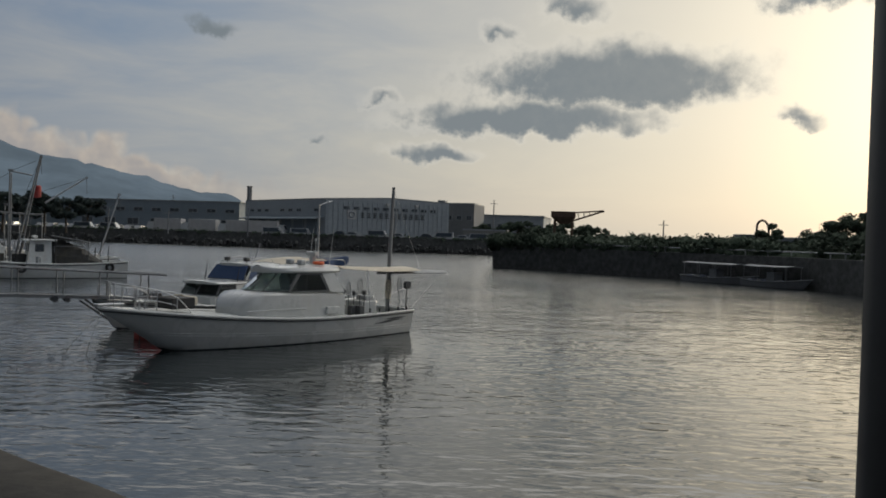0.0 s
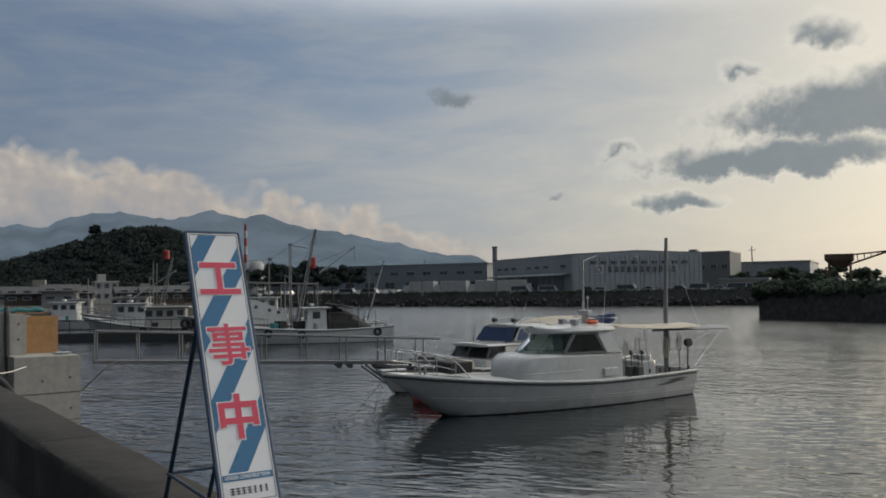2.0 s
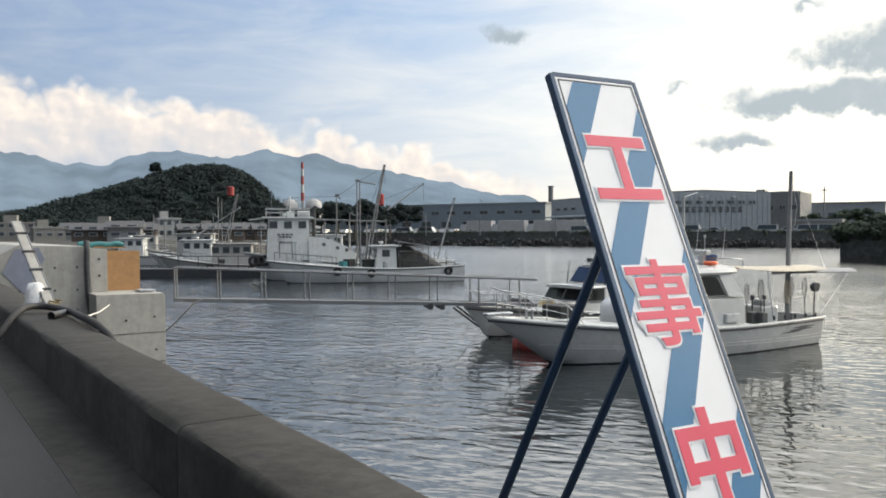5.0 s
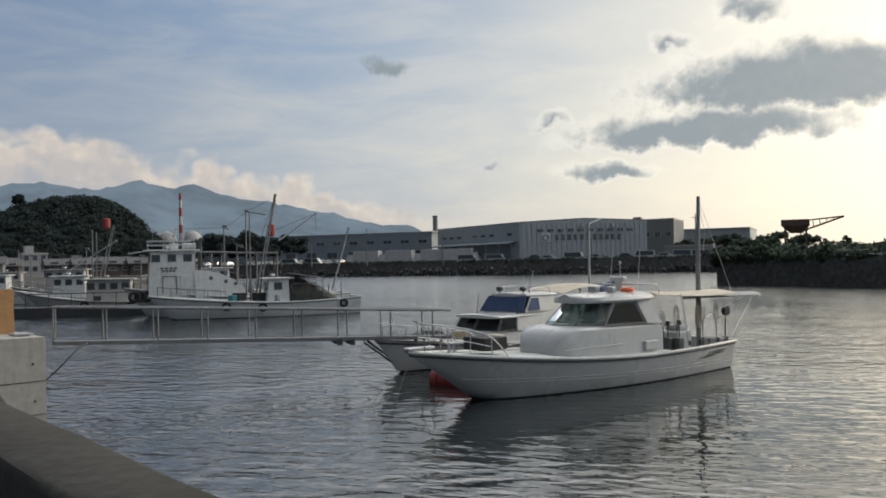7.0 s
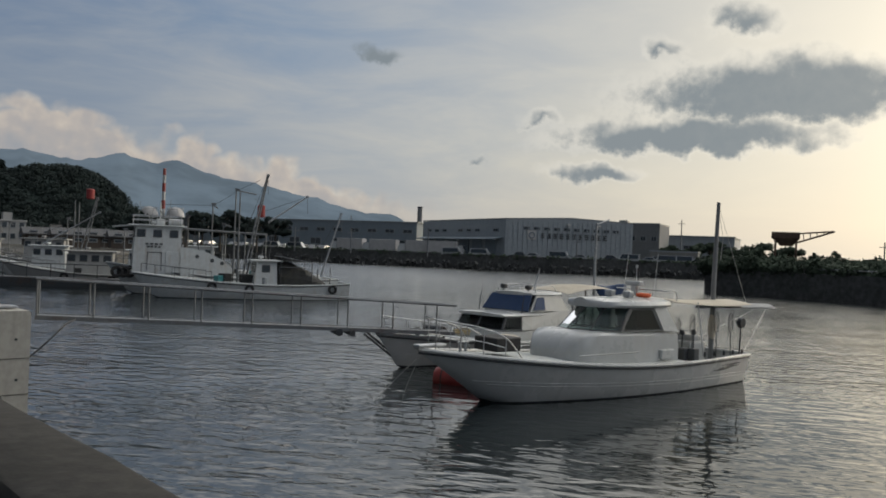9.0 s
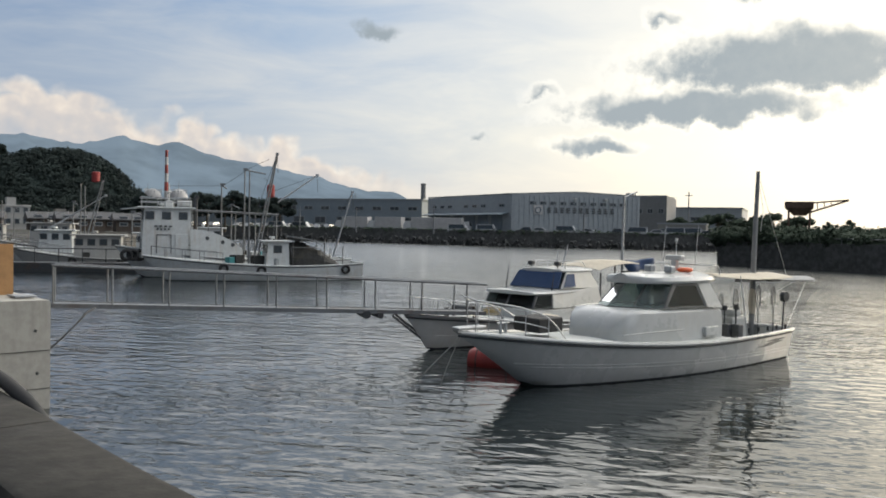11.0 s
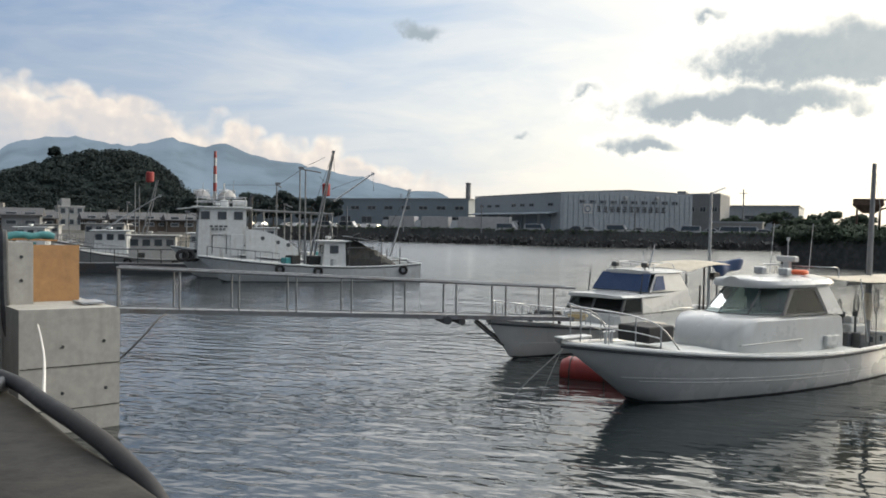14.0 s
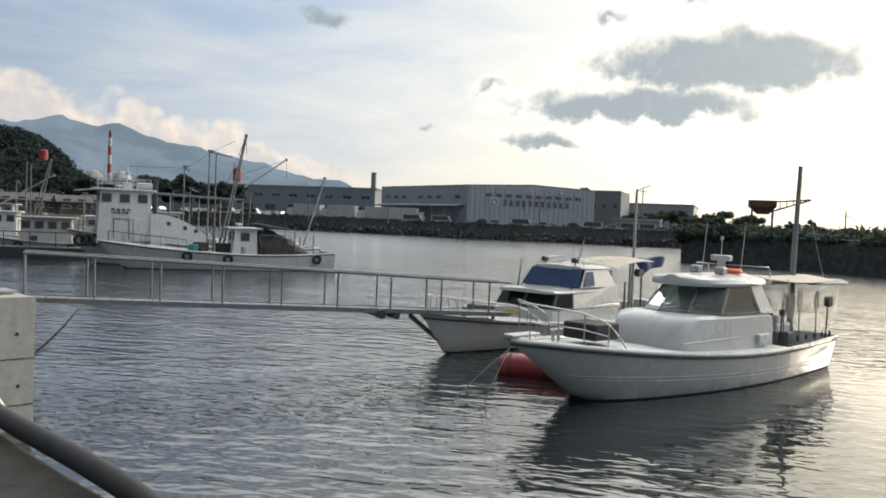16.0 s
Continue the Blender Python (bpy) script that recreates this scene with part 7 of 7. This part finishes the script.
def trawler_fittings():
    """Visor, side deck lockers, rails, ladder and name bars of the tall trawler."""
    t = [ob for ob in scene.objects if ob.parent is None and ob.get("label", "").startswith("white trawler")][0]
    bm = bmesh.new()
    slab(bm, [(12.5, -1.4, 4.12), (13.7, -1.2, 3.98), (13.7, 1.2, 3.98), (12.5, 1.4, 4.12)], 0.06)
    part("visor", bm, WHITE_PAINT, t)
    for x, z, w in ((11.4, 3.05, 0.9), (11.4, 2.88, 0.7)):
        for i in range(4):
            bm = bmesh.new()
            box(bm, (x - 0.45 * w + 0.3 * w * i, 1.27, z), (0.2 * w, 0.02, 0.1))
            part("name_bar", bm, GREY_TRIM, t)
    for z in (4.5, 4.75):
        bm = bmesh.new()
        tube(bm, [(9.8, 1.2, z), (12.6, 1.2, z), (12.6, -1.2, z), (9.8, -1.2, z)], 0.025, 6)
        part("roof_rail", bm, GALV, t)
    for x in (9.9, 10.8, 11.7, 12.6):
        bm = bmesh.new()
        tube(bm, [(x, 1.2, 4.15), (x, 1.2, 4.78)], 0.025, 6)
        part("rail_post", bm, GALV, t)
    bm = bmesh.new()
    box(bm, (11.0, 0, 4.4), (0.5, 0.5, 0.4), bevel=0.06)
    tube(bm, [(11.0, 0, 4.6), (11.0, 0, 5.6)], 0.04, 8)
    box(bm, (11.0, 0, 5.1), (0.14, 1.1, 0.12), bevel=0.03)
    part("radar_mast", bm, WHITE_PAINT, t)
    bm = bmesh.new()
    tube(bm, [(9.7, 1.05, 4.05), (4.6, 1.05, 3.9)], 0.05, 6)
    tube(bm, [(9.7, -1.05, 4.05), (4.6, -1.05, 3.9)], 0.05, 6)
    part("awning_spar", bm, GALV_DARK, t)
    for x in (8.8, 7.2, 6.0, 4.7):
        bm = bmesh.new()
        tube(bm, [(x, 1.05, 1.0), (x, 1.05, 4.0)], 0.035, 6)
        part("spar_post", bm, GALV_DARK, t)
    bm = bmesh.new()
    tube(bm, [(9.75, 0.75, 4.4), (10.55, 0.75, 4.4)], 0.2, 14)
    part("raft_canister", bm, WHITE_PAINT, t, "white life raft canister", smooth=True)
    bm = bmesh.new()
    tube(bm, [(9.4, -0.4, 2.6), (9.4, -0.4, 4.75), (9.25, -0.4, 4.95)], 0.13, 12)
    part("exhaust_pipe", bm, DARK_STEEL, t, smooth=True)
    bm = bmesh.new()
    for y in (-0.2, 0.2):
        tube(bm, [(9.72, y, 1.3), (9.72, y, 4.2)], 0.022, 5)
    for i in range(9):
        tube(bm, [(9.72, -0.2, 1.5 + 0.3 * i), (9.72, 0.2, 1.5 + 0.3 * i)], 0.016, 5)
    part("ladder", bm, GALV_DARK, t)
    bm = bmesh.new()
    for a, b in (((10.95, 1.262, 1.45), (10.95, 1.262, 2.55)), ((11.75, 1.255, 1.45), (11.75, 1.255, 2.55)), ((10.95, 1.255, 2.55), (11.75, 1.255, 2.55))):
        tube(bm, [a, b], 0.022, 5)
    part("door_frame", bm, GREY_TRIM, t)
    for x in (8.9, 8.0, 7.4):
        bm = bmesh.new()
        tube(bm, [(x, 1.36, 2.0 + 0.25 * (x - 7.4)), (x, 1.44, 2.0 + 0.25 * (x - 7.4))], 0.12, 14)
        part("porthole", bm, GREY_TRIM, t)
    for i in range(3):
        bm = bmesh.new()
        ring(bm, (13.4 - 0.35 * i, 1.25 - 0.12 * i, 1.35), 0.26, 0.11, "Y", 16, 7)
        part("tyre_fender", bm, BLACK_RUBBER, t, "black tyre fender", smooth=True)
    bm = bmesh.new()
    tube(bm, [(6.5, 0, 6.55), (7.9, 0, 5.55)], 0.012, 5)
    tube(bm, [(7.9, 0, 5.6), (11.0, 0, 5.5)], 0.012, 5)
    tube(bm, [(6.5, 0, 6.6), (5.0, 0, 7.4)], 0.012, 5)
    part("stay_wire", bm, DARK_STEEL, t)


def build_fishing_boats():
    ta = Vector((-0.78323, -0.62174, 0))
    turn = math.degrees(math.atan2(ta.y, ta.x))
    away = Vector((-0.5, 0.85, 0)).normalized()
    o = Vector((-22.7, 51.6, 0)) + away * 0.6
    fishing_boat("white working boat with tyre fenders, small cabin and grey tarpaulin", pose(o.x, o.y, 0, 0, 0, turn), 12.5, 3.0, (1.08, 0.9, 1.45),
                 (4.35, 5.75, 0.8, 0.8, 2.25, 1), masts=((6.6, 0.9, 6.35, 0.0),), booms=((1.5, 1.4, 0.35, 5.35, False), (6.2, 1.2, 5.0, 7.45, True)),
                 tyres=(1.1, 6.1, 8.2), tarp=(2.3, 4.2, 2.45), extra=12, seed=3)
    o2 = o + away * 3.4 + ta * 0.3
    fishing_boat("white trawler with a tall wheelhouse and a curved bulwark", pose(o2.x, o2.y, 0, 0, 0, turn), 14.0, 3.2, (1.2, 1.1, 1.9),
                 (9.8, 12.6, 1.25, 1.2, 4.1, 2), masts=((6.5, 1.0, 6.7, 1.3), (7.9, 1.0, 5.7, 0.3)), booms=((4.4, 4.7, 1.9, 6.5, False),),
                 bulwark=(6.8, 1.75, 9.85, 2.9), extra=10, flag=(4.9, 5.4, 0.24, 0.8), seed=7)
    trawler_fittings()
    spots = (("white fishing boat with a red float in its rigging", (-43.5, 60.5), 209, 11.0, 2.8, (1.0, 0.85, 1.5), (5.6, 8.0, 0.95, 0.8, 2.5, 1), ((5.2, 0.8, 6.2, 0.0), (4.9, 0.8, 6.0, 0.0)), ((7.4, 2.7, 3.4, 5.3, False), (4.6, 2.0, 3.6, 6.4, True)), (2.0, 5.0), (4.1, 6.7, 0.3, 0.8)),
             ("white fishing launch with a low cabin at the town quay", (-38.0, 54.6), 212, 10.0, 2.6, (0.9, 0.8, 1.5), (3.0, 6.0, 0.9, 0.8, 2.3, 1), ((2.4, 0.8, 4.0, 0.6),), (), (3.0, 6.0), None),
             ("grey-white launch with a raised bow beside the pontoon", (-38.5, 62.5), 208, 10.5, 2.7, (0.9, 0.8, 1.6), (3.8, 6.4, 0.85, 0.8, 2.4, 1), ((3.4, 0.8, 4.2, 0.0),), (), (2.5, 5.5), None),
             ("white boat with a flying bridge farther along the quay", (-52, 68), 207, 10.5, 2.9, (1.1, 0.95, 1.6), (4.0, 7.4, 1.0, 0.9, 3.0, 2), ((4.0, 0.8, 5.0, 0.4),), (), (4.0,), None),
             ("grey-white boat moored in the second row", (-58, 66), 210, 10.0, 2.7, (1.0, 0.85, 1.5), (4.6, 7.0, 0.9, 0.8, 2.6, 1), ((3.8, 0.8, 5.0, 0.0),), (), (), None),
             ("white boat at the far end of the town quay", (-66, 76), 215, 10.0, 2.7, (1.0, 0.85, 1.5), (4.6, 7.2, 0.9, 0.8, 2.8, 1), ((3.8, 0.8, 4.6, 0.4),), (), (), None),
             ("white boat behind the trawler at the yard steps", (-33.5, 64.0), 210, 11.0, 2.8, (1.0, 0.9, 1.6), (5.0, 7.6, 0.95, 0.8, 2.9, 2), ((4.4, 0.8, 4.8, 0.6),), (), (3.0,), None))
    for i, (label, (x, y), r, long, beam, sheer, cabin, masts, booms, tyres, flag) in enumerate(spots):
        fishing_boat(label, pose(x, y, 0, 0, 0, r), long, beam, sheer, cabin, WHITE_PAINT if i % 2 == 0 else WALL_PALE, masts, booms, tyres, None, None, flag, 9, seed=20 + i, stem=0.88)
    # floating pontoon with a rail between the boats
    t = thing("pontoon", "dark floating pontoon walkway with a low rail", "pontoon", "", pose(-43.6, 48.6, 0, 0, 0, 206))
    bm = bmesh.new()
    box(bm, (0, 0, 0.25), (18, 1.6, 0.7), bevel=0.05)
    part("deck", bm, DARK_STEEL, t)
    for i in range(13):
        bm = bmesh.new()
        tube(bm, [(-8.6 + 1.43 * i, 0.7, 0.6), (-8.6 + 1.43 * i, 0.7, 1.5)], 0.035, 6)
        part("post", bm, DARK_STEEL, t)
    bm = bmesh.new()
    tube(bm, [(-8.7, 0.7, 1.5), (8.7, 0.7, 1.5)], 0.035, 6)
    part("handrail", bm, DARK_STEEL, t)
    for i in range(3):
        bm = bmesh.new()
        ring(bm, (-8.0 - 0.1 * i, 0.9 + 0.1 * i, 0.55 + 0.1 * i), 0.3, 0.13, "Y", 18, 8)
        part("tyre_fender", bm, BLACK_RUBBER, t, smooth=True)
    # moored boats under the wooded pier
    for x, y, r, long in ((18.4, 76.5, -52, 7.5), (22.4, 71.5, -60, 6.5)):
        canopy_boat(pose(x, y, 0, 0, 0, r), long)


def canopy_boat(m, long):
    """A low open work boat under a flat roof on thin posts."""
    t = thing("work_boat", "low open work boat under a flat pale canopy", "boat", "boats under the pier", m)
    h = Hull(long, 2.0, 0.62, 0.5, 0.85, 0.88, 0.35, 0.9, 2.6)
    boat_hull(t, h, WALL_GREY, ANTIFOUL, GREY_TRIM, DECK, (0.0, 0.7), 0.2)
    bm = bmesh.new()
    loft(bm, [[(x, y, z + 0.02 * math.sin(3 * x)) for y, z in ((-0.95, 1.72), (0, 1.8), (0.95, 1.72), (0.95, 1.67), (0, 1.75), (-0.95, 1.67))] for x in (0.3, long * 0.25, long * 0.5, long * 0.74)], cap_a=True, cap_b=True)
    part("canopy", bm, GREY_TARP, t, "flat pale grey canopy")
    for f in (0.06, 0.28, 0.5, 0.72):
        for y in (-0.88, 0.88):
            bm = bmesh.new()
            tube(bm, [(long * f, y, 0.3), (long * f, y, 1.7)], 0.025, 6)
            part("canopy_post", bm, GALV_DARK, t)
    bm = bmesh.new()
    box(bm, (long * 0.42, 0.1, 0.75), (0.8, 1.0, 1.0), bevel=0.06)
    part("engine_casing", bm, WALL_GREY, t)
    for x, y in ((0.8, -0.4), (1.4, 0.5), (long * 0.6, -0.3)):
        bm = bmesh.new()
        box(bm, (x, y, 0.42), (0.6, 0.45, 0.4), bevel=0.04)
        part("fish_crate", bm, BLUE_GREY, t)


build_quay()
build_new_wall()
build_gangway()
build_quay_things()
build_sign()
boat_one()
boat_two()
build_float()
build_fishing_boats()
